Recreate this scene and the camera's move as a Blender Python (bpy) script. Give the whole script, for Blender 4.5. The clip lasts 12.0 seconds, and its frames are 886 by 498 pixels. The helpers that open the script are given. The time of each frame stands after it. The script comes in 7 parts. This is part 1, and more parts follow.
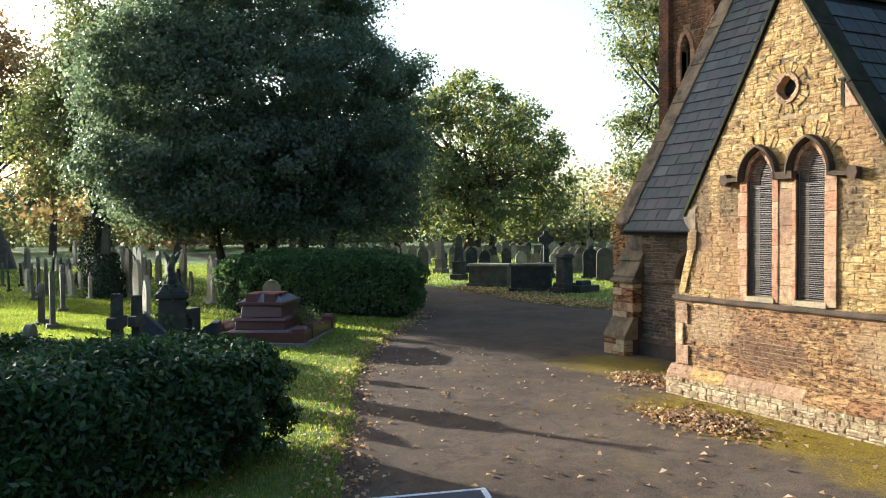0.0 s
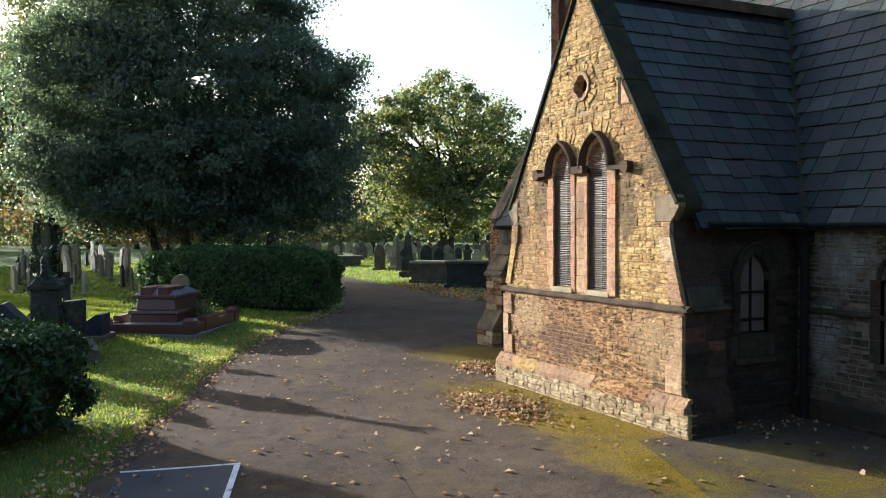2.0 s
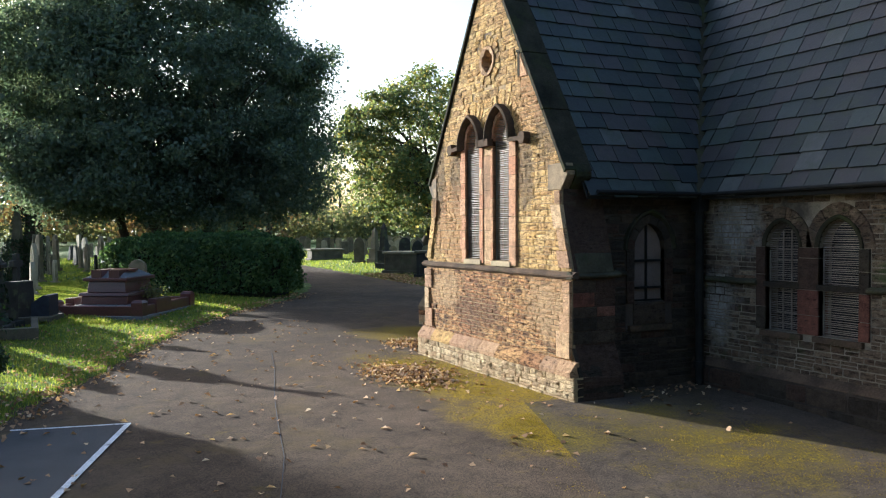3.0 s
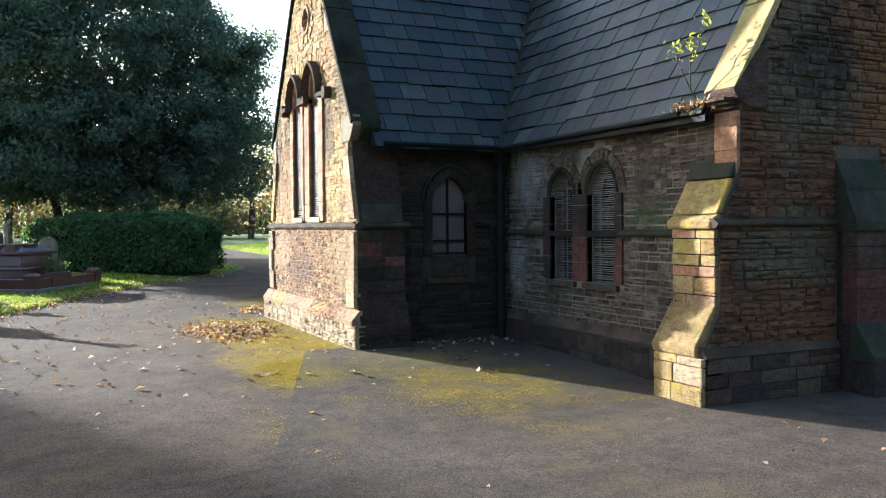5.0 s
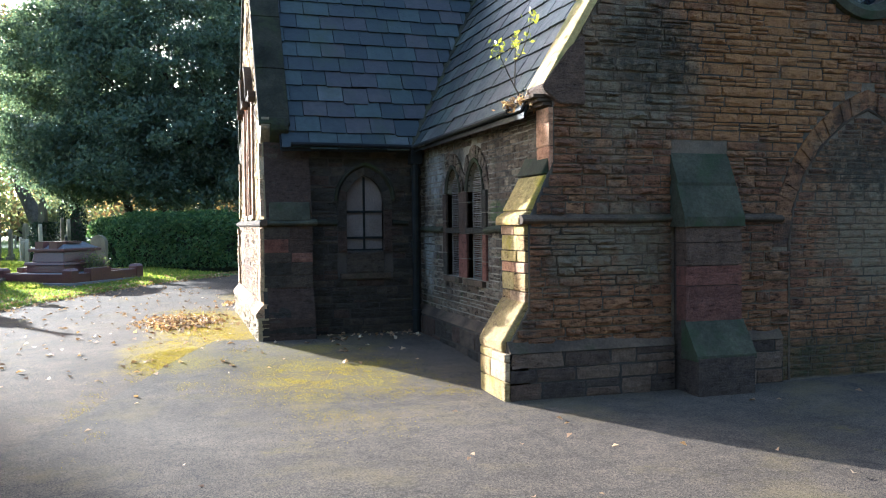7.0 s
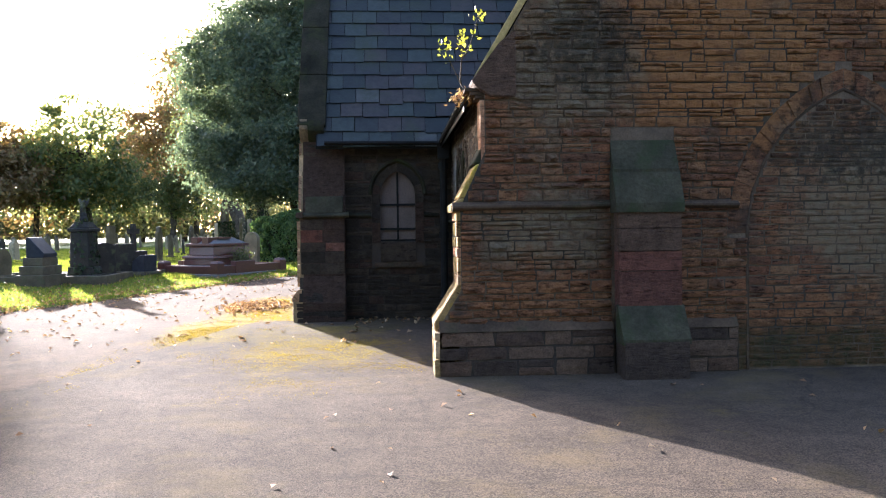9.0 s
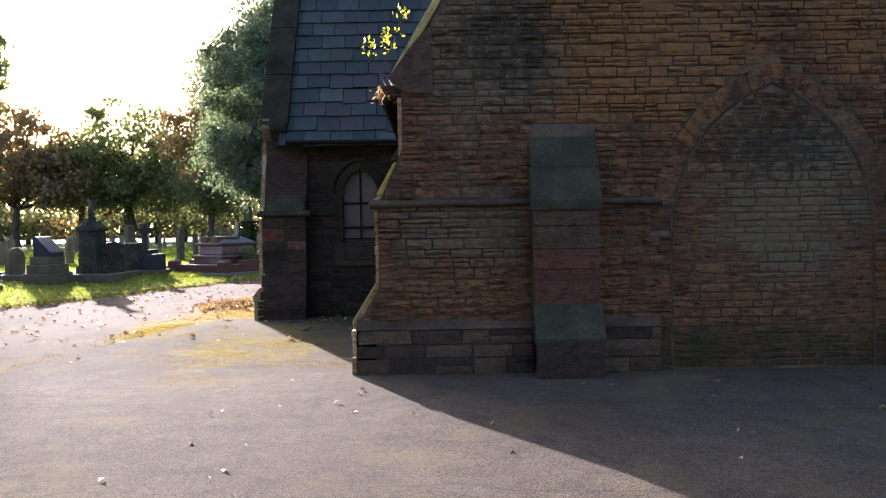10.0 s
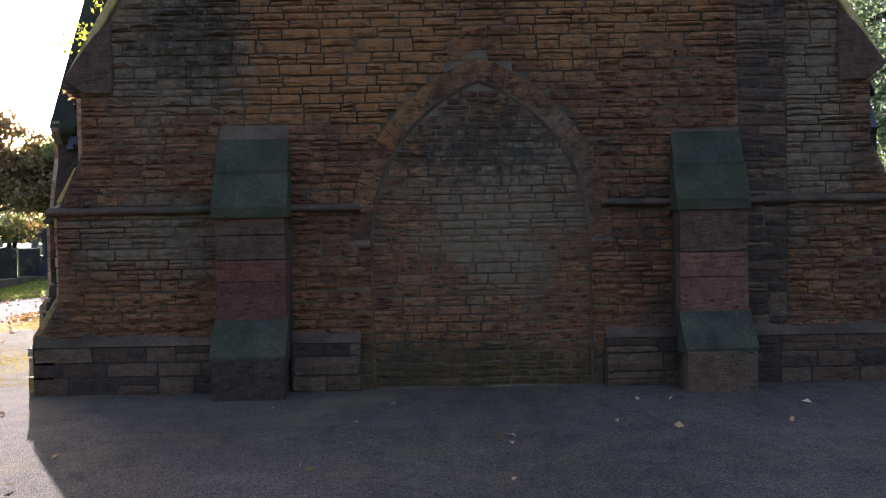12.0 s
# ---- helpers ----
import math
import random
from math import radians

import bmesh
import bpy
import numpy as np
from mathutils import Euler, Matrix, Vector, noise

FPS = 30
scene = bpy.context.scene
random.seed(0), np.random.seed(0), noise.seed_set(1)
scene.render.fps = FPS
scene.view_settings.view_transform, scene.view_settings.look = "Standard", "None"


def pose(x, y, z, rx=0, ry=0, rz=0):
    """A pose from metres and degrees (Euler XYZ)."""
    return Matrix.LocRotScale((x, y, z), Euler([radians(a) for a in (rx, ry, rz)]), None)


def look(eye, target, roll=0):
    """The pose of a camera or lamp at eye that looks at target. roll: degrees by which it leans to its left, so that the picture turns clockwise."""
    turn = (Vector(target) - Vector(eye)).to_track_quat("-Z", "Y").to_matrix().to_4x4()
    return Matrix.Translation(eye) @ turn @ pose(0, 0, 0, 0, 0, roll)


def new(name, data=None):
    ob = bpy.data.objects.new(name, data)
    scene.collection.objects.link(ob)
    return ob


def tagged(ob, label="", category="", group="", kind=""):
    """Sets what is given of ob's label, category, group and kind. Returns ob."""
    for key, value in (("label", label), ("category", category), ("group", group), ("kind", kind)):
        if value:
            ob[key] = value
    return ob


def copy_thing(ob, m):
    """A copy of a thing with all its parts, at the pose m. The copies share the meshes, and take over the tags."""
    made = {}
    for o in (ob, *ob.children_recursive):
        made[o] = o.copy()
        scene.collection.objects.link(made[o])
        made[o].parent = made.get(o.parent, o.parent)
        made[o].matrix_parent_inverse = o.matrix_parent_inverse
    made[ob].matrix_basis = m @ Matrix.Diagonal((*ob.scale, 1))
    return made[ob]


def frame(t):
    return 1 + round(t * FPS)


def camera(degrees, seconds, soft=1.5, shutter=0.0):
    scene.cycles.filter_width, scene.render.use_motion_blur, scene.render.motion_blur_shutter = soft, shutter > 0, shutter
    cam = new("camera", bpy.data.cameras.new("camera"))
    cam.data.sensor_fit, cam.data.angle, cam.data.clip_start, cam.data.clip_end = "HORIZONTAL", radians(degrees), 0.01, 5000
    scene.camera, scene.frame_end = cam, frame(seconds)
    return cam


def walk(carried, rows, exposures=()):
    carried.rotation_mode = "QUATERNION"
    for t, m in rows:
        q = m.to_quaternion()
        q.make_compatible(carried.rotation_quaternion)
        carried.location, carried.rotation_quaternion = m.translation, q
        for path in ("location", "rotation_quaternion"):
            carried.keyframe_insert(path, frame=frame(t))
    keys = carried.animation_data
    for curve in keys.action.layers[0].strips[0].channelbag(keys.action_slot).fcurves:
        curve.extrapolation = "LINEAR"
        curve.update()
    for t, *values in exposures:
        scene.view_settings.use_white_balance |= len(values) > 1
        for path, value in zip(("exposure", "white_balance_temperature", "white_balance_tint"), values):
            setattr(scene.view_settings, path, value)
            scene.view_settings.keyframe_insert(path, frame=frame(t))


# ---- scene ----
cam = camera(55.0, 12.0, 1.1)
METRES, EYE, TILT, LEAN, TURN = 16.8, 2.8, -1.5, 0.35, -26.5
ROWS = [
    (0.0, 0.0, 0.0, 0.0, 0.0, 0.0, -0.0),
    (0.5, 0.0411, -0.0085, 0.005, 0.14, -0.01, -0.03),
    (1.0, 0.0831, -0.0169, 0.0086, 0.26, 0.01, -0.05),
    (1.5, 0.1254, -0.0248, 0.004, 0.36, 0.02, -0.08),
    (2.0, 0.1676, -0.0321, -0.0075, 0.45, 0.02, -0.08),
    (2.5, 0.2088, -0.0396, -0.0199, 0.56, 0.01, -0.06),
    (4.5, 0.3692, -0.0483, -0.0603, 0.91, -0.03, -0.02),
    (5.0, 0.4111, -0.0484, -0.068, 1.02, -0.04, -0.01),
    (5.5, 0.4528, -0.0486, -0.0726, 2.41, -0.07, 0.0),
    (6.0, 0.4934, -0.0495, -0.0715, 4.91, -0.13, -0.0),
    (6.5, 0.5337, -0.0508, -0.0698, 6.44, -0.18, -0.01),
    (7.0, 0.5789, -0.051, -0.0689, 9.13, -0.19, -0.05),
    (7.2, 0.5984, -0.0502, -0.0697, 9.97, -0.06, -0.06),
    (8.8, 0.7220, -0.044, -0.0764, 20.55, -0.18, -0.1),
    (9.0, 0.7341, -0.0432, -0.0772, 23.03, -0.18, -0.11),
    (9.5, 0.7688, -0.0296, -0.0778, 25.57, -0.2, -0.1),
    (10.0, 0.8016, -0.011, -0.078, 26.22, -0.22, -0.07),
    (10.5, 0.8363, 0.0135, -0.0758, 26.51, -0.25, -0.04),
    (11.0, 0.8718, 0.0401, -0.0737, 26.61, -0.28, -0.02),
    (11.5, 0.9066, 0.068, -0.0721, 26.69, -0.28, 0.03),
    (12.0, 0.941, 0.0958, -0.073, 26.55, -0.13, 0.09),
]
# the camera's own exposure drifts as it turns into the sun
EXPOSURES = [(0.0, 1.75, 5550, 9), (2.5, 1.45, 5400, 10), (4.5, 1.85, 5150, 8), (7.0, 2.65, 5050, 9), (9.0, 2.65, 5600, 21), (10.0, 2.3, 5650, 24), (12.0, 2.4, 5600, 25)]
walk(cam, [(t, pose(0, 0, EYE, TILT, LEAN, TURN) @ pose(METRES * x, METRES * y, METRES * z, 90 + pitch, roll, yaw)) for t, x, y, z, yaw, pitch, roll in ROWS], EXPOSURES)

# ---- world and sun: low autumn sun, behind the graves ----
SUN_ELEV, SUN_AZ = 12.9, 25.6  # degrees above the horizon; degrees from +y towards -x
world = bpy.data.worlds.new("world")
scene.world = world
world.use_nodes = True
wn = world.node_tree.nodes
sky = wn.new("ShaderNodeTexSky")
sky.sky_type = "NISHITA"
sky.sun_disc = False
sky.sun_elevation = radians(SUN_ELEV)
sky.sun_rotation = radians(-SUN_AZ)
sky.dust_density = 3.0
sky.ozone_density = 0.6
sky.air_density = 1.0
world.node_tree.links.new(sky.outputs[0], wn["Background"].inputs[0])
wn["Background"].inputs[1].default_value = 0.125
sun_data = bpy.data.lights.new("sun", "SUN")
sun_data.energy = 5.0
sun_data.angle = radians(0.6)
sun_data.color = (1.0, 0.90, 0.73)
sun = new("sun", sun_data)
ce = math.cos(radians(SUN_ELEV))
to_sun = Vector((-math.sin(radians(SUN_AZ)) * ce, math.cos(radians(SUN_AZ)) * ce, math.sin(radians(SUN_ELEV))))
sun.matrix_world = look(to_sun * 200, (0, 0, 0))

# ---- materials ----
rng = random.Random(7)
nrng = np.random.default_rng(7)


def nodes_of(name):
    m = bpy.data.materials.new(name)
    m.use_nodes = True
    return m, m.node_tree.nodes, m.node_tree.links, m.node_tree.nodes["Principled BSDF"]


def ramp_of(nt, fac, stops, links, mode="LINEAR"):
    r = nt.new("ShaderNodeValToRGB")
    r.color_ramp.interpolation = mode
    el = r.color_ramp.elements
    while len(el) < len(stops):
        el.new(0.5)
    for e, (p, c) in zip(el, stops):
        e.position = p
        e.color = (*c, 1) if len(c) == 3 else c
    links.new(fac, r.inputs[0])
    return r.outputs[0]


def noise_of(nt, links, vec, scale, detail=4, rough=0.55):
    n = nt.new("ShaderNodeTexNoise")
    n.inputs["Scale"].default_value = scale
    n.inputs["Detail"].default_value = detail
    n.inputs["Roughness"].default_value = rough
    links.new(vec, n.inputs["Vector"])
    return n.outputs["Fac"]


def mix_of(nt, links, fac, a, b, mode="MIX"):
    x = nt.new("ShaderNodeMix")
    x.data_type = "RGBA"
    x.blend_type = mode
    if isinstance(fac, float):
        x.inputs[0].default_value = fac
    else:
        links.new(fac, x.inputs[0])
    for sock, v in ((x.inputs[6], a), (x.inputs[7], b)):
        if isinstance(v, tuple):
            sock.default_value = (*v, 1)
        else:
            links.new(v, sock)
    return x.outputs[2]


def world_pos(nt):
    return nt.new("ShaderNodeNewGeometry").outputs["Position"]


def surface(name, c1, c2, scale=3.0, fine=40.0, rough=0.85, bump=0.4, stain=None, stain_scale=0.8, stain_at=(0.55, 0.7), metal=0.0, spec=0.3, dist=0.01):
    """Two-tone surface with grain, an optional stain and fine relief, in world metres."""
    m, nt, lk, bs = nodes_of(name)
    p = world_pos(nt)
    a = noise_of(nt, lk, p, scale, 6)
    col = ramp_of(nt, a, [(0.3, c1), (0.7, c2)], lk)
    f = noise_of(nt, lk, p, fine, 5, 0.7)
    g = ramp_of(nt, f, [(0.25, (0.62, 0.62, 0.62)), (0.75, (1.25, 1.25, 1.25))], lk)
    col = mix_of(nt, lk, 1.0, col, g, "MULTIPLY")
    if stain:
        s = noise_of(nt, lk, p, stain_scale, 7, 0.65)
        k = ramp_of(nt, s, [(stain_at[0], (0, 0, 0)), (stain_at[1], (1, 1, 1))], lk)
        col = mix_of(nt, lk, k, col, stain)
    lk.new(col, bs.inputs["Base Color"])
    bs.inputs["Roughness"].default_value = rough
    bs.inputs["Metallic"].default_value = metal
    bs.inputs["Specular IOR Level"].default_value = spec
    b = nt.new("ShaderNodeBump")
    b.inputs["Strength"].default_value = bump
    b.inputs["Distance"].default_value = dist
    lk.new(f, b.inputs["Height"])
    lk.new(b.outputs[0], bs.inputs["Normal"])
    return m


def spot_mask(nt, lk, pos, spots, lo=0.3, hi=1.1):
    """The largest of several soft ellipsoids ((x, y, z), (rx, ry, rz))."""
    best = None
    for at, size in spots:
        mp = nt.new("ShaderNodeMapping")
        mp.vector_type = "TEXTURE"
        mp.inputs["Location"].default_value = at
        mp.inputs["Scale"].default_value = size
        lk.new(pos, mp.inputs[0])
        ln = nt.new("ShaderNodeVectorMath")
        ln.operation = "LENGTH"
        lk.new(mp.outputs[0], ln.inputs[0])
        k = nt.new("ShaderNodeMapRange")
        k.inputs[1].default_value, k.inputs[2].default_value, k.inputs[3].default_value, k.inputs[4].default_value = lo, hi, 1.0, 0.0
        lk.new(ln.outputs["Value"], k.inputs[0])
        if best is None:
            best = k.outputs[0]
        else:
            mx = nt.new("ShaderNodeMath")
            mx.operation = "MAXIMUM"
            lk.new(best, mx.inputs[0])
            lk.new(k.outputs[0], mx.inputs[1])
            best = mx.outputs[0]
    return best


def patch_of(nt, lk, pos, spots, scale, lo, hi, gain=0.4):
    """A ragged stain over the spots: soft ellipsoids broken up by noise, 0 to 1."""
    add = nt.new("ShaderNodeMath")
    add.operation = "MULTIPLY_ADD"
    lk.new(spot_mask(nt, lk, pos, spots), add.inputs[0])
    add.inputs[1].default_value = gain
    lk.new(noise_of(nt, lk, pos, scale, 8, 0.7), add.inputs[2])
    return ramp_of(nt, add.outputs[0], [(lo, (0, 0, 0)), (hi, (1, 1, 1))], lk)


def stone_material(name, palette, island=False, soot=(0.07, 0.052, 0.04), soot_at=(0.53, 0.69), moss=None, rough=0.9, patches=(), tint=None, pit=(0.31, 0.42)):
    """Hewn stones, each its own tone out of the palette, pitted, with soot and stains.

    patches: (colour, spots, noise scale, lo, hi); tint: a second hue that washes over whole stretches of wall."""
    m, nt, lk, bs = nodes_of(name)
    p = world_pos(nt)
    r = nt.new("ShaderNodeNewGeometry").outputs["Random Per Island"] if island else nt.new("ShaderNodeObjectInfo").outputs["Random"]
    n = len(palette)
    col = ramp_of(nt, r, [(i / n, c) for i, c in enumerate(palette)], lk, "CONSTANT")
    if tint:
        w = noise_of(nt, lk, p, 0.75, 5, 0.6)
        col = mix_of(nt, lk, ramp_of(nt, w, [(0.42, (0, 0, 0)), (0.62, (0.7, 0.7, 0.7))], lk), col, tint)
    g = noise_of(nt, lk, p, 11.0, 7, 0.7)
    col = mix_of(nt, lk, 1.0, col, ramp_of(nt, g, [(0.25, (0.5, 0.47, 0.43)), (0.5, (0.98, 0.98, 0.98)), (0.75, (1.4, 1.38, 1.33))], lk), "MULTIPLY")
    f = noise_of(nt, lk, p, 75.0, 4, 0.7)
    col = mix_of(nt, lk, 1.0, col, ramp_of(nt, f, [(0.3, (0.68, 0.66, 0.64)), (0.7, (1.25, 1.25, 1.25))], lk), "MULTIPLY")
    # bedding planes worn open into dark pits
    mp = nt.new("ShaderNodeMapping")
    mp.inputs["Scale"].default_value = (8.0, 8.0, 30.0)
    lk.new(p, mp.inputs[0])
    bed = noise_of(nt, lk, mp.outputs[0], 1.0, 7, 0.72)
    col = mix_of(nt, lk, 1.0, col, ramp_of(nt, bed, [(pit[0], (0.2, 0.17, 0.14)), (pit[1], (1, 1, 1)), (0.72, (1.22, 1.2, 1.15))], lk), "MULTIPLY")
    s = noise_of(nt, lk, p, 1.3, 8, 0.7)
    col = mix_of(nt, lk, ramp_of(nt, s, [(soot_at[0], (0, 0, 0)), (soot_at[1], (0.75, 0.75, 0.75))], lk), col, soot)
    for hue, spots, scale, lo, hi in patches:
        k = mix_of(nt, lk, 1.0, patch_of(nt, lk, p, spots, scale, lo, hi), ramp_of(nt, g, [(0.3, (0.3, 0.3, 0.3)), (0.6, (0.85, 0.85, 0.85))], lk), "MULTIPLY")
        col = mix_of(nt, lk, k, col, hue)
    if moss:
        q = noise_of(nt, lk, p, 2.6, 8, 0.75)
        col = mix_of(nt, lk, ramp_of(nt, q, [(0.54, (0, 0, 0)), (0.66, (0.85, 0.85, 0.85))], lk), col, moss)
    lk.new(col, bs.inputs["Base Color"])
    bs.inputs["Roughness"].default_value = rough
    bs.inputs["Specular IOR Level"].default_value = 0.2
    b = nt.new("ShaderNodeBump")
    b.inputs["Strength"].default_value = 1.0
    b.inputs["Distance"].default_value = 0.04
    h = nt.new("ShaderNodeMath")
    h.operation = "ADD"
    lk.new(noise_of(nt, lk, p, 26.0, 8, 0.78), h.inputs[0])
    lk.new(bed, h.inputs[1])
    lk.new(h.outputs[0], b.inputs["Height"])
    lk.new(b.outputs[0], bs.inputs["Normal"])
    return m


BUFF = [(0.572, 0.383, 0.144), (0.500, 0.325, 0.116), (0.614, 0.427, 0.176), (0.437, 0.276, 0.099), (0.552, 0.373, 0.144), (0.478, 0.325, 0.130), (0.344, 0.218, 0.088), (0.593, 0.417, 0.183), (0.500, 0.310, 0.116)]
BROWN = [(0.407, 0.214, 0.086), (0.323, 0.164, 0.067), (0.481, 0.281, 0.114), (0.198, 0.107, 0.048), (0.376, 0.200, 0.079), (0.439, 0.245, 0.099), (0.522, 0.320, 0.137)]
PALE = [(0.456, 0.353, 0.208), (0.388, 0.288, 0.168), (0.495, 0.391, 0.240), (0.349, 0.251, 0.144)]
# rust-brown tones, lowered for the shade on the south gable
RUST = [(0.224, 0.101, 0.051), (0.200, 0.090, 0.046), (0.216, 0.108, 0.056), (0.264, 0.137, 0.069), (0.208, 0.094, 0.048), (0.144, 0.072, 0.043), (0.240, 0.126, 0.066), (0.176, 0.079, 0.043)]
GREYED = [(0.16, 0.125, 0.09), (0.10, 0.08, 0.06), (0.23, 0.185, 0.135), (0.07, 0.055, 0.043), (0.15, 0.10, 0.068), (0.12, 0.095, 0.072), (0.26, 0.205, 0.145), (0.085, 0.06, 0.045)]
RED = [(0.49, 0.25, 0.145), (0.52, 0.29, 0.17), (0.42, 0.215, 0.125), (0.53, 0.32, 0.19)]
QUOIN = [(0.48, 0.325, 0.185), (0.42, 0.27, 0.155), (0.38, 0.235, 0.14), (0.52, 0.375, 0.225), (0.33, 0.21, 0.125)]
DAMP = [(0.12, 0.075, 0.052), (0.09, 0.06, 0.045), (0.15, 0.10, 0.07), (0.07, 0.05, 0.04)]
# soot-black stone, mixed darker still for the shade on the wing's side
SOOT_AND_SHADE = [(0.055, 0.045, 0.034), (0.044, 0.035, 0.027), (0.072, 0.054, 0.04), (0.038, 0.032, 0.025), (0.066, 0.042, 0.031)]
DARKRED = [(0.17, 0.072, 0.052), (0.14, 0.062, 0.046), (0.20, 0.098, 0.07)]
# soot under the label stops and kneelers of the sunlit gable; ochre, pale and green stretches of the south wall
STAINS = {
    "buff": [((0.07, 0.05, 0.035), [((9.4, 7.28, 2.95), (0.8, 0.26, 0.62)), ((9.4, 9.32, 2.95), (0.8, 0.3, 0.62)), ((9.4, 9.95, 2.95), (0.8, 0.3, 0.9)), ((9.4, 6.75, 3.65), (0.8, 0.4, 0.6)), ((9.4, 8.34, 2.5), (0.8, 0.2, 0.9))], 5.0, 0.56, 0.72), ((0.34, 0.185, 0.085), [((9.4, 9.4, 2.3), (0.8, 0.9, 0.8)), ((9.4, 7.0, 4.2), (0.8, 0.6, 0.7))], 2.2, 0.60, 0.80)],
    "brown": [((0.44, 0.30, 0.16), [((9.4, 6.6, 1.2), (0.5, 0.8, 0.6)), ((9.4, 9.7, 1.3), (0.5, 0.8, 0.4))], 3.0, 0.60, 0.82), ((0.11, 0.06, 0.035), [((9.4, 8.6, 0.95), (0.5, 1.2, 0.4))], 3.2, 0.66, 0.84)],
    "rust": [((0.36, 0.17, 0.06), [((14.0, 2.0, 3.1), (1.5, 0.6, 1.2)), ((16.2, 2.0, 3.4), (1.2, 0.6, 0.8))], 2.2, 0.58, 0.84), ((0.21, 0.175, 0.115), [((12.4, 2.0, 3.0), (0.9, 0.6, 1.1)), ((12.2, 2.0, 1.4), (0.8, 0.6, 0.5)), ((15.3, 2.0, 1.6), (1.0, 0.6, 1.2)), ((18.2, 2.0, 2.4), (0.5, 0.6, 1.4))], 2.8, 0.60, 0.84), ((0.022, 0.02, 0.015), [((14.6, 2.0, 2.15), (0.6, 0.6, 0.3)), ((12.6, 2.0, 3.2), (1.1, 0.6, 0.9)), ((15.2, 2.0, 2.3), (1.2, 0.6, 0.9))], 9.0, 0.76, 0.90), ((0.035, 0.045, 0.02), [((15.0, 2.0, 0.15), (5.0, 0.6, 0.45))], 2.0, 0.66, 0.9)],
    "greyed": [((0.36, 0.36, 0.35), [((11.6, 6.0, 1.2), (0.5, 0.5, 0.8)), ((11.6, 5.7, 2.2), (0.5, 0.7, 0.6))], 3.0, 0.66, 0.95), ((0.06, 0.09, 0.03), [((11.6, 3.2, 1.72), (0.5, 0.7, 0.18))], 4.0, 0.56, 0.76)],
}
TINT = {"rust": (0.25, 0.12, 0.055), "buff": (0.40, 0.245, 0.11), "brown": (0.36, 0.175, 0.085), "greyed": (0.15, 0.105, 0.068)}
PIT = {"buff": (0.36, 0.48), "brown": (0.42, 0.54), "rust": (0.37, 0.49), "greyed": (0.38, 0.50)}  # how far the bedding is worn open
M = {}
for key, pal in (("buff", BUFF), ("brown", BROWN), ("pale", PALE), ("rust", RUST), ("greyed", GREYED), ("red", RED), ("quoin", QUOIN), ("darkred", DARKRED), ("sooty", SOOT_AND_SHADE), ("damp", DAMP)):
    at = (0.47, 0.62) if key in ("rust", "greyed") else (0.56, 0.72)
    M[key] = stone_material(key + "_stone", pal, soot_at=at, patches=STAINS.get(key, ()), tint=TINT.get(key), pit=PIT.get(key, (0.31, 0.42)))
    M[key + "_i"] = stone_material(key + "_stonework", pal, True, soot_at=at, patches=STAINS.get(key, ()), tint=TINT.get(key), pit=PIT.get(key, (0.31, 0.42)))
M["lichen"] = stone_material("lichened_stone", [(0.48, 0.345, 0.13), (0.52, 0.385, 0.16), (0.40, 0.275, 0.115)], moss=(0.56, 0.42, 0.04))
M["mortar"] = surface("mortar", (0.21, 0.15, 0.078), (0.34, 0.25, 0.135), 4, 60, 0.95, 0.8, (0.08, 0.06, 0.045), 1.2)
M["rust_mortar"] = surface("brown_pointing", (0.10, 0.072, 0.05), (0.19, 0.14, 0.095), 5, 60, 0.95, 0.8, (0.06, 0.05, 0.04), 1.1, (0.45, 0.6))
M["grey_mortar"] = surface("grey_pointing", (0.17, 0.145, 0.11), (0.28, 0.24, 0.185), 4, 60, 0.95, 0.8, (0.05, 0.042, 0.034), 1.4, (0.5, 0.64))
M["dark_mortar"] = surface("sooty_shade_mortar", (0.042, 0.034, 0.028), (0.078, 0.06, 0.047), 4, 60, 0.95, 0.8)
M["coping"] = surface("weathered_coping", (0.24, 0.19, 0.115), (0.36, 0.29, 0.17), 2.2, 35, 0.9, 0.6, (0.13, 0.12, 0.05), 1.7)
M["ochre"] = surface("ochre_lichened_coping", (0.36, 0.26, 0.10), (0.52, 0.38, 0.15), 2.5, 35, 0.9, 0.7, (0.20, 0.18, 0.06), 1.9, (0.5, 0.65))
M["band"] = surface("worn_brown_band", (0.15, 0.10, 0.06), (0.30, 0.205, 0.115), 3, 40, 0.9, 0.7, (0.07, 0.06, 0.04), 2.2, (0.48, 0.62))
M["hood"] = surface("sooty_sandstone", (0.05, 0.037, 0.028), (0.12, 0.082, 0.055), 3, 40, 0.95, 0.8, (0.035, 0.04, 0.02), 2.0, spec=0.08)
M["mossy"] = surface("algae_stained_stone", (0.032, 0.032, 0.022), (0.075, 0.068, 0.045), 3, 30, 0.95, 1.0, (0.035, 0.048, 0.022), 2.6, (0.5, 0.66), spec=0.1)
# black of the mossy coping; also colours shaded kneeler backs and arch reveals
M["moss_and_shade"] = surface("moss_and_shade_black", (0.018, 0.017, 0.012), (0.05, 0.045, 0.03), 3, 35, 0.95, 0.8, (0.04, 0.045, 0.018), 2.0, (0.5, 0.66), spec=0.1)
M["dressed"] = surface("dressed_grey_sandstone", (0.15, 0.11, 0.062), (0.26, 0.19, 0.11), 4, 45, 0.9, 0.7, (0.08, 0.062, 0.04), 2.2, (0.46, 0.62))
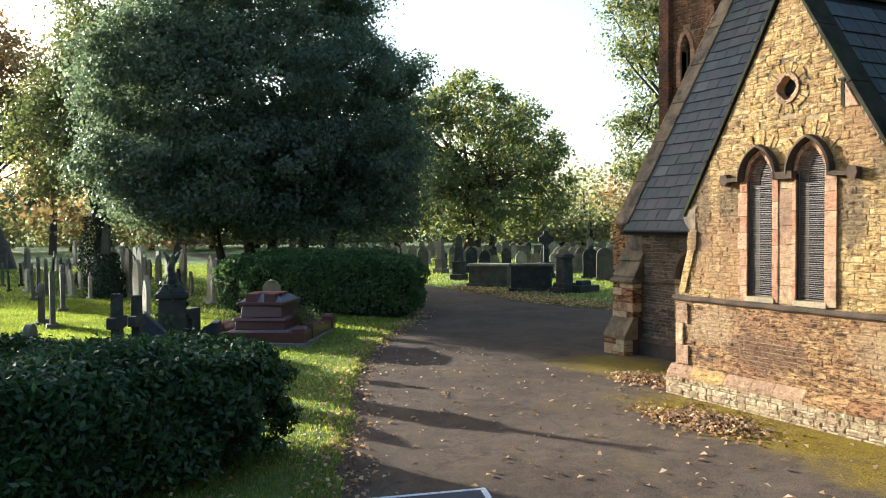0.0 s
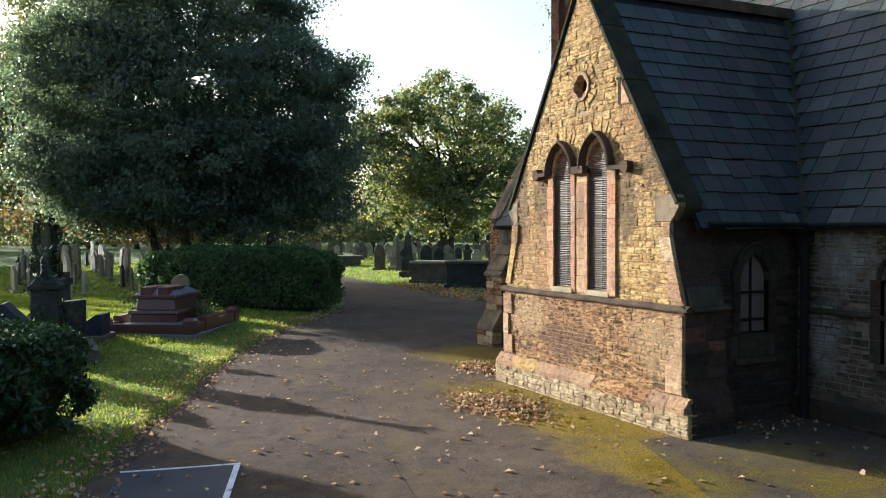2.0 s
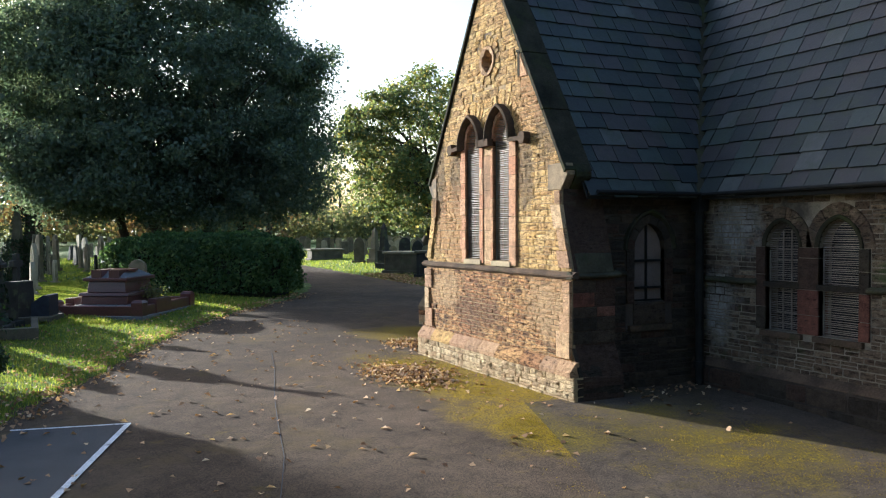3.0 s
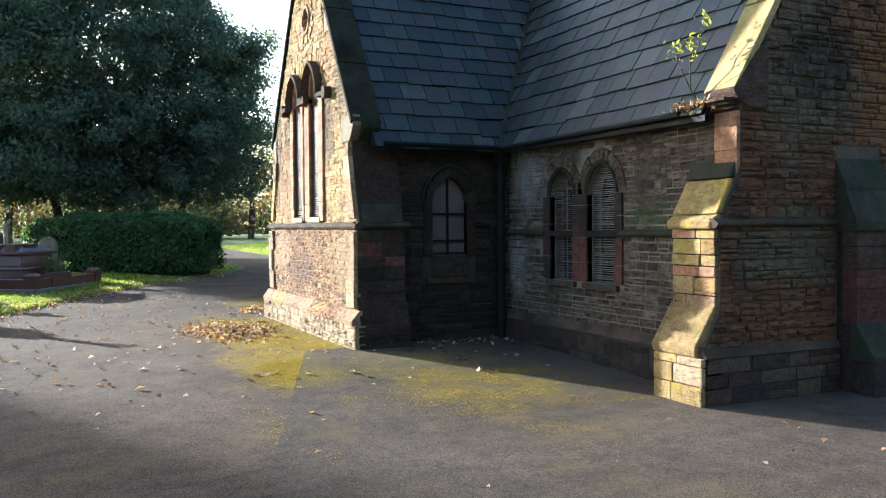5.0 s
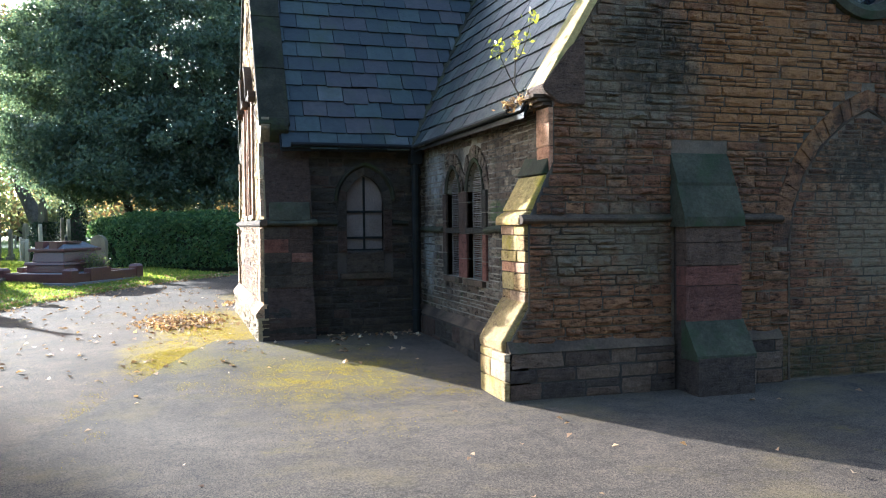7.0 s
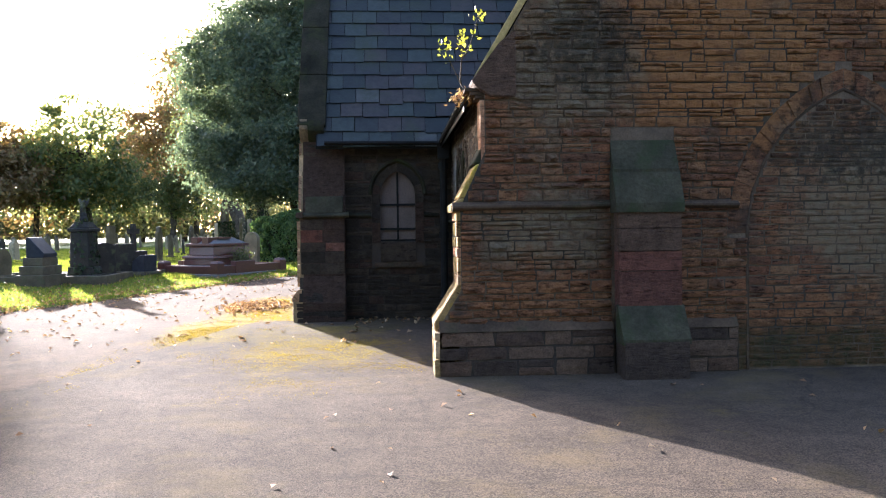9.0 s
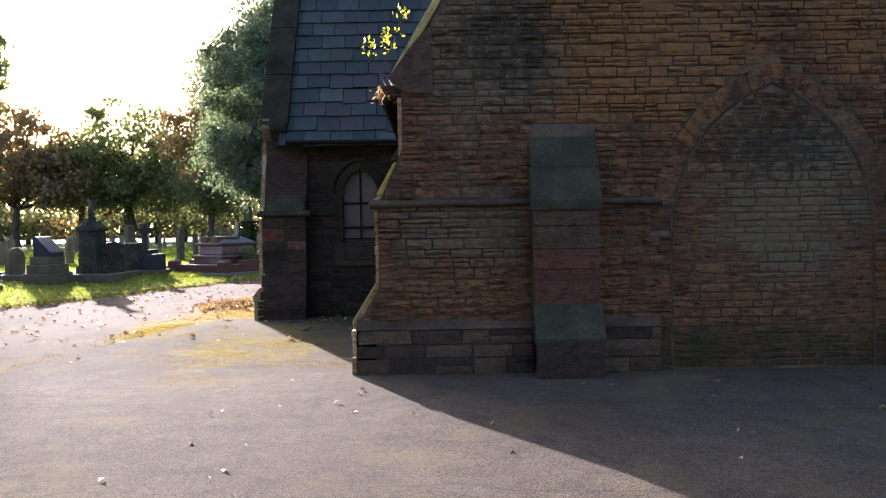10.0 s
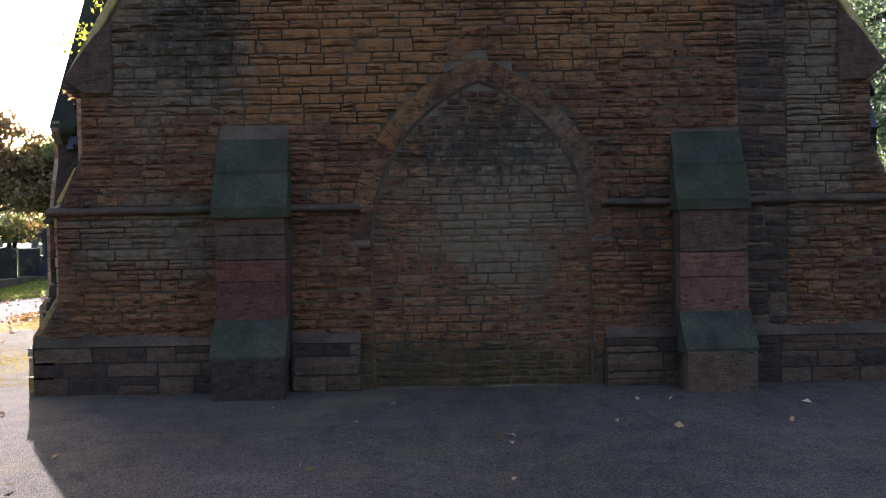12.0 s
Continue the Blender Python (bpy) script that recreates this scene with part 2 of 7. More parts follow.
M["iron"] = surface("black_cast_iron", (0.008, 0.008, 0.008), (0.018, 0.018, 0.017), 6, 80, 0.7, 0.2, spec=0.15)
M["grille"] = surface("rusted_grille", (0.17, 0.145, 0.125), (0.28, 0.245, 0.22), 5, 60, 0.6, 0.2, metal=0.4)
M["board"] = surface("weathered_board", (0.11, 0.085, 0.07), (0.17, 0.13, 0.11), 3, 50, 0.8, 0.3)
M["void"] = surface("dark_interior", (0.012, 0.011, 0.01), (0.02, 0.018, 0.016), 2, 20, 0.9, 0.0)
M["white_paint"] = surface("worn_white_paint", (0.55, 0.56, 0.57), (0.8, 0.8, 0.8), 6, 50, 0.8, 0.3, (0.12, 0.12, 0.12), 7.0, (0.58, 0.66))
M["granite_red"] = surface("polished_red_granite", (0.07, 0.028, 0.026), (0.125, 0.048, 0.04), 30, 220, 0.28, 0.05, spec=0.5)
M["granite_grey"] = surface("grey_granite", (0.10, 0.105, 0.11), (0.2, 0.2, 0.21), 30, 220, 0.4, 0.05, spec=0.5)
M["slate_blue"] = surface("dark_polished_slab", (0.018, 0.022, 0.034), (0.036, 0.042, 0.055), 10, 200, 0.45, 0.05, spec=0.3)
GRAVE = []
for i, (a, b) in enumerate((((0.13, 0.108, 0.064), (0.24, 0.20, 0.125)), ((0.075, 0.064, 0.042), (0.155, 0.13, 0.084)), ((0.27, 0.225, 0.14), (0.41, 0.35, 0.23)), ((0.02, 0.02, 0.018), (0.05, 0.047, 0.04)))):
    GRAVE.append(surface("gravestone_tone", a, b, 3, 45, 0.85, 0.5, (0.09, 0.10, 0.05), 2.4))


def slate_material(name, island=False):
    m, nt, lk, bs = nodes_of(name)
    p = world_pos(nt)
    r = nt.new("ShaderNodeNewGeometry").outputs["Random Per Island"] if island else nt.new("ShaderNodeObjectInfo").outputs["Random"]
    col = ramp_of(nt, r, [(0.0, (0.018, 0.023, 0.024)), (0.2, (0.038, 0.033, 0.034)), (0.38, (0.021, 0.027, 0.026)), (0.56, (0.035, 0.045, 0.041)), (0.74, (0.025, 0.028, 0.028)), (0.86, (0.046, 0.038, 0.036)), (0.95, (0.066, 0.068, 0.064))], lk, "CONSTANT")
    g = noise_of(nt, lk, p, 9.0, 6, 0.65)
    col = mix_of(nt, lk, 1.0, col, ramp_of(nt, g, [(0.25, (0.55, 0.55, 0.55)), (0.75, (1.45, 1.45, 1.4))], lk), "MULTIPLY")
    # lichen, moss in the lower courses and rain streaks down the slope
    q = noise_of(nt, lk, p, 1.8, 8, 0.7)
    col = mix_of(nt, lk, ramp_of(nt, q, [(0.5, (0, 0, 0)), (0.7, (0.8, 0.8, 0.8))], lk), col, (0.03, 0.038, 0.016))
    t = noise_of(nt, lk, p, 16.0, 7, 0.75)
    col = mix_of(nt, lk, ramp_of(nt, t, [(0.62, (0, 0, 0)), (0.70, (0.7, 0.7, 0.7))], lk), col, (0.09, 0.09, 0.075))
    lk.new(col, bs.inputs["Base Color"])
    lk.new(ramp_of(nt, g, [(0.2, (0.34, 0.34, 0.34)), (0.8, (0.66, 0.66, 0.66))], lk), bs.inputs["Roughness"])
    bs.inputs["Specular IOR Level"].default_value = 0.35
    b = nt.new("ShaderNodeBump")
    b.inputs["Strength"].default_value = 0.6
    b.inputs["Distance"].default_value = 0.008
    lk.new(noise_of(nt, lk, p, 18.0, 6, 0.65), b.inputs["Height"])
    lk.new(b.outputs[0], bs.inputs["Normal"])
    return m


M["slate"] = slate_material("slate")
M["slate_i"] = slate_material("slate_field", True)


def leaf_material(name, stops, trans=0.35, rough=0.45, spec=0.4):
    """Leaves in several tones, one a leaf, that let some light through."""
    m, nt, lk, bs = nodes_of(name)
    r = nt.new("ShaderNodeNewGeometry").outputs["Random Per Island"]
    col = ramp_of(nt, r, stops, lk)
    p = world_pos(nt)
    n = noise_of(nt, lk, p, 0.7, 3)
    col = mix_of(nt, lk, 1.0, col, ramp_of(nt, n, [(0.3, (0.7, 0.72, 0.7)), (0.7, (1.25, 1.2, 1.1))], lk), "MULTIPLY")
    lk.new(col, bs.inputs["Base Color"])
    bs.inputs["Roughness"].default_value = rough
    bs.inputs["Specular IOR Level"].default_value = spec
    t = nt.new("ShaderNodeBsdfTranslucent")
    lk.new(mix_of(nt, lk, 1.0, col, (1.6, 1.55, 1.0), "MULTIPLY"), t.inputs[0])
    mx = nt.new("ShaderNodeMixShader")
    mx.inputs[0].default_value = trans
    lk.new(bs.outputs[0], mx.inputs[1])
    lk.new(t.outputs[0], mx.inputs[2])
    lk.new(mx.outputs[0], nt["Material Output"].inputs[0])
    return m


M["holly"] = leaf_material("holly_leaves", [(0, (0.075, 0.112, 0.092)), (0.5, (0.10, 0.142, 0.112)), (0.9, (0.13, 0.168, 0.122)), (1, (0.17, 0.20, 0.13))], 0.6, 0.38, 0.5)
M["ivy"] = leaf_material("ivy_leaves", [(0, (0.02, 0.035, 0.018)), (0.6, (0.03, 0.05, 0.025)), (1, (0.05, 0.075, 0.035))], 0.12, 0.6, 0.2)
M["laurel"] = leaf_material("laurel_leaves", [(0, (0.014, 0.036, 0.012)), (0.5, (0.024, 0.058, 0.017)), (0.9, (0.042, 0.088, 0.026)), (1, (0.075, 0.115, 0.04))], 0.25, 0.45, 0.35)
M["privet"] = leaf_material("hedge_leaves", [(0, (0.04, 0.085, 0.034)), (0.5, (0.065, 0.12, 0.046)), (0.9, (0.10, 0.16, 0.06)), (1, (0.15, 0.20, 0.08))], 0.5, 0.55, 0.25)
M["lime"] = leaf_material("lime_leaves", [(0, (0.08, 0.11, 0.055)), (0.5, (0.11, 0.14, 0.065)), (0.85, (0.15, 0.165, 0.07)), (1, (0.23, 0.20, 0.08))], 0.5)
M["beech"] = leaf_material("beech_leaves", [(0, (0.09, 0.125, 0.06)), (0.6, (0.13, 0.165, 0.075)), (0.88, (0.20, 0.20, 0.08)), (1, (0.34, 0.27, 0.09))], 0.6)
# distant leaves made paler and greyer; the colour stands in for haze
M["haze_paled_leaves"] = leaf_material("haze_paled_tree_leaves", [(0, (0.12, 0.14, 0.085)), (0.6, (0.16, 0.18, 0.10)), (1, (0.24, 0.22, 0.11))], 0.65)
M["autumn"] = leaf_material("autumn_leaves", [(0, (0.15, 0.12, 0.06)), (0.4, (0.21, 0.14, 0.07)), (0.8, (0.26, 0.16, 0.08)), (1, (0.16, 0.16, 0.07))], 0.4)
M["litter"] = leaf_material("dead_leaves", [(0, (0.18, 0.10, 0.058)), (0.4, (0.33, 0.195, 0.11)), (0.75, (0.49, 0.32, 0.19)), (1, (0.58, 0.45, 0.32))], 0.2, 0.7, 0.2)
M["blade"] = leaf_material("grass_blades", [(0, (0.08, 0.14, 0.025)), (0.5, (0.17, 0.23, 0.04)), (1, (0.32, 0.32, 0.075))], 0.6, 0.5, 0.3)
M["sapling"] = leaf_material("sapling_leaves", [(0, (0.22, 0.26, 0.04)), (0.6, (0.36, 0.38, 0.05)), (1, (0.5, 0.42, 0.08))], 0.55)
M["bark"] = surface("bark", (0.045, 0.036, 0.028), (0.10, 0.08, 0.06), 5, 30, 0.95, 0.8, (0.06, 0.07, 0.03), 2)
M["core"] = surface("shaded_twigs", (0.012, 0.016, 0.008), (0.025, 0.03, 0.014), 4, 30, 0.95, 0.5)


def ellipse_mask(nt, lk, pos, spots):
    """The largest of several soft ellipses (cx, cy, rx, ry) on the ground."""
    best = None
    for cx, cy, rx, ry in spots:
        mp = nt.new("ShaderNodeMapping")
        mp.vector_type = "TEXTURE"
        mp.inputs["Location"].default_value = (cx, cy, 0)
        mp.inputs["Scale"].default_value = (rx, ry, 1000)
        lk.new(pos, mp.inputs[0])
        ln = nt.new("ShaderNodeVectorMath")
        ln.operation = "LENGTH"
        lk.new(mp.outputs[0], ln.inputs[0])
        k = nt.new("ShaderNodeMapRange")
        k.inputs[1].default_value, k.inputs[2].default_value, k.inputs[3].default_value, k.inputs[4].default_value = 0.35, 1.05, 1.0, 0.0
        lk.new(ln.outputs["Value"], k.inputs[0])
        if best is None:
            best = k.outputs[0]
        else:
            mx = nt.new("ShaderNodeMath")
            mx.operation = "MAXIMUM"
            lk.new(best, mx.inputs[0])
            lk.new(k.outputs[0], mx.inputs[1])
            best = mx.outputs[0]
    return best


def asphalt_material(name="old_asphalt", c1=(0.066, 0.050, 0.038), c2=(0.106, 0.081, 0.061), gain=0.45, m1=(0.12, 0.085, 0.012), m2=(0.33, 0.225, 0.02)):
    m, nt, lk, bs = nodes_of(name)
    p = world_pos(nt)
    big = noise_of(nt, lk, p, 0.5, 5)
    col = ramp_of(nt, big, [(0.3, c1), (0.7, c2)], lk)
    v = nt.new("ShaderNodeTexVoronoi")
    v.inputs["Scale"].default_value = 125.0
    lk.new(p, v.inputs["Vector"])
    col = mix_of(nt, lk, 1.0, col, ramp_of(nt, v.outputs["Color"], [(0.1, (0.5, 0.5, 0.5)), (0.9, (1.7, 1.62, 1.5))], lk), "MULTIPLY")
    cr = nt.new("ShaderNodeTexVoronoi")
    cr.feature = "DISTANCE_TO_EDGE"
    cr.inputs["Scale"].default_value = 0.28
    wv = nt.new("ShaderNodeVectorMath")
    wv.operation = "MULTIPLY_ADD"
    nn = nt.new("ShaderNodeTexNoise")
    nn.inputs["Scale"].default_value = 1.6
    nn.inputs["Detail"].default_value = 6
    lk.new(p, nn.inputs["Vector"])
    lk.new(nn.outputs["Color"], wv.inputs[0])
    wv.inputs[1].default_value = (0.9, 0.9, 0)
    lk.new(p, wv.inputs[2])
    lk.new(wv.outputs[0], cr.inputs["Vector"])
    col = mix_of(nt, lk, ramp_of(nt, cr.outputs["Distance"], [(0.0, (0.4, 0.4, 0.4)), (0.005, (0, 0, 0))], lk), col, (0.03, 0.028, 0.025))
    mid = noise_of(nt, lk, p, 3.5, 7, 0.7)
    col = mix_of(nt, lk, 1.0, col, ramp_of(nt, mid, [(0.3, (0.72, 0.72, 0.72)), (0.7, (1.22, 1.2, 1.16))], lk), "MULTIPLY")
    yel = noise_of(nt, lk, p, 0.9, 9, 0.7)
    col = mix_of(nt, lk, ramp_of(nt, yel, [(0.52, (0, 0, 0)), (0.72, (0.4, 0.4, 0.4))], lk), col, (0.17, 0.125, 0.045))
    mask = ellipse_mask(nt, lk, p, [(8.9, 8.0, 1.25, 3.4), (9.65, 4.1, 1.6, 2.5), (10.2, 13.0, 1.4, 1.8), (8.3, 5.3, 0.9, 2.0)])
    n = noise_of(nt, lk, p, 1.4, 9, 0.72)
    add = nt.new("ShaderNodeMath")
    add.operation = "MULTIPLY_ADD"
    lk.new(mask, add.inputs[0])
    add.inputs[1].default_value = gain
    lk.new(n, add.inputs[2])
    k = ramp_of(nt, add.outputs[0], [(0.60, (0, 0, 0)), (0.86, (1, 1, 1))], lk)
    fine = noise_of(nt, lk, p, 45.0, 6, 0.75)
    k = mix_of(nt, lk, 1.0, k, ramp_of(nt, fine, [(0.40, (0.2, 0.2, 0.2)), (0.56, (1, 1, 1))], lk), "MULTIPLY")
    moss = ramp_of(nt, fine, [(0.35, m1), (0.65, m2)], lk)
    col = mix_of(nt, lk, k, col, moss)
    lk.new(col, bs.inputs["Base Color"])
    bs.inputs["Roughness"].default_value = 1.0
    bs.inputs["Specular IOR Level"].default_value = 0.08
    b = nt.new("ShaderNodeBump")
    b.inputs["Strength"].default_value = 0.55
    b.inputs["Distance"].default_value = 0.007
    lk.new(v.outputs["Distance"], b.inputs["Height"])
    lk.new(b.outputs[0], bs.inputs["Normal"])
    return m


M["asphalt"] = asphalt_material()
M["asphalt_dark"] = asphalt_material("relaid_asphalt", (0.058, 0.047, 0.038), (0.09, 0.073, 0.059), 0.26, (0.07, 0.056, 0.01), (0.22, 0.165, 0.018))
M["patch"] = surface("dark_asphalt_patch", (0.05, 0.052, 0.056), (0.075, 0.076, 0.08), 1.5, 90, 0.85, 0.8)
M["grass"] = surface("lawn", (0.08, 0.125, 0.022), (0.15, 0.20, 0.04), 1.2, 55, 0.9, 1.0, (0.14, 0.13, 0.04), 0.9, (0.55, 0.75), dist=0.04)
M["soil"] = surface("leafy_soil", (0.07, 0.05, 0.03), (0.12, 0.085, 0.05), 5, 40, 0.95, 1.0)

# ---- building helpers ----
def mesh_ob(name, verts, faces, material, parent=None, label="", smooth=False):
    me = bpy.data.meshes.new(name)
    me.from_pydata(verts, [], faces)
    me.update()
    if material:
        me.materials.append(material)
    if smooth:
        me.polygons.foreach_set("use_smooth", [True] * len(me.polygons))
    ob = new(name, me)
    if parent:
        ob.parent = parent
    if label:
        ob["label"] = label
    return ob


def part(name, bm, material, parent=None, label="", smooth=False):
    """Links a bmesh as one mesh object under a thing or a part."""
    bmesh.ops.recalc_face_normals(bm, faces=bm.faces)
    me = bpy.data.meshes.new(name)
    bm.to_mesh(me)
    bm.free()
    me.materials.append(material)
    if smooth:
        me.polygons.foreach_set("use_smooth", [True] * len(me.polygons))
    ob = new(name, me)
    if parent:
        ob.parent = parent
    if label:
        ob["label"] = label
    return ob


def thing(name, label, category, m=None, group="", kind=""):
    ob = new(name)
    ob.empty_display_size = 0.2
    if m:
        ob.matrix_basis = m
    return tagged(ob, label, category, group, kind)


def box(bm, x0, x1, y0, y1, z0, z1, m=None, taper=1.0):
    """A box; taper shrinks its top."""
    cx, cy = (x0 + x1) / 2, (y0 + y1) / 2
    vs = []
    for z, k in ((z0, 1.0), (z1, taper)):
        for x, y in ((x0, y0), (x1, y0), (x1, y1), (x0, y1)):
            p = Vector((cx + (x - cx) * k, cy + (y - cy) * k, z))
            vs.append(bm.verts.new(m @ p if m else p))
    for f in ((3, 2, 1, 0), (4, 5, 6, 7), (0, 1, 5, 4), (1, 2, 6, 5), (2, 3, 7, 6), (3, 0, 4, 7)):
        bm.faces.new([vs[i] for i in f])
    return vs


def bevelled(bm, w=0.01, seg=1):
    bmesh.ops.bevel(bm, geom=list(bm.edges), offset=w, segments=seg, affect="EDGES")
    return bm


def prism(bm, pts, m, w0, w1):
    """The outline pts (u, v) drawn out from w0 to w1 in the frame m."""
    a = [bm.verts.new(m @ Vector((u, v, w0))) for u, v in pts]
    b = [bm.verts.new(m @ Vector((u, v, w1))) for u, v in pts]
    bm.faces.new(a[::-1])
    bm.faces.new(b)
    n = len(pts)
    for i in range(n):
        bm.faces.new((a[i], a[(i + 1) % n], b[(i + 1) % n], b[i]))


def facing_west(x):
    """Wall frame: u = -y, v = z, w = -x."""
    return Matrix(((0, 0, -1, x), (-1, 0, 0, 0), (0, 1, 0, 0), (0, 0, 0, 1)))


def facing_south(y):
    """Wall frame: u = x, v = z, w = -y."""
    return Matrix(((1, 0, 0, 0), (0, 0, -1, y), (0, 1, 0, 0), (0, 0, 0, 1)))


def slab(name, m, outer, holes, depth, material, parent, label=""):
    """A wall with openings through it: front at w = 0, back at w = -depth."""
    from mathutils.geometry import tessellate_polygon
    loops = [outer] + list(holes)
    flat = [p for lp in loops for p in lp]
    tris = tessellate_polygon([[Vector((u, v, 0)) for u, v in lp] for lp in loops])
    n = len(flat)
    verts = [m @ Vector((u, v, 0)) for u, v in flat] + [m @ Vector((u, v, -depth)) for u, v in flat]
    faces = [tuple(t) for t in tris] + [tuple(i + n for i in reversed(t)) for t in tris]
    k = 0
    for lp in loops:
        c = len(lp)
        for i in range(c):
            a, b = k + i, k + (i + 1) % c
            faces.append((a, b, b + n, a + n))
        k += c
    bm = bmesh.new()
    vs = [bm.verts.new(v) for v in verts]
    for f in faces:
        try:
            bm.faces.new([vs[i] for i in f])
        except ValueError:
            pass
    return part(name, bm, material, parent, label)


def lancet(cu, half, v0, spring, apex, n=7):
    """Outline of a pointed opening, counter-clockwise from its lower right."""
    h = apex - spring
    c = (h * h - half * half) / (2 * half)
    r = half + c
    top = math.atan2(h, c)
    right = [(cu - c + r * math.cos(top * i / n), spring + r * math.sin(top * i / n)) for i in range(n + 1)]
    left = [(2 * cu - u, v) for u, v in right[-2::-1]]
    return [(cu + half, v0)] + right + left + [(cu - half, v0)]


def circle(cu, cv, r, n=20):
    return [(cu + r * math.cos(6.2832 * i / n), cv + r * math.sin(6.2832 * i / n)) for i in range(n)]


def spans(poly, v):
    """The stretches of u in which the outline covers the height v."""
    xs = []
    for (u0, v0), (u1, v1) in zip(poly, poly[1:] + poly[:1]):
        if (v0 > v) != (v1 > v):
            xs.append(u0 + (v - v0) / (v1 - v0) * (u1 - u0))
    xs.sort()
    return list(zip(xs[::2], xs[1::2]))


def meet(a, b):
    return [(max(p, r), min(q, s)) for p, q in a for r, s in b if min(q, s) > max(p, r)]


def cut(a, b):
    for r, s in b:
        out = []
        for p, q in a:
            if s <= p or r >= q:
                out.append((p, q))
            else:
                if r > p:
                    out.append((p, r))
                if s < q:
                    out.append((s, q))
        a = out
    return a


# rough-hewn unit stones, front at w = 1: worn corners, a broken face
UNIT = []
for kk in range(14):
    g = random.Random(40 + kk)
    vs, fs = [], []
    for j in range(3):
        for i in range(5):
            edge = i in (0, 4) or j in (0, 2)
            worn = g.uniform(0.0, 0.06) if i in (0, 4) and j in (0, 2) else 0.015
            fx, fy = i / 4, j / 2
            x = fx + (worn if i == 0 else -worn if i == 4 else g.uniform(-0.07, 0.07))
            y = fy + (g.uniform(0.0, 0.09) if j == 0 else -g.uniform(0.0, 0.09) if j == 2 else g.uniform(-0.16, 0.16))
            vs.append((x, y, g.uniform(0.3, 0.8) if edge else g.uniform(0.6, 1.3)))
    for j in range(2):
        for i in range(4):
            a = j * 5 + i
            fs += [(a, a + 1, a + 6), (a, a + 6, a + 5)] if (i + j + kk) % 2 else [(a, a + 1, a + 5), (a + 1, a + 6, a + 5)]
    ring = [0, 1, 2, 3, 4, 9, 14, 13, 12, 11, 10, 5]
    base = len(vs)
    for i in ring:
        vs.append((vs[i][0], vs[i][1], -0.6))
    for k, i in enumerate(ring):
        k2 = (k + 1) % len(ring)
        fs.append((i, base + k, base + k2, ring[k2]))
    UNIT.append((vs, fs))
UNIT_MESH = {}


def unit_mesh(k, material):
    key = (k, material.name)
    if key not in UNIT_MESH:
        me = bpy.data.meshes.new("stone")
        me.from_pydata(UNIT[k][0], [], UNIT[k][1])
        me.update()
        me.materials.append(material)
        UNIT_MESH[key] = me
    return UNIT_MESH[key]


STONES = []  # laid last


def lay(parent, m, outer, holes, v0, v1, key, course=(0.085, 0.13), width=(0.14, 0.42), proud=(0.012, 0.03), joint=0.008, limit=300, seed=1, name="stone"):
    """Courses of hewn stone over the outline between two heights, clear of the openings."""
    g = random.Random(seed)
    v = v0
    found = []
    while v < v1 - 0.03:
        h = g.uniform(*course)
        if v + h > v1 - 0.05:
            h = v1 - v
        s = spans(outer, v + 0.012)
        s = meet(s, spans(outer, v + h - 0.012))
        for hole in holes:
            for vv in (v + 0.01, v + h / 2, v + h - 0.01):
                s = cut(s, spans(hole, vv))
        for a, b in s:
            u = a
            while u < b - 0.03:
                w = g.uniform(*width) * (1.35 if g.random() < 0.12 else 1)
                if u + w > b - 0.09:
                    w = b - u
                cuts = (0.0, g.uniform(0.4, 0.62), 1.0) if h > 0.075 and g.random() < 0.3 else (0.0, 1.0)
                for k0, k1 in zip(cuts, cuts[1:]):
                    found.append((u, v + h * k0, w, h * (k1 - k0), g.uniform(*proud), g.randrange(len(UNIT)), g.uniform(-0.6, 0.6)))
                u += w
        v += h
    STONES.append((parent, m, found, key, joint, limit, name))


def finish_stones():
    for parent, m, found, key, joint, limit, name in STONES:
        base = M[key]
        for u, v, w, h, d, k, tw in found[:limit]:
            ob = new(name, unit_mesh(k, base))
            ob.matrix_basis = m @ Matrix.Translation((u + joint / 2, v + joint / 2, 0)) @ Matrix.Rotation(radians(tw), 4, "Z") @ Matrix.Diagonal((w - joint, h - joint, d, 1))
            ob.parent = parent
        rest = found[limit:]
        if rest:
            verts, faces = [], []
            for u, v, w, h, d, k, tw in rest:
                n = len(verts)
                vs, fs = UNIT[k]
                verts += [m @ Vector((u + joint / 2 + x * (w - joint), v + joint / 2 + y * (h - joint), z * d)) for x, y, z in vs]
                faces += [tuple(i + n for i in f) for f in fs]
            ob = mesh_ob("stonework", verts, faces, M[key + "_i"], parent, "upper courses of hewn stone")
            ob["kind"] = "stuff"


def smooth(t):
    t = np.clip(t, 0, 1)
    return t * t * (3 - 2 * t)


def wobble(x, y, s, seed=0.0):
    """Cheap smooth noise in -1..1 for arrays."""
    return (np.sin(x * s + 1.7 * np.sin(y * s * 0.7 + seed) + seed) + np.sin(y * s * 1.3 + 1.3 * np.sin(x * s * 0.9 - seed) + 2.1 * seed)) / 2


# ---- ground ----
LEFT_Y = [-60, -8, 0, 3.5, 7.2, 9.6, 11.3, 13.7, 16.5, 19.7, 22.4, 25.5, 28.5, 34, 45, 90]
LEFT_X = [-22, -3.5, 0.2, 1.3, 2.5, 3.4, 4.15, 5.05, 6.4, 8.3, 10.4, 11.9, 12.9, 13.0, 13.3, 15.0]
RIGHT_Y = [19.4, 20.4, 21.8, 24.6, 29, 40, 90]
RIGHT_X = [40, 19.5, 16.8, 16.1, 16.4, 17.0, 19.5]


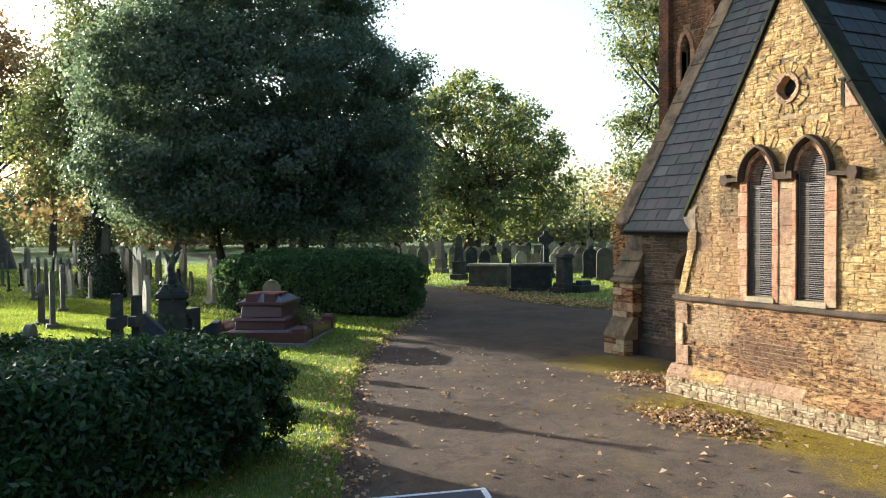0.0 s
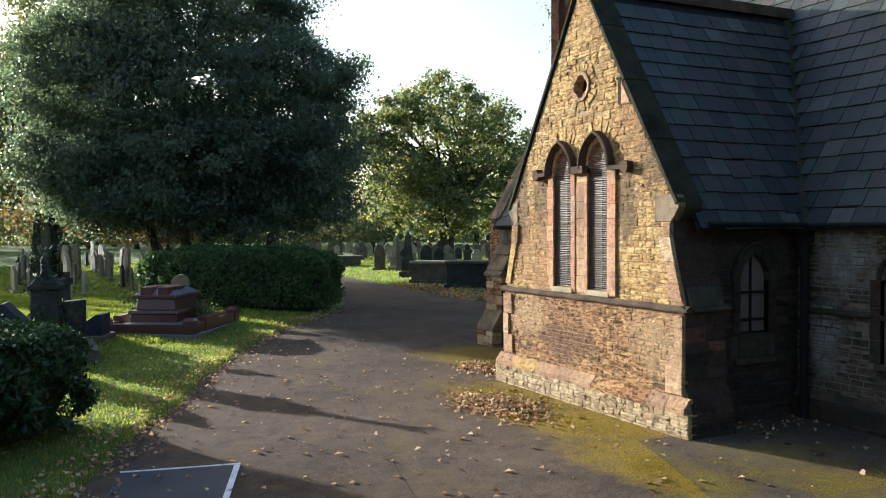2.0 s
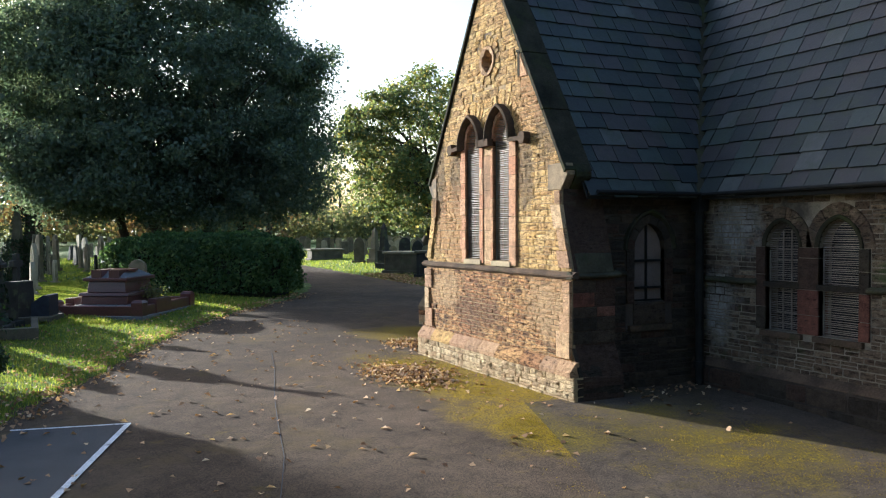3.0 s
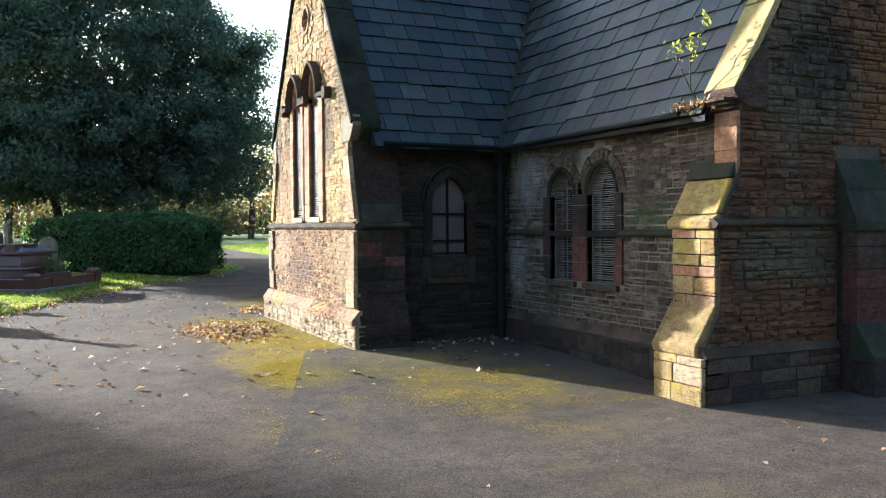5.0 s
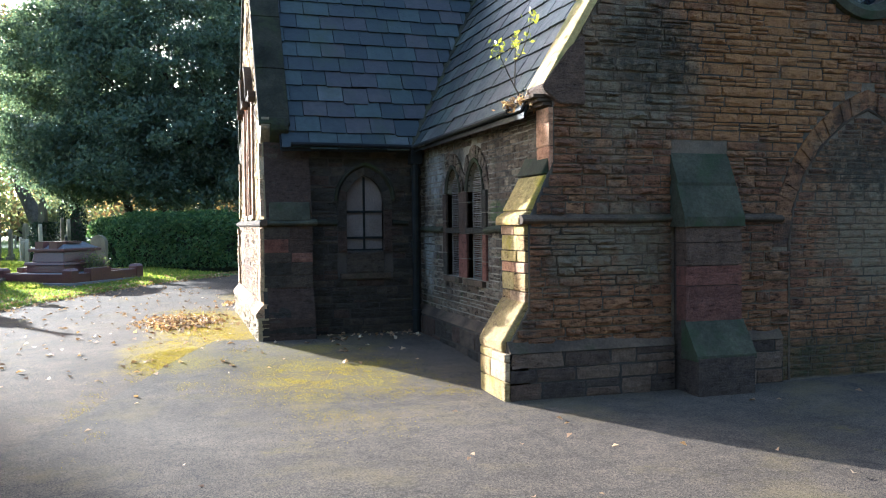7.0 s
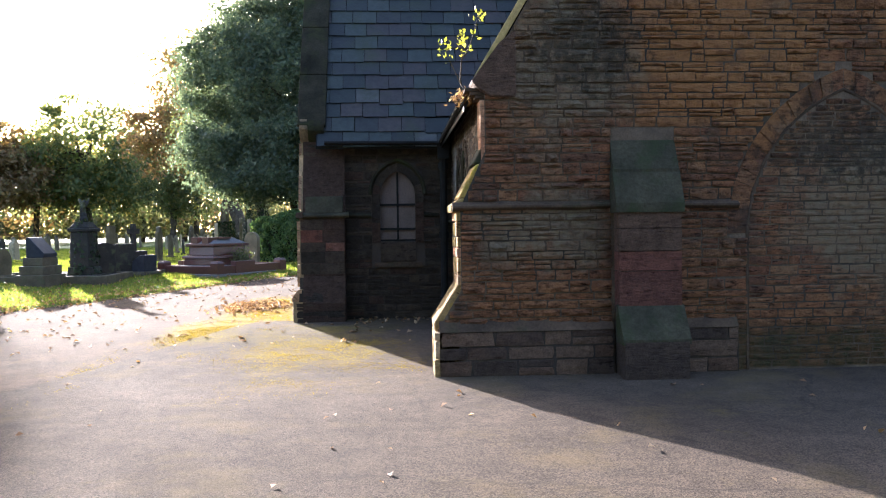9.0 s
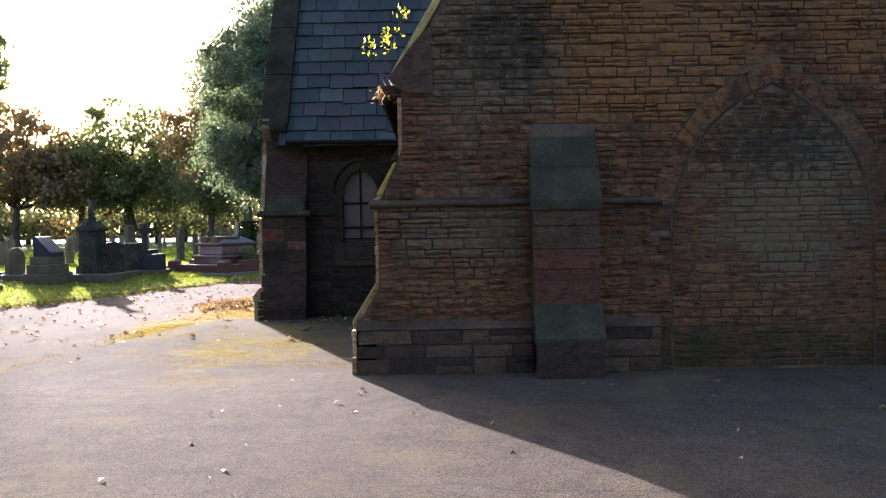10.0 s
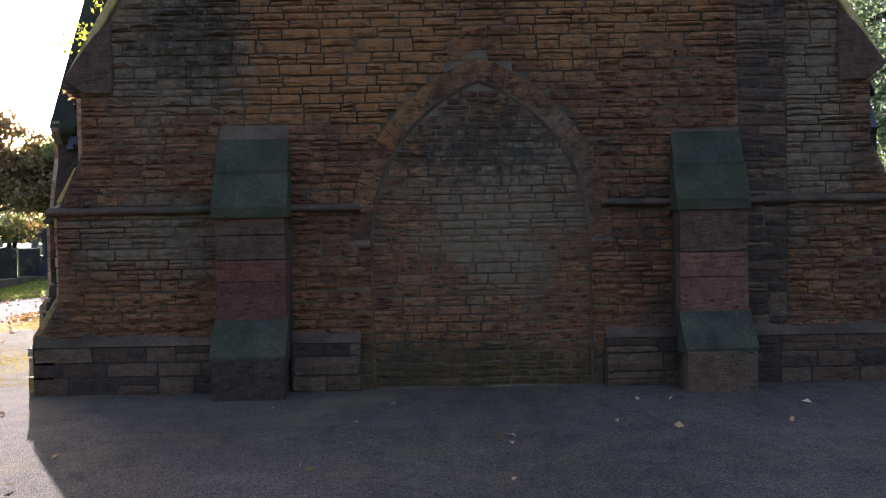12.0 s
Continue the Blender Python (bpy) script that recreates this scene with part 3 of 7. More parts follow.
def lawn_depth(x, y):
    """How far a place lies inside the grass (negative: on the drive)."""
    a = np.interp(y, LEFT_Y, LEFT_X) - x
    a = a * 0.88
    b = np.where(y > 19.4, x - np.interp(y, RIGHT_Y, RIGHT_X), -5.0)
    b = np.where(y < 22.5, np.minimum(b, (y - 19.6)), b)
    return np.maximum(a, b)


def base_z(x, y):
    return 0.12 * smooth((y - 2) / 4) * smooth((x - 4.5) / 4)


def ground_z(x, y):
    x, y = np.asarray(x, float), np.asarray(y, float)
    d = lawn_depth(x, y)
    ragged = d + 0.07 * wobble(x, y, 5.0) + 0.05 * wobble(x, y, 13.0, 1.0)
    edge = smooth((ragged + 0.12) / 0.24)
    grass = 0.035 + 0.15 * smooth(d / 4) + 0.03 * wobble(x, y, 0.7, 2.0) * smooth(d / 3) + 0.012 * wobble(x, y, 3.1, 0.5) * edge
    far = np.hypot(x - 8, y - 15)
    grass = np.where(far > 120, 0.18, grass)
    return base_z(x, y) - 0.05 + edge * (0.05 + grass)


def gz(x, y):
    return float(ground_z(x, y))


def axis(lo, hi, step, far):
    mid = list(np.arange(lo, hi + 1e-6, step))
    a, s, out = lo, step, []
    while a > -far:
        s *= 1.18
        a -= s
        out.append(a)
    b, s, outb = hi, step, []
    while b < far:
        s *= 1.18
        b += s
        outb.append(b)
    return np.array(out[::-1] + mid + outb)


def sheet(name, xs, ys, zf, material, label, category):
    gx, gy = np.meshgrid(xs, ys)
    zz = zf(gx, gy)
    verts = np.column_stack((gx.ravel(), gy.ravel(), zz.ravel()))
    nx, ny = len(xs), len(ys)
    i = (np.arange(ny - 1)[:, None] * nx + np.arange(nx - 1)[None, :]).ravel()
    faces = np.column_stack((i, i + 1, i + nx + 1, i + nx))
    ob = mesh_ob(name, verts.tolist(), faces.tolist(), material, smooth=True)
    return tagged(ob, label, category, kind="structure")


sheet("ground", axis(-4, 18, 0.17, 1500), axis(2, 30, 0.17, 1500), ground_z, M["grass"], "mown cemetery lawn with moss and fallen leaves", "lawn")
sheet("road", np.arange(-30, 46, 0.5), np.arange(-40, 92, 0.5), lambda x, y: base_z(x, y) + 0.004 * wobble(x, y, 1.1), M["asphalt"], "worn grey asphalt drive with mossy patches", "road")


def drape(name, pts, lift, material, label, category, kind="structure", step=0.12):
    """A thin patch that follows the drive between four corners."""
    a, b, c, d = (Vector((*p, 0)) for p in pts)
    n1 = max(2, int((b - a).length / step))
    n2 = max(2, int((d - a).length / step))
    verts, faces = [], []
    for j in range(n2 + 1):
        for i in range(n1 + 1):
            p = a.lerp(b, i / n1).lerp(d.lerp(c, i / n1), j / n2)
            verts.append((p.x, p.y, float(base_z(p.x, p.y) + 0.004 * wobble(p.x, p.y, 1.1)) + lift))
    for j in range(n2):
        for i in range(n1):
            k = j * (n1 + 1) + i
            faces.append((k, k + 1, k + n1 + 2, k + n1 + 1))
    return tagged(mesh_ob(name, verts, faces, material), label, category, kind=kind)


# newer asphalt round the south end of the chapel, with a straight seam
drape("relaid_asphalt", [(8.74, 6.25), (30, 6.25), (30, -12), (2.33, -12)], 0.005, M["asphalt_dark"], "darker relaid asphalt with a straight seam and olive moss", "road", step=0.4)
# an open joint that wanders down the drive
joint = [(7.12, 12.0), (6.78, 10.5), (6.36, 8.9), (6.16, 8.1), (5.86, 6.8), (5.59, 5.57), (5.27, 4.5), (4.98, 3.6), (4.6, 2.3)]
for (xa, ya), (xb, yb) in zip(joint, joint[1:]):
    drape("asphalt_joint", [(xa - 0.005, ya), (xa + 0.005, ya), (xb + 0.005, yb), (xb - 0.005, yb)], 0.006, M["patch"], "dark open joint in the worn asphalt", "road joint", step=0.3)
# a bay marked out on the drive
drape("asphalt_patch", [(3.18, 8.08), (4.37, 7.84), (3.12, 3.95), (1.93, 4.2)], 0.008, M["patch"], "dark patch of newer asphalt on the drive", "road patch")
drape("painted_line", [(3.15, 8.14), (4.41, 7.89), (4.40, 7.83), (3.15, 8.08)], 0.013, M["white_paint"], "worn white painted line on the asphalt", "road marking")
drape("painted_line", [(4.33, 7.83), (4.40, 7.83), (3.16, 3.95), (3.09, 3.95)], 0.013, M["white_paint"], "worn white painted line on the asphalt", "road marking")

# ---- chapel ----
chapel = thing("chapel", "small Gothic cemetery chapel of coursed sandstone with slate roofs", "chapel")
AY, ASL, AEZ = 8.305, 1.62, 2.96  # wing: ridge line, slope, height of the coping's foot
NX, NSL, NEZ = 15.15, 1.68, 2.87  # nave
NH = 3.66  # nave: from the middle to the coping's foot
A_TOP = AEZ + 2.035 * ASL
N_TOP = NEZ + NH * NSL
AX = 15.18  # middle of the blocked arch


# --- west gable of the wing ---
prof = [(2.31, -0.12), (2.31, 0.40), (2.135, 0.78), (2.135, 1.66), (1.885, 2.50), (1.885, 3.07)]
a_half = prof + [(0.0, A_TOP - 0.133)]
a_out = [(-AY + d, v) for d, v in a_half] + [(-AY - d, v) for d, v in prof[::-1]]
lan_l = lancet(-8.77, 0.23, 1.78, 3.42, 3.79)
lan_r = lancet(-7.91, 0.23, 1.78, 3.48, 3.85)
ocu = circle(-8.32, 4.66, 0.17)
FW = facing_west(9.40)
gable = slab("gable_wall", FW, a_out, [lan_l, lan_r, ocu], 0.33, M["mortar"], chapel, "sunlit gable wall of buff rubble with a patched lower part")
jamb_l = [(-9.13, 1.70), (-8.44, 1.70), (-8.44, 3.42), (-8.42, 3.80), (-8.58, 4.02), (-8.77, 4.16), (-8.96, 4.02), (-9.17, 3.72), (-9.17, 3.42)]
jamb_r = [(-8.2, 1.70), (-7.5, 1.70), (-7.5, 3.5), (-7.52, 3.78), (-7.72, 4.08), (-7.91, 4.22), (-8.10, 4.08), (-8.28, 3.8), (-8.2, 3.5)]
ring_o = circle(-8.32, 4.66, 0.37)
lay(gable, FW, a_out, [jamb_l, jamb_r, ring_o], 1.70, A_TOP - 0.3, "buff", (0.055, 0.12), (0.08, 0.27), (0.004, 0.022), joint=0.004, limit=300, seed=3)
FL = facing_west(9.375)
low_out = [(-AY + 2.135, 0.5), (-AY + 2.135, 1.60), (-AY - 2.135, 1.60), (-AY - 2.135, 0.5)]
bm = bmesh.new()
prism(bm, [(-AY + 2.14, -0.12), (-AY + 2.14, 1.62), (-AY - 2.14, 1.62), (-AY - 2.14, -0.12)], FL, -0.3, 0.0)
dado = part("lower_wall", bm, M["mortar"], chapel, "lower wall of brown and reddish sandstone courses")
lay(dado, FL, low_out, [], 0.58, 1.60, "brown", (0.045, 0.085), (0.10, 0.30), (0.004, 0.018), joint=0.004, limit=300, seed=4)
FP = facing_west(9.29)
bm = bmesh.new()
prism(bm, [(-AY + 2.31, -0.12), (-AY + 2.31, 0.42), (-AY - 2.31, 0.42), (-AY - 2.31, -0.12)], FP, -0.3, 0.0)
plinth = part("plinth", bm, M["mortar"], chapel, "pale projecting plinth of squared rubble")
lay(plinth, FP, [(-AY + 2.31, 0), (-AY + 2.31, 0.42), (-AY - 2.31, 0.42), (-AY - 2.31, 0)], [], 0.04, 0.42, "pale", (0.07, 0.13), (0.08, 0.26), (0.01, 0.035), joint=0.006, limit=120, seed=5)
# sloping dressed course on top of the plinth
u = -AY - 2.26
g = random.Random(11)
while u < -AY + 2.22:
    w = min(g.uniform(0.32, 0.75), -AY + 2.26 - u)
    bm = bmesh.new()
    pr = [(9.26, 0.415), (9.255, 0.47), (9.352, 0.595), (9.40, 0.595), (9.40, 0.415)]
    a = [bm.verts.new((x, -u - 0.004, z)) for x, z in pr]
    b = [bm.verts.new((x, -u - w + 0.006, z)) for x, z in pr]
    bm.faces.new(a)
    bm.faces.new(b[::-1])
    for i in range(5):
        bm.faces.new((a[i], b[i], b[(i + 1) % 5], a[(i + 1) % 5]))
    part("chamfer_block", bm, M[g.choice(("brown", "buff", "quoin"))], plinth, "worn reddish-buff weathering block")
    u += w


def string_course(m, u0, u1, w=0.07, z=1.60, name="string_course", key="hood"):
    """A moulded band with a sloping top, proud of the wall by w."""
    bm = bmesh.new()
    pr = [(-0.05, z + 0.005), (w * 0.5, z + 0.01), (w, z + 0.035), (w, z + 0.055), (0.0, z + 0.095), (-0.05, z + 0.095)]
    n = max(1, int((u1 - u0) / 0.35))
    rows = []
    for i in range(n + 1):
        uu = u0 + (u1 - u0) * i / n
        k = 1 + 0.1 * math.sin(uu * 9.1) * math.sin(uu * 3.3)
        rows.append([bm.verts.new(m @ Vector((uu, v + 0.006 * math.sin(uu * 7), ww * k if ww > 0.001 else ww))) for ww, v in pr])
    for r, s in zip(rows, rows[1:]):
        for i in range(6):
            bm.faces.new((r[i], s[i], s[(i + 1) % 6], r[(i + 1) % 6]))
    bm.faces.new(rows[0][::-1])
    bm.faces.new(rows[-1])
    return part(name, bm, M[key], chapel)


string_course(FL, -AY - 2.22, -AY + 2.22, 0.055)


def quoins(parent, m, outline, side, key="red", seed=1, v0=0.6, v1=2.4):
    """Dressed corner blocks along one edge of a wall outline; side is 1 where the corner has the larger u."""
    g = random.Random(seed)
    v = v0
    while v < v1:
        h = min(g.uniform(0.2, 0.34), v1 - v)
        if h < 0.08:
            break
        w = g.uniform(0.12, 0.3)
        lo = max(b for a, b in spans(outline, v + 0.01)) if side > 0 else min(a for a, b in spans(outline, v + 0.01))
        hi = max(b for a, b in spans(outline, v + h - 0.01)) if side > 0 else min(a for a, b in spans(outline, v + h - 0.01))
        bm = bmesh.new()
        s = -side * 0.001
        prism(bm, [(lo - side * w, v + 0.006), (lo + s, v + 0.006), (hi + s, v + h - 0.006), (min(lo, hi) - side * w if side > 0 else max(lo, hi) + w, v + h - 0.006)], m, -0.1, g.uniform(0.036, 0.046))
        part("quoin", bm, M[key], parent, "dressed red sandstone quoin")
        v += h


quoins(gable, FW, a_out, 1, "quoin", 21, 1.74, 2.72)
quoins(gable, FW, a_out, -1, "buff", 22, 1.74, 2.72)
quoins(dado, FL, low_out, 1, "quoin", 23, 0.62, 1.58)
quoins(dado, FL, low_out, -1, "quoin", 24, 0.62, 1.58)


def voussoirs(parent, m, cu, half, spring, apex, r0, r1, n, key, w, name="voussoir", label=""):
    """Wedge stones round a pointed arch between offsets r0 and r1 from its opening."""
    h = apex - spring
    c = (h * h - half * half) / (2 * half)
    r = half + c
    for side in (1, -1):
        for i in range(n):
            pts = []
            for rr, k in ((r + r0, 0), (r + r1, 0), (r + r1, 1), (r + r0, 1)):
                tt = math.acos(c / rr) * (i + k) / n + (0.003 - 0.006 * k) / rr
                pts.append((cu + side * (rr * math.cos(tt) - c), spring + rr * math.sin(tt)))
            bm = bmesh.new()
            prism(bm, pts, m, -0.12, w + 0.008 * ((i * 7) % 3))
            part(name, bm, M[key], parent, label)


def hood(parent, m, cu, half, spring, apex, r0, r1, w, label="sooty hood mould over the lancet", key="band", name="hood_mould"):
    """A continuous arched drip mould."""
    h = apex - spring
    c = (h * h - half * half) / (2 * half)
    r = half + c
    bm = bmesh.new()
    for side in (1, -1):
        prev = None
        for i in range(11):
            ring = []
            for rr, ww in ((r + r0, -0.02), (r + r0, w * 0.45), (r + r0 + (r1 - r0) * 0.5, w), (r + r1, w * 0.9), (r + r1, -0.02)):
                t = math.acos(c / rr) * i / 10
                ring.append(bm.verts.new(m @ Vector((cu + side * (rr * math.cos(t) - c), spring + rr * math.sin(t), ww))))
            if prev:
                for k in range(5):
                    bm.faces.new((prev[k], ring[k], ring[(k + 1) % 5], prev[(k + 1) % 5]))
            else:
                bm.faces.new(ring)
            prev = ring
    return part(name, bm, M[key], parent, label)


def jamb_blocks(parent, m, u0, u1, v0, v1, key, w, seed, toothed=0.0):
    """A pier of dressed blocks beside an opening."""
    g = random.Random(seed)
    v = v0
    k = 0
    while v < v1 - 0.02:
        h = min(g.uniform(0.2, 0.42), v1 - v)
        if v1 - v - h < 0.1:
            h = v1 - v
        t = toothed if k % 2 else 0.0
        bm = bmesh.new()
        box(bm, min(u0, u1) - (t if u0 < u1 else 0), max(u0, u1) + (t if u1 < u0 else 0), v + 0.005, v + h - 0.005, -0.15, w + g.uniform(0, 0.008), m)
        part("jamb_block", bm, M[key], parent, "dressed red sandstone jamb block")
        v += h
        k += 1


def grille(parent, m, outline, w, step=0.034, rise=0.007):
    """Horizontal bars over an opening, on a few uprights."""
    bm = bmesh.new()
    vmin, vmax = min(v for u, v in outline), max(v for u, v in outline)
    v = vmin + 0.02
    k = 0
    while v < vmax - 0.03:
        for a, b in spans(outline, v):
            if b - a > 0.04:
                sag = 0.004 * math.sin(k * 1.7)
                box(bm, a + 0.004, b - 0.004, v - rise + sag, v + rise + sag, w - 0.006, w + 0.006, m)
        v += step
        k += 1
    us = [u for u, v in outline]
    for f in (0.02, 0.98):
        uu = min(us) + f * (max(us) - min(us))
        box(bm, uu - 0.008, uu + 0.008, vmin, vmax - 0.36, w - 0.01, w + 0.004, m)
    return part("grille", bm, M["grille"], parent, "rusty protective window grille")


def pane(parent, m, outline, w, material, label="dark leaded glass behind a grille", name="pane"):
    bm = bmesh.new()
    prism(bm, outline, m, w - 0.02, w)
    return part(name, bm, material, parent, label)


def window(name, label, parent=chapel):
    ob = new(name)
    ob.parent = parent
    ob["label"] = label
    return ob


M["glass"] = surface("dark_window_glass", (0.012, 0.015, 0.02), (0.03, 0.033, 0.04), 4, 30, 0.15, 0.05, spec=0.5)
for outline, cu, spring, apex, sd in ((lan_l, -8.77, 3.42, 3.79, 31), (lan_r, -7.91, 3.48, 3.85, 35)):
    win = window("lancet_window", "tall lancet window behind a rusty grille, red sandstone jambs")
    pane(win, FW, outline, -0.22, M["glass"])
    grille(win, FW, outline, -0.025, 0.027, 0.0032)
    jamb_blocks(win, FW, cu - 0.36 if cu < -8 else cu - 0.29, cu - 0.23, 1.72, spring + 0.02, "red", 0.032, sd, 0.04 if cu < -8 else 0)
    jamb_blocks(win, FW, cu + 0.23, cu + 0.33 if cu < -8 else cu + 0.41, 1.72, spring + 0.02, "red", 0.032, sd + 1, 0.0)
    voussoirs(win, FW, cu, 0.23, spring, apex, 0.0, 0.065, 4, "red", 0.02)
    hood(win, FW, cu, 0.23, spring, apex, 0.065, 0.13, 0.13, key="hood")
    voussoirs(win, FW, cu, 0.23, spring, apex, 0.14, 0.33, 11, "buff", 0.002, label="radiating buff arch stone")
# mullion stones between the two lights and label stops
jamb_blocks(gable, FW, -8.44, -8.2, 1.72, 3.44, "quoin", 0.02, 39)
for u0, u1 in ((-9.40, -9.07), (-7.60, -7.22)):
    bm = bmesh.new()
    e, o_ = (u0, u1) if u0 < -9 else (u1, u0)
    k = 0.055 if u0 < -9 else -0.055
    prism(bm, [(o_, 3.43), (o_, 3.49), (e + 1.6 * k, 3.475), (e + k, 3.54), (e - k, 3.52), (e - 1.2 * k, 3.44), (e - 0.6 * k, 3.37), (e + k, 3.38), (e + 1.6 * k, 3.42)][:: 1 if u0 < -9 else -1], FW, -0.02, 0.11)
    part("label_stop", bm, M["hood"], gable, "worn sooty label stop")
bm = bmesh.new()
box(bm, -8.5, -8.14, 3.42, 3.52, -0.02, 0.12, FW)
part("label_stop", bm, M["hood"], gable, "worn sooty label stop")
# sills
for cu in (-8.77, -7.91):
    bm = bmesh.new()
    box(bm, cu - 0.27, cu + 0.27, 1.70, 1.775, -0.2, 0.05, FW)
    part("sill", bevelled(bm, 0.008), M["coping"], gable, "worn stone sill")
# a red block with an open joint beside it, high under the coping
bm = bmesh.new()
prism(bm, [(-7.40, 4.28), (-7.19, 4.28), (-7.385, 4.60), (-7.40, 4.60)], FW, -0.1, 0.03)
part("red_block", bevelled(bm, 0.012), M["red"], gable, "dressed red sandstone block under the coping")
bm = bmesh.new()
box(bm, -7.46, -7.405, 4.30, 4.62, -0.05, 0.024, FW)
box(bm, -7.50, -7.40, 4.63, 4.66, -0.05, 0.024, FW)
part("open_joint", bm, M["moss_and_shade"], gable, "dark open joint beside the red block")
# oculus
ocw = window("oculus_window", "small round window with a ring of radiating stones")
bm = bmesh.new()
for i in range(24):
    t0, t1 = 6.2832 * i / 24, 6.2832 * (i + 1) / 24
    rr = []
    for t in (t0, t1):
        q = 0.135 + 0.03 * abs(math.cos(2 * t))
        rr.append([bm.verts.new(FW @ Vector((-8.32 + r * math.cos(t), 4.66 + r * math.sin(t), w))) for r, w in ((q, -0.12), (q, 0.025), (0.215, 0.035), (0.225, -0.02))])
    for k in range(3):
        bm.faces.new((rr[0][k], rr[1][k], rr[1][k + 1], rr[0][k + 1]))
bmesh.ops.remove_doubles(bm, verts=bm.verts, dist=0.0005)
part("ring", bm, M["quoin"], ocw, "carved reddish sandstone ring")
pane(ocw, FW, ocu, -0.15, M["glass"])
for i in range(26):
    t0, t1 = 6.2832 * i / 26 + 0.02, 6.2832 * (i + 1) / 26 - 0.02
    bm = bmesh.new()
    ro = 0.375 - 0.04 * ((i * 5) % 3) / 2
    prism(bm, [(-8.32 + r * math.cos(t), 4.66 + r * math.sin(t)) for r, t in ((0.228, t0), (ro, t0), (ro, t1), (0.228, t1))], FW, -0.05, 0.012 + 0.01 * ((i * 7) % 3) / 2)
    part("voussoir", bm, M["buff"], ocw)  # ring stones


# --- clasping buttresses of the wing's corners ---
def corner_buttress(sgn):
    bm = bmesh.new()
    pts = [(AY + sgn * d, z) for d, z in ((1.7, -0.12), (2.318, -0.12), (2.318, 0.40), (2.148, 0.78), (2.148, 1.64), (1.897, 2.50), (1.897, 2.74), (1.7, 2.74))]
    a = [bm.verts.new((9.42, y, z)) for y, z in pts]
    b = [bm.verts.new((10.02, y, z)) for y, z in pts]
    bm.faces.new(a)
    bm.faces.new(b[::-1])
    for i in range(len(pts)):
        bm.faces.new((a[i], b[i], b[(i + 1) % len(pts)], a[(i + 1) % len(pts)]))
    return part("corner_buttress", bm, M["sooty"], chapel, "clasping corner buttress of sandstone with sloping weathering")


cb = corner_buttress(-1)
corner_buttress(1)
FB = facing_south(AY - 2.135)
g = random.Random(51)
for z0, z1 in ((0.80, 0.96), (0.96, 1.13), (1.13, 1.26), (1.26, 1.44), (1.44, 1.60)):
    s = g.uniform(9.6, 9.85)
    for a, b in ((9.385, s), (s, 10.02)):
        bm = bmesh.new()
        box(bm, a + 0.003, b - 0.003, z0 + 0.003, z1 - 0.003, -0.1, 0.012 + g.uniform(0, 0.012), FB)
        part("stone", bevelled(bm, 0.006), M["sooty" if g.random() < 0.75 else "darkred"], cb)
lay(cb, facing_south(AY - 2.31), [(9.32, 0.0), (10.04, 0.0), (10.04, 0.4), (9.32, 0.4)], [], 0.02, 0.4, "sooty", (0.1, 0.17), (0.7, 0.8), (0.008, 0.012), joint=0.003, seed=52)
string_course(FB, 9.33, 10.08, 0.07, key="mossy")
SLOPED = Matrix(((1, 0, 0, 0), (0, 0.2853, -0.9585, AY - 2.135), (0, 0.9585, 0.2853, 1.66), (0, 0, 0, 1)))
lay(cb, SLOPED, [(9.43, 0.0), (10.03, 0.0), (10.03, 0.87), (9.43, 0.87)], [], 0.02, 0.87, "sooty", (0.13, 0.2), (0.22, 0.42), (0.006, 0.01), joint=0.003, seed=53)
lay(cb, facing_south(AY - 1.89), [(9.43, 2.5), (9.86, 2.5), (9.86, 2.72), (9.43, 2.72)], [], 2.5, 2.72, "sooty", (0.09, 0.13), (0.2, 0.3), (0.006, 0.01), joint=0.003, seed=54)
SLOPED_LOW = Matrix(((1, 0, 0, 0), (0, 0.4183, -0.9083, AY - 2.31), (0, 0.9083, 0.4183, 0.40), (0, 0, 0, 1)))
lay(cb, SLOPED_LOW, [(9.36, 0.0), (10.03, 0.0), (10.03, 0.41), (9.36, 0.41)], [], 0.01, 0.41, "sooty", (0.2, 0.21), (0.3, 0.36), (0.006, 0.012), joint=0.003, seed=55)
bm = bmesh.new()
box(bm, 9.46, 10.0, 0.01, 0.27, -0.02, 0.034, SLOPED)
part("weathering", bevelled(bm, 0.012), M["mossy"], cb, "green-stained sloping stone over the string course")

# --- side wall of the wing, with its blocked window ---
FS = facing_south(6.45)
side_out = [(9.42, -0.12), (11.7, -0.12), (11.7, 2.80), (9.42, 2.80)]
side_hole = lancet(10.79, 0.26, 1.26, 1.95, 2.30)
side = slab("side_wall", FS, side_out, [side_hole], 0.4, M["dark_mortar"], chapel, "side wall of sooty sandstone, its shade deepened in the colour")
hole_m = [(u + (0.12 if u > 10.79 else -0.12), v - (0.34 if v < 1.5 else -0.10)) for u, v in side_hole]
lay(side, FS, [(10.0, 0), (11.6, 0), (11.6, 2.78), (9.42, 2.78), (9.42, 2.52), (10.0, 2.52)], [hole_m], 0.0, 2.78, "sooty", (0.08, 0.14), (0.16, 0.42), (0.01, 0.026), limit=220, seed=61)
sw = window("blocked_window", "pointed window closed with pale boards behind dark bars")
pane(sw, FS, side_hole, -0.07, M["board"], "pale weathered board closing the window", "board")
bm = bmesh.new()
box(bm, 10.775, 10.805, 1.26, 2.28, -0.065, -0.045, FS)
for z in (1.80, 1.44, 1.27):
    box(bm, 10.53, 11.05, z - 0.016, z + 0.016, -0.065, -0.04, FS)
part("glazing_bar", bm, M["iron"], sw, "dark glazing bars")
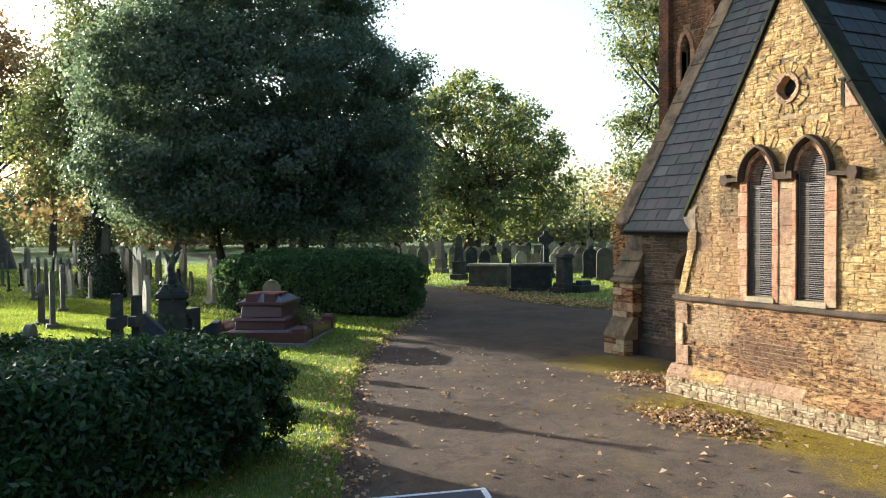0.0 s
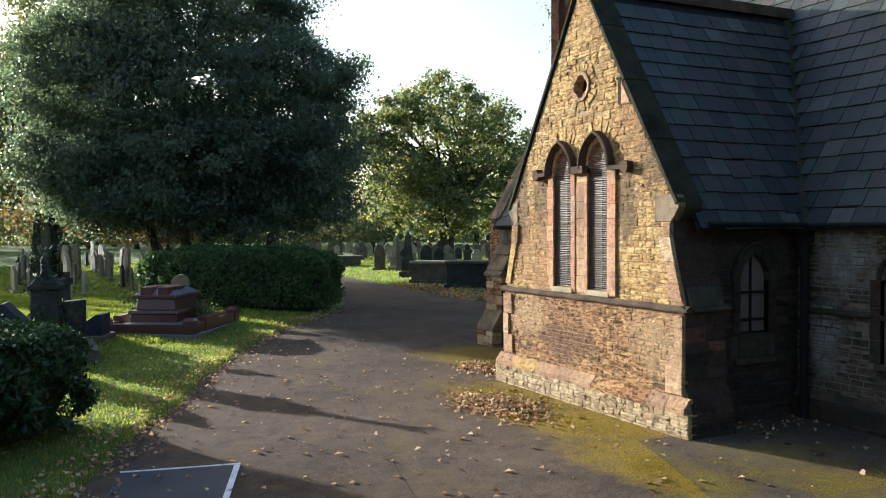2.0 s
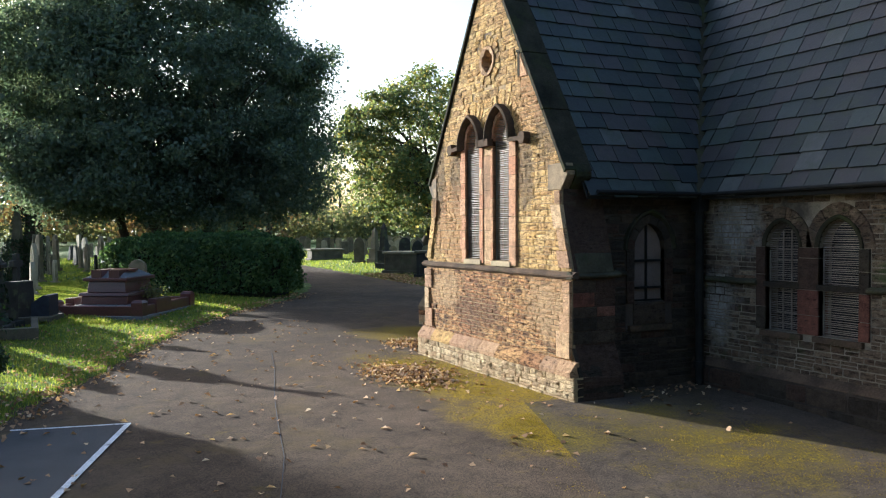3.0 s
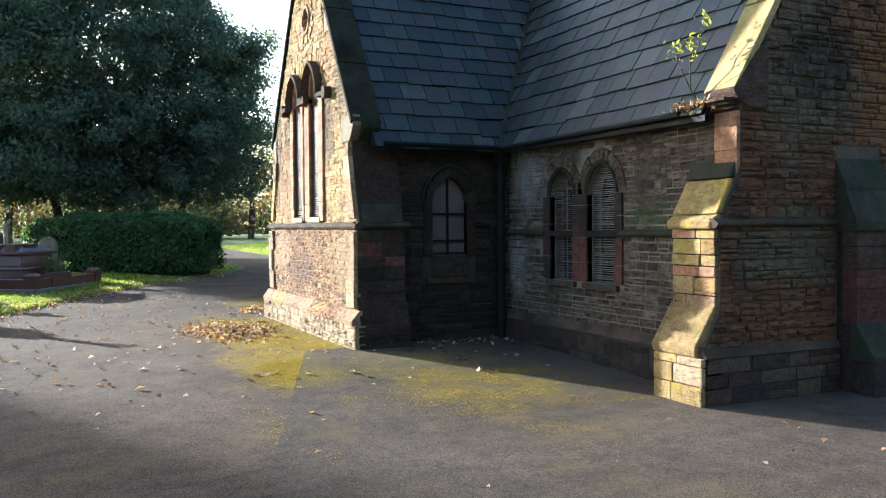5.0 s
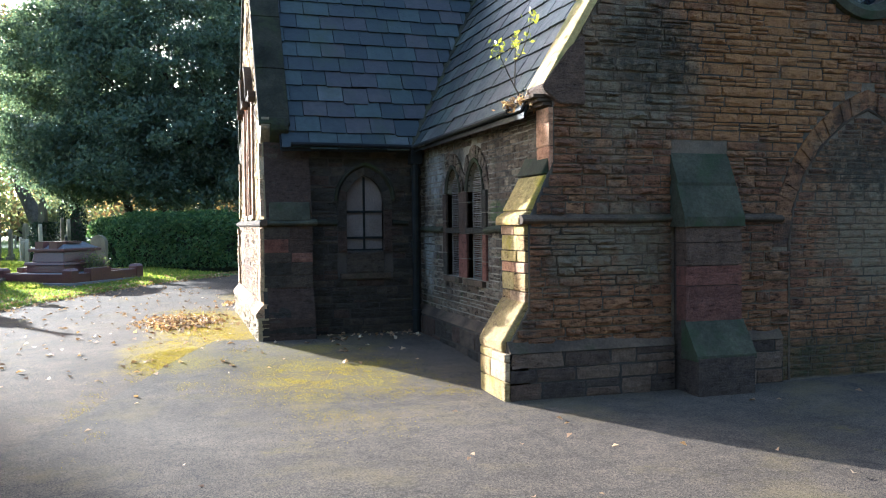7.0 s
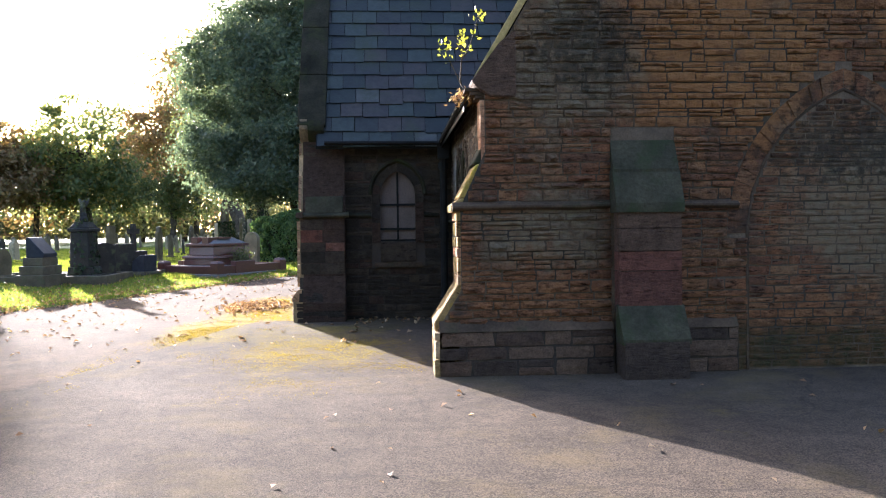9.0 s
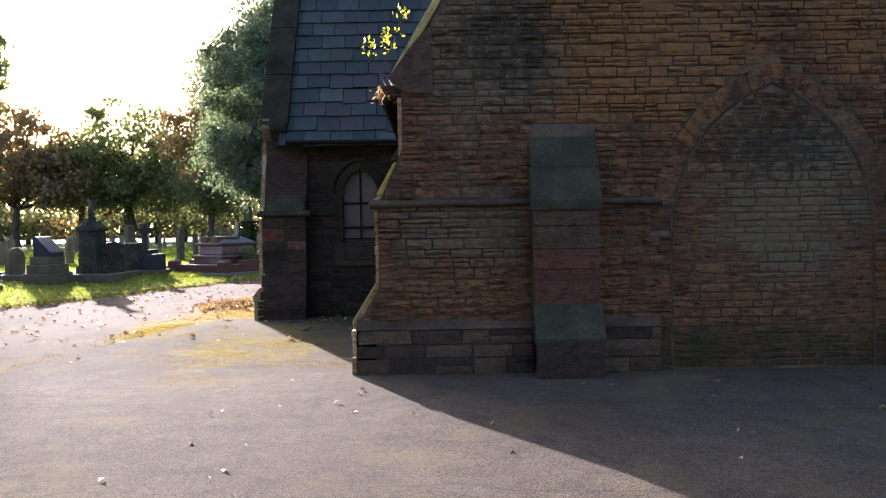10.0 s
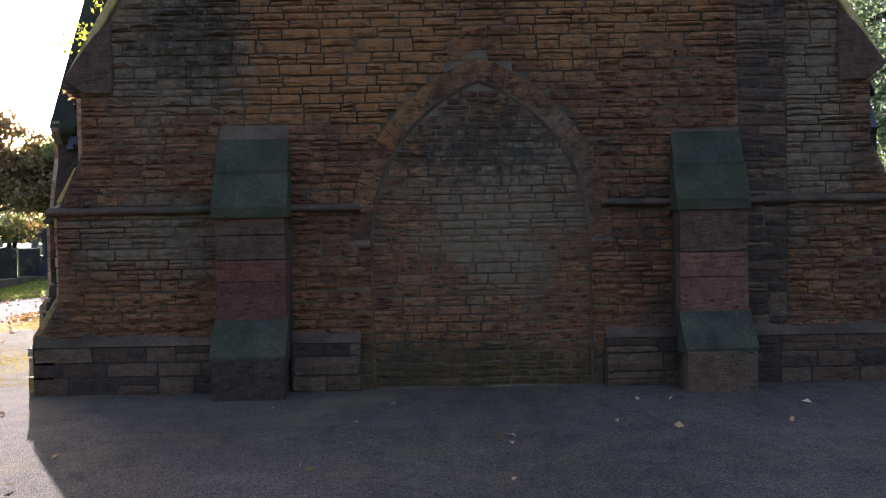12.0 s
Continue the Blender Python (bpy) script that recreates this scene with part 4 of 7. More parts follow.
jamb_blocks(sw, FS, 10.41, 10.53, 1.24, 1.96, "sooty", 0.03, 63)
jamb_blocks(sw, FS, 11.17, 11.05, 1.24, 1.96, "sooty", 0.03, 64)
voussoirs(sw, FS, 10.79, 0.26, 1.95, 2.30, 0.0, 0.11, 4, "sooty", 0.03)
hood(sw, FS, 10.79, 0.26, 1.95, 2.30, 0.11, 0.17, 0.07, "dark hood mould over the blocked window", "moss_and_shade")
string_course(FS, 10.06, 10.40, 0.05, key="moss_and_shade")
string_course(FS, 11.18, 11.40, 0.05, key="moss_and_shade")
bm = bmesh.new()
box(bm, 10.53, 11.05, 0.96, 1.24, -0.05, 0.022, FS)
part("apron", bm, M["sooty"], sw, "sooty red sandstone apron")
bm = bmesh.new()
box(bm, 10.44, 11.14, 0.88, 0.95, -0.05, 0.06, FS)
part("sill", bm, M["hood"], sw)

# --- nave, west wall ---
FN = facing_west(11.60)
nave_out = [(-2.1, -0.12), (-2.1, 2.80), (-14.5, 2.80), (-14.5, -0.12)]
b1 = lancet(-4.95, 0.25, 0.97, 2.0, 2.30)
b2 = lancet(-4.14, 0.27, 0.97, 2.0, 2.33)
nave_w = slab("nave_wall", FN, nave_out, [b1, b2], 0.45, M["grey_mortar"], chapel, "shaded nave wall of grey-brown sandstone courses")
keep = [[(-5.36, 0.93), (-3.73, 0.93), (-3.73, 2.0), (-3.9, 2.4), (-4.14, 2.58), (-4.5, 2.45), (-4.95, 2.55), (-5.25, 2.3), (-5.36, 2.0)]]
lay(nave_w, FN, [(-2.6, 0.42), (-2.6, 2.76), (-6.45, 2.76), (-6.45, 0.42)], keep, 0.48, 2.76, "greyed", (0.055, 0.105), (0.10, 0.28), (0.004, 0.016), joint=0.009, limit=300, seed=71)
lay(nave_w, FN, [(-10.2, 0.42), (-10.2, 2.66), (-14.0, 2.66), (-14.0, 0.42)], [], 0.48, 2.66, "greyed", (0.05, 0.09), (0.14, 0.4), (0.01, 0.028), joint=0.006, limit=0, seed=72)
FNP = facing_west(11.52)
bm = bmesh.new()
prism(bm, [(-2.4, -0.12), (-2.4, 0.40), (-14.2, 0.40), (-14.2, -0.12)], FNP, -0.2, 0.0)
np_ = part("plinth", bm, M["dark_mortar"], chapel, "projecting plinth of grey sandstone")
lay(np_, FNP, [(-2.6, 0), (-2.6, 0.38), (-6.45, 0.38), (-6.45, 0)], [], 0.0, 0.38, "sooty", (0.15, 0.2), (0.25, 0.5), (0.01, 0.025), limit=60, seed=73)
bm = bmesh.new()
prism(bm, [(11.50, 0.40), (11.595, 0.50), (11.66, 0.50), (11.66, 0.40)], Matrix(((1, 0, 0, 0), (0, 0, 1, 0), (0, 1, 0, 0), (0, 0, 0, 1))), 2.6, 14.2)
part("chamfer_course", bm, M["hood"], chapel)
for outline, cu, half, apex, sd in ((b1, -4.95, 0.25, 2.30, 81), (b2, -4.14, 0.27, 2.33, 84)):
    win = window("lancet_window", "paired lancet window with a stone transom, behind a wire grille")
    pane(win, FN, outline, -0.2, M["glass"])
    grille(win, FN, outline, -0.06, 0.024, 0.003 if sd == 81 else 0.004)
    if sd == 81:
        bm = bmesh.new()
        for uu in (cu - 0.13, cu, cu + 0.13):
            box(bm, uu - 0.007, uu + 0.007, 0.98, 2.2, -0.17, -0.155, FN)
        for k in range(9):
            box(bm, cu - half + 0.02, cu + half - 0.02, 1.05 + k * 0.13, 1.058 + k * 0.13, -0.17, -0.158, FN)
        part("glazing_bar", bm, M["grille"], win, "leaning grey glazing bars")
    bm = bmesh.new()
    box(bm, cu - half - 0.02, cu + half + 0.02, 1.505, 1.57, -0.19, 0.03, FN)
    part("transom", bm, M["sooty"], win)
    # raised black ring, coloured for the shade in the arch's reveal
    hood(win, FN, cu, half, 2.0, apex, 0.0, 0.05, 0.035, "black ring drawn for the shaded reveal of the arch", "moss_and_shade", "arch_ring")
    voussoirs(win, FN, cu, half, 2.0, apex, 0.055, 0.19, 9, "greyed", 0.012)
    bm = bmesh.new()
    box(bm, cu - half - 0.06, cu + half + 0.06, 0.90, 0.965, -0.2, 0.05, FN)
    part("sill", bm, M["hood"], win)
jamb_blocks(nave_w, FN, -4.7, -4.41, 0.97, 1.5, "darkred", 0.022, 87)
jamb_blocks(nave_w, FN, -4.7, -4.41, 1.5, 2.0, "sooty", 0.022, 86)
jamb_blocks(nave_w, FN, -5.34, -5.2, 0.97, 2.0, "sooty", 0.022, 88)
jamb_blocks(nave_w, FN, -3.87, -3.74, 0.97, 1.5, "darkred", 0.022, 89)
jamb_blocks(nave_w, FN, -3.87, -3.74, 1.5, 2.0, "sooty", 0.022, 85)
jamb_blocks(nave_w, FN, -2.32, -2.035, 2.08, 2.68, "red", 0.03, 90)
lay(nave_w, FN, [(-2.6, 2.0), (-2.33, 2.0), (-2.33, 2.7), (-2.6, 2.7)], [], 2.0, 2.7, "greyed", (0.085, 0.13), (0.15, 0.3), (0.012, 0.028), limit=30, seed=73)
string_course(FN, -6.40, -5.32, 0.06, 1.50, key="mossy")
string_course(FN, -3.76, -2.63, 0.06, 1.50, key="mossy")
string_course(FN, -14.0, -10.2, 0.06, 1.60)
north_light = lancet(-12.55, 0.26, 0.97, 1.75, 2.2)
win = window("lancet_window", "pointed lancet in deep shade under a sooty hood mould")
pane(win, FN, north_light, 0.034, M["glass"])
hood(win, FN, -12.55, 0.26, 1.75, 2.2, 0.0, 0.13, 0.12, key="hood")
jamb_blocks(win, FN, -12.95, -12.81, 0.97, 1.75, "quoin", 0.045, 186)
jamb_blocks(win, FN, -12.29, -12.15, 0.97, 1.75, "quoin", 0.045, 187)

# --- nave, south gable ---
FC = facing_south(2.03)
cp = [(4.02, -0.12), (4.02, 0.46), (3.79, 0.84), (3.79, 1.64), (3.544, 2.18), (3.544, 2.90)]
c_out = [(NX + d, v) for d, v in cp] + [(NX, N_TOP - 0.137)] + [(NX - d, v) for d, v in cp[::-1]]
rose = circle(15.15, 4.34, 0.5)
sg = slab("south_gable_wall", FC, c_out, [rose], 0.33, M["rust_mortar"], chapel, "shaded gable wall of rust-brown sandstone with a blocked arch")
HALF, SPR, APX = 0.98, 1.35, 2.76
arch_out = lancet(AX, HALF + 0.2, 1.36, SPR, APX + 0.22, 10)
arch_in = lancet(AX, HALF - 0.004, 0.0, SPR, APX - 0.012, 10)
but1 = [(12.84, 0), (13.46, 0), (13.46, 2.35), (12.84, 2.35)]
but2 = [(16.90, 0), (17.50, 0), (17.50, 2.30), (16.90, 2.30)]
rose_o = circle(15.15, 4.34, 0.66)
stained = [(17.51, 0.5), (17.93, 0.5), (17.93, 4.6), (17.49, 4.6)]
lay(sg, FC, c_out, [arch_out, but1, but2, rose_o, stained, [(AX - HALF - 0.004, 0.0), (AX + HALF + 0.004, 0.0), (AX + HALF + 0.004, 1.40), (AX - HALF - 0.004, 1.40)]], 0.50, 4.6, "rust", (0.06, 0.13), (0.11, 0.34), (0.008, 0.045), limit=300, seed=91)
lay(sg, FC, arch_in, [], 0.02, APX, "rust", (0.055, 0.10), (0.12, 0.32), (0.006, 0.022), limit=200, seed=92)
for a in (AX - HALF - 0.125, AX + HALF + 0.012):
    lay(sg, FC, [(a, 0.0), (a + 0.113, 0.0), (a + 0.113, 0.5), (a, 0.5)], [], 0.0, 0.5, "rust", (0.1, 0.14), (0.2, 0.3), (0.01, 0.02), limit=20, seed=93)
lay(sg, FC, stained, [but2], 0.50, 4.6, "damp", (0.08, 0.12), (0.16, 0.36), (0.012, 0.03), limit=60, seed=95)
FCP = facing_south(1.97)
for a, b in ((11.14, 12.84), (13.46, AX - HALF - 0.12), (AX + HALF + 0.12, 16.93), (17.58, 19.17)):
    bm = bmesh.new()
    prism(bm, [(a, -0.12), (b, -0.12), (b, 0.44), (a, 0.44)], FCP, -0.2, 0.0)
    pl = part("plinth", bm, M["dark_mortar"], chapel, "projecting plinth of dark sandstone")
    lay(pl, FCP, [(a, 0), (b, 0), (b, 0.44), (a, 0.44)], [], 0.0, 0.44, "damp", (0.13, 0.17), (0.25, 0.55), (0.01, 0.025), limit=60, seed=int(a * 10))
    bm = bmesh.new()
    prism(bm, [(1.95, 0.44), (2.025, 0.54), (2.08, 0.54), (2.08, 0.44)], Matrix(((0, 0, 1, 0), (1, 0, 0, 0), (0, 1, 0, 0), (0, 0, 0, 1))), a, b)
    part("chamfer_course", bm, M["hood"], chapel)
string_course(FC, 11.28, 12.84, 0.06)
string_course(FC, 13.46, AX - HALF - 0.1, 0.06)
string_course(FC, AX + HALF + 0.1, 16.93, 0.06)
string_course(FC, 17.58, 19.0, 0.06)
voussoirs(sg, FC, AX, HALF, SPR, APX, 0.014, 0.20, 16, "rust", 0.004)
hood(sg, FC, AX, HALF, SPR, APX, -0.012, 0.02, 0.012, "dark open joint round the blocked arch", "hood", "arch_joint")
for a in (AX - HALF - 0.018, AX + HALF - 0.008):
    bm = bmesh.new()
    box(bm, a, a + 0.026, 0.0, SPR, -0.02, 0.012, FC)
    part("arch_joint", bm, M["hood"], sg, "dark open joint round the blocked arch")


def wall_buttress(x0, x1):
    """A buttress in two stages with sloping stone tops."""
    b = new("buttress")
    b.parent = chapel
    b["label"] = "flat red sandstone buttress with green-stained sloping top"
    bm = bmesh.new()
    side_m = Matrix(((0, 0, 1, 0), (1, 0, 0, 0), (0, 1, 0, 0), (0, 0, 0, 1)))
    prism(bm, [(2.1, -0.12), (1.60, -0.12), (1.60, 0.36), (1.80, 0.66), (1.80, 1.60), (2.1, 1.60)], side_m, x0 + 0.03, x1 - 0.03)
    part("shaft", bm, M["damp"], b)
    jamb_blocks(b, facing_south(1.797), x0 + 0.005, x1 - 0.005, 0.67, 1.2, "darkred", 0.012, int(x0 * 3))
    jamb_blocks(b, facing_south(1.797), x0 + 0.005, x1 - 0.005, 1.2, 1.6, "damp", 0.012, int(x0 * 7))
    jamb_blocks(b, facing_south(1.597), x0 + 0.005, x1 - 0.005, 0.0, 0.36, "damp", 0.012, int(x0 * 5))
    for k, (ya, za, yb, zb) in enumerate(((1.765, 1.66, 1.905, 1.98), (1.895, 1.99, 2.06, 2.34))):
        bm = bmesh.new()
        prism(bm, [(ya, za - 0.09), (ya, za), (yb, zb), (2.1, zb), (2.1, za - 0.09)], side_m, x0 - 0.02 + 0.01 * k, x1 + 0.02 - 0.01 * k)
        part("weathering", bm, M["mossy"], b, "green-stained sloping stone")
    bm = bmesh.new()
    prism(bm, [(1.58, 0.33), (1.58, 0.38), (1.79, 0.69), (1.84, 0.69), (1.84, 0.33)], side_m, x0 - 0.012, x1 + 0.012)
    part("weathering", bm, M["mossy"], b, "green-stained sloping stone")


wall_buttress(12.84, 13.46)
wall_buttress(16.90, 17.50)


# --- end buttresses of the nave's west wall ---
def end_buttress(y0, y1, lit):
    b = new("buttress")
    b.parent = chapel
    b["label"] = "stepped corner buttress of lichened sandstone" if lit else "stepped corner buttress of sandstone"
    my = Matrix(((1, 0, 0, 0), (0, 0, 1, 0), (0, 1, 0, 0), (0, 0, 0, 1)))
    bm = bmesh.new()
    prism(bm, [(11.70, -0.12), (11.13, -0.12), (11.13, 0.46), (11.36, 0.83), (11.36, 1.62), (11.40, 1.68), (11.67, 2.30), (11.70, 2.30)], my, y0 + 0.012, y1 - 0.012)
    part("core", bm, M["dark_mortar"], b)
    g = random.Random(int(y0 * 10))
    for x, v0, v1 in ((11.13, 0.0, 0.44), (11.36, 0.86, 1.60)):
        v = v0
        while v < v1 - 0.02:
            h = min(g.uniform(0.09, 0.19), v1 - v)
            if v1 - v - h < 0.07:
                h = v1 - v
            s = y0 + (y1 - y0) * g.uniform(0.3, 0.7)
            for a, c in ((y0 - (0.085 if lit and x < 11.2 else 0), s), (s, y1)):
                bm = bmesh.new()
                box(bm, x - 0.03 - g.uniform(0, 0.012), x + 0.2, a + 0.005, c - 0.005, v + 0.005, v + h - 0.005)
                part("block", bevelled(bm, 0.006), M[g.choice(("lichen", "lichen", "red", "quoin", "buff")) if lit else g.choice(("pale", "brown", "quoin"))], b)
            v += h
    # lit buttress's top slope: green stain, with shade put into its colour too
    for pts in ([(11.10, 0.44), (11.09, 0.52), (11.33, 0.90), (11.45, 0.90), (11.45, 0.44)], [(11.27, 1.60), (11.27, 1.67), (11.36, 1.73), (11.60, 1.73), (11.60, 1.60)], [(11.34, 1.735), (11.52, 2.06), (11.66, 2.06), (11.66, 1.735)], [(11.49, 2.065), (11.67, 2.40), (11.70, 2.40), (11.70, 2.065)]):
        bm = bmesh.new()
        prism(bm, pts, my, y0 + (0.004 if lit else -0.02), y1 + 0.02)
        part("weathering", bevelled(bm, 0.012), M["dressed" if not lit else "mossy" if pts[0][1] > 2.0 else "lichen"], b, "weathered brown sloping stone" if not lit else "green-stained sloping stone" if pts[0][1] > 2.0 else "yellow-lichened sloping stone")


end_buttress(2.05, 2.63, True)
end_buttress(13.95, 14.62, False)


# --- copings and kneelers ---
def rake(name, m, mid, foot, slope, d_foot, w0, w1, thick, parent, label, keys=("coping", "coping"), sides=(1, -1)):
    """Coping stones up both rakes of a gable; mid is the middle's u."""
    for sgn in sides:
        run = d_foot
        ln = math.hypot(run, run * slope)
        n = max(3, int(ln / 0.95))
        nu, nv = slope / math.hypot(1, slope), 1 / math.hypot(1, slope)
        for i in range(n):
            t0, t1 = i / n, (i + 1) / n
            p = [(d_foot * (1 - t), foot + d_foot * slope * t) for t in (t0 + 0.001, t1 - 0.001)]
            q = [(max(0.0, d - nu * thick), v - nv * thick) for d, v in p]
            bm = bmesh.new()
            pts = [(mid + sgn * d, v) for d, v in (p[0], p[1], q[1], q[0])]
            prism(bm, pts, m, w0, w1)
            part("coping_stone", bevelled(bm, 0.008), M[keys[0 if sgn > 0 else 1]], parent, label)


cop = new("coping")
cop.parent = chapel
cop["label"] = "weathered stone coping along the gable"
rake("coping", FW, -AY, AEZ, ASL, 2.035, -0.36, 0.045, 0.06, cop, "", ("moss_and_shade", "moss_and_shade"))
rake("coping", FC, NX, NEZ, NSL, NH, -0.36, 0.04, 0.07, cop, "", ("ochre", "ochre"))
FFAR = facing_south(14.55)
rake("coping", FFAR, NX, NEZ, NSL, NH, -0.20, 0.22, 0.10, cop, "", ("band", "band"))
for sgn in (1, -1):
    bm = bmesh.new()
    prism(bm, [(-AY + sgn * d, v) for d, v in ((2.03, 2.95), (2.03, 2.90), (1.95, 2.80), (1.885, 2.72), (1.58 if sgn > 0 else 1.74, 2.72), (1.58 if sgn > 0 else 1.74, 3.06), (1.98, 3.06))], FW, -0.10, 0.022)
    part("kneeler", bevelled(bm, 0.012), M["dressed" if sgn > 0 else "band"], cop, "corbelled kneeler stone")
    # inner half split off and coloured black, as that side stands in shade
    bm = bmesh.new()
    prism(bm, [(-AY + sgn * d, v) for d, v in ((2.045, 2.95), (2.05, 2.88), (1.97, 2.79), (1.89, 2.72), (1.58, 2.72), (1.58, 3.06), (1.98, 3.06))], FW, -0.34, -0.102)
    part("kneeler", bevelled(bm, 0.012), M["moss_and_shade"], cop, "inner half of the kneeler, coloured black for its shaded side")
    for yy in (2.03, 14.55):
        bm = bmesh.new()
        off = (-0.34, 0.05) if yy < 5 else (-0.2, 0.2)
        prism(bm, [(NX + sgn * d, v) for d, v in ((NH + 0.01, 2.86), (NH - 0.03, 2.80), (NH - 0.17, 2.70), (NH - 0.42, 2.70), (NH - 0.42, 3.34), (NH - 0.26, 3.22))], facing_south(yy), *off)
        part("kneeler", bevelled(bm, 0.012), M["damp" if yy < 5 else "band"], cop, "corbelled kneeler stone")
# broken corbel courses under the south-west kneeler
for k in range(4):
    bm = bmesh.new()
    box(bm, 11.42 + 0.05 * k, 11.72, 2.05, 2.5 - 0.06 * k, 2.80 - 0.035 * (k + 1), 2.80 - 0.035 * k - 0.006)
    part("corbel", bm, M["hood"], cop, "flaking corbel course")

# --- far gable, closing walls and tower ---
FF = facing_south(14.5)
bm = bmesh.new()
prism(bm, [(11.6, -0.12), (18.7, -0.12), (18.7, 2.8), (NX, N_TOP - 0.2), (11.6, 2.8)], FF, -0.45, 0.0)
part("north_gable_wall", bm, M["brown"], chapel, "far gable wall of brown sandstone")
bm = bmesh.new()
box(bm, 18.25, 18.7, 2.1, 14.6, -0.12, 2.8)
part("east_wall", bm, M["brown"], chapel, "plain east wall of brown sandstone")
bm = bmesh.new()
box(bm, 18.7, 21.0, 6.45, 10.16, -0.12, 2.8)
prism(bm, [(6.45, 2.8), (10.16, 2.8), (AY, 5.7)], Matrix(((0, 0, 1, 0), (1, 0, 0, 0), (0, 1, 0, 0), (0, 0, 0, 1))), 20.6, 21.0)
part("east_wing_wall", bm, M["sooty"], chapel, "plain walls of the wing on the far side")
bm = bmesh.new()
prism(bm, [(6.2, 2.74), (AY, 6.15), (10.4, 2.74), (10.3, 2.66), (AY, 6.05), (6.3, 2.66)], Matrix(((0, 0, 1, 0), (1, 0, 0, 0), (0, 1, 0, 0), (0, 0, 0, 1))), 17.0, 20.9)
part("east_wing_roof", bm, M["slate"], chapel, "slate roof of the wing on the far side")
bm = bmesh.new()
box(bm, 9.42, 11.7, 9.76, 10.16, -0.12, 2.8)
part("wing_north_wall", bm, M["brown"], chapel, "north side wall of the wing")
tower_out = [(-14.95, -0.1), (-14.95, 13.5), (-16.75, 13.5), (-16.75, -0.1)]
FT = facing_west(14.62)
tw = slab("tower", FT, tower_out, [lancet(-15.98, 0.17, 6.2, 7.05, 7.45)], 2.0, M["mortar"], chapel, "square bell tower of red-brown sandstone with lancets")
lay(tw, FT, tower_out, [lancet(-15.98, 0.3, 6.1, 7.05, 7.6)], 4.5, 10.0, "rust", (0.12, 0.2), (0.2, 0.5), (0.012, 0.03), limit=0, seed=101)
twn = window("tower_lancet", "narrow belfry lancet with a red stone surround")
# near-black sheet, coloured for the unlit inside of the belfry; no glass
pane(twn, FT, lancet(-15.98, 0.17, 6.2, 7.05, 7.45), -0.2, M["void"])
voussoirs(twn, FT, -15.98, 0.17, 7.05, 7.45, 0.0, 0.12, 4, "red", 0.05)
jamb_blocks(twn, FT, -16.29, -16.15, 6.2, 7.05, "red", 0.045, 103)
jamb_blocks(twn, FT, -15.81, -15.67, 6.2, 7.05, "red", 0.045, 104)
for a, b in ((-16.8, -16.45), (-15.25, -14.9)):
    bm = bmesh.new()
    box(bm, a, b, -0.1, 9.0, -0.1, 0.16, FT)
    box(bm, a, b, 9.0, 9.6, -0.1, 0.08, FT, 0.9)
    part("angle_buttress", bm, M["rust"], tw, "red sandstone angle buttress")

# --- round window above the blocked arch ---
rw = window("round_window", "large round window with a dark moulded ring")
pane(rw, FC, rose, -0.2, M["glass"])
bm = bmesh.new()
rings = []
for i in range(40):
    t = 6.2832 * i / 40
    rings.append([bm.verts.new(FC @ Vector((15.15 + r * math.cos(t), 4.34 + r * math.sin(t), w))) for r, w in ((0.5, -0.15), (0.5, 0.02), (0.58, 0.09), (0.66, 0.07), (0.66, -0.02))])
for r, s in zip(rings, rings[1:] + rings[:1]):
    for k in range(4):
        bm.faces.new((r[k], s[k], s[k + 1], r[k + 1]))
part("ring", bm, M["mossy"], rw, "green-stained moulded stone ring")

# --- roofs ---
SW, SE_ = 0.36, 0.27


def slates(parent, origin, along, up, normal, n_rows, u_range, limit, seed):
    """Courses of slates on a slope; u_range(v) gives each course's stretch."""
    g = random.Random(seed)
    found = []
    for r in range(n_rows):
        v = r * SE_
        a, b = u_range(v, v + SE_)
        if b - a < 0.1:
            continue
        u = a - (SW / 2 if r % 2 else 0.0)
        while u < b:
            w = SW * g.uniform(0.9, 1.08)
            c, d = max(u, a), min(u + w, b)
            if d - c > 0.05:
                slip = g.uniform(0.01, 0.03) if g.random() < 0.06 else 0.0
                found.append((c, d, v, g.uniform(-0.008, 0.008) - slip, g.uniform(-0.014, 0.014), g.uniform(0.0, 0.005)))
            u += w
    base = Matrix((( *along, 0), (*up, 0), (*normal, 0), (0, 0, 0, 1))).transposed()
    base.translation = origin
    SLATES.append((parent, base, found, limit))


SLATES = []
# a slate with chipped lower corners: top face, thin tail edge and sides
SL_V = [(0.0, 0.03, 0.009), (0.06, 0.0, 0.009), (0.55, 0.012, 0.009), (0.97, 0.0, 0.009), (1.0, 0.05, 0.009), (1, 1, 0.0), (0, 1, 0.0), (0.0, 0.03, 0.0), (0.06, 0.0, 0.0), (0.55, 0.012, 0.0), (0.97, 0.0, 0.0), (1.0, 0.05, 0.0)]
SL_F = [(0, 1, 2, 3, 4, 5, 6), (7, 8, 1, 0), (8, 9, 2, 1), (9, 10, 3, 2), (10, 11, 4, 3), (11, 5, 4), (7, 0, 6)]


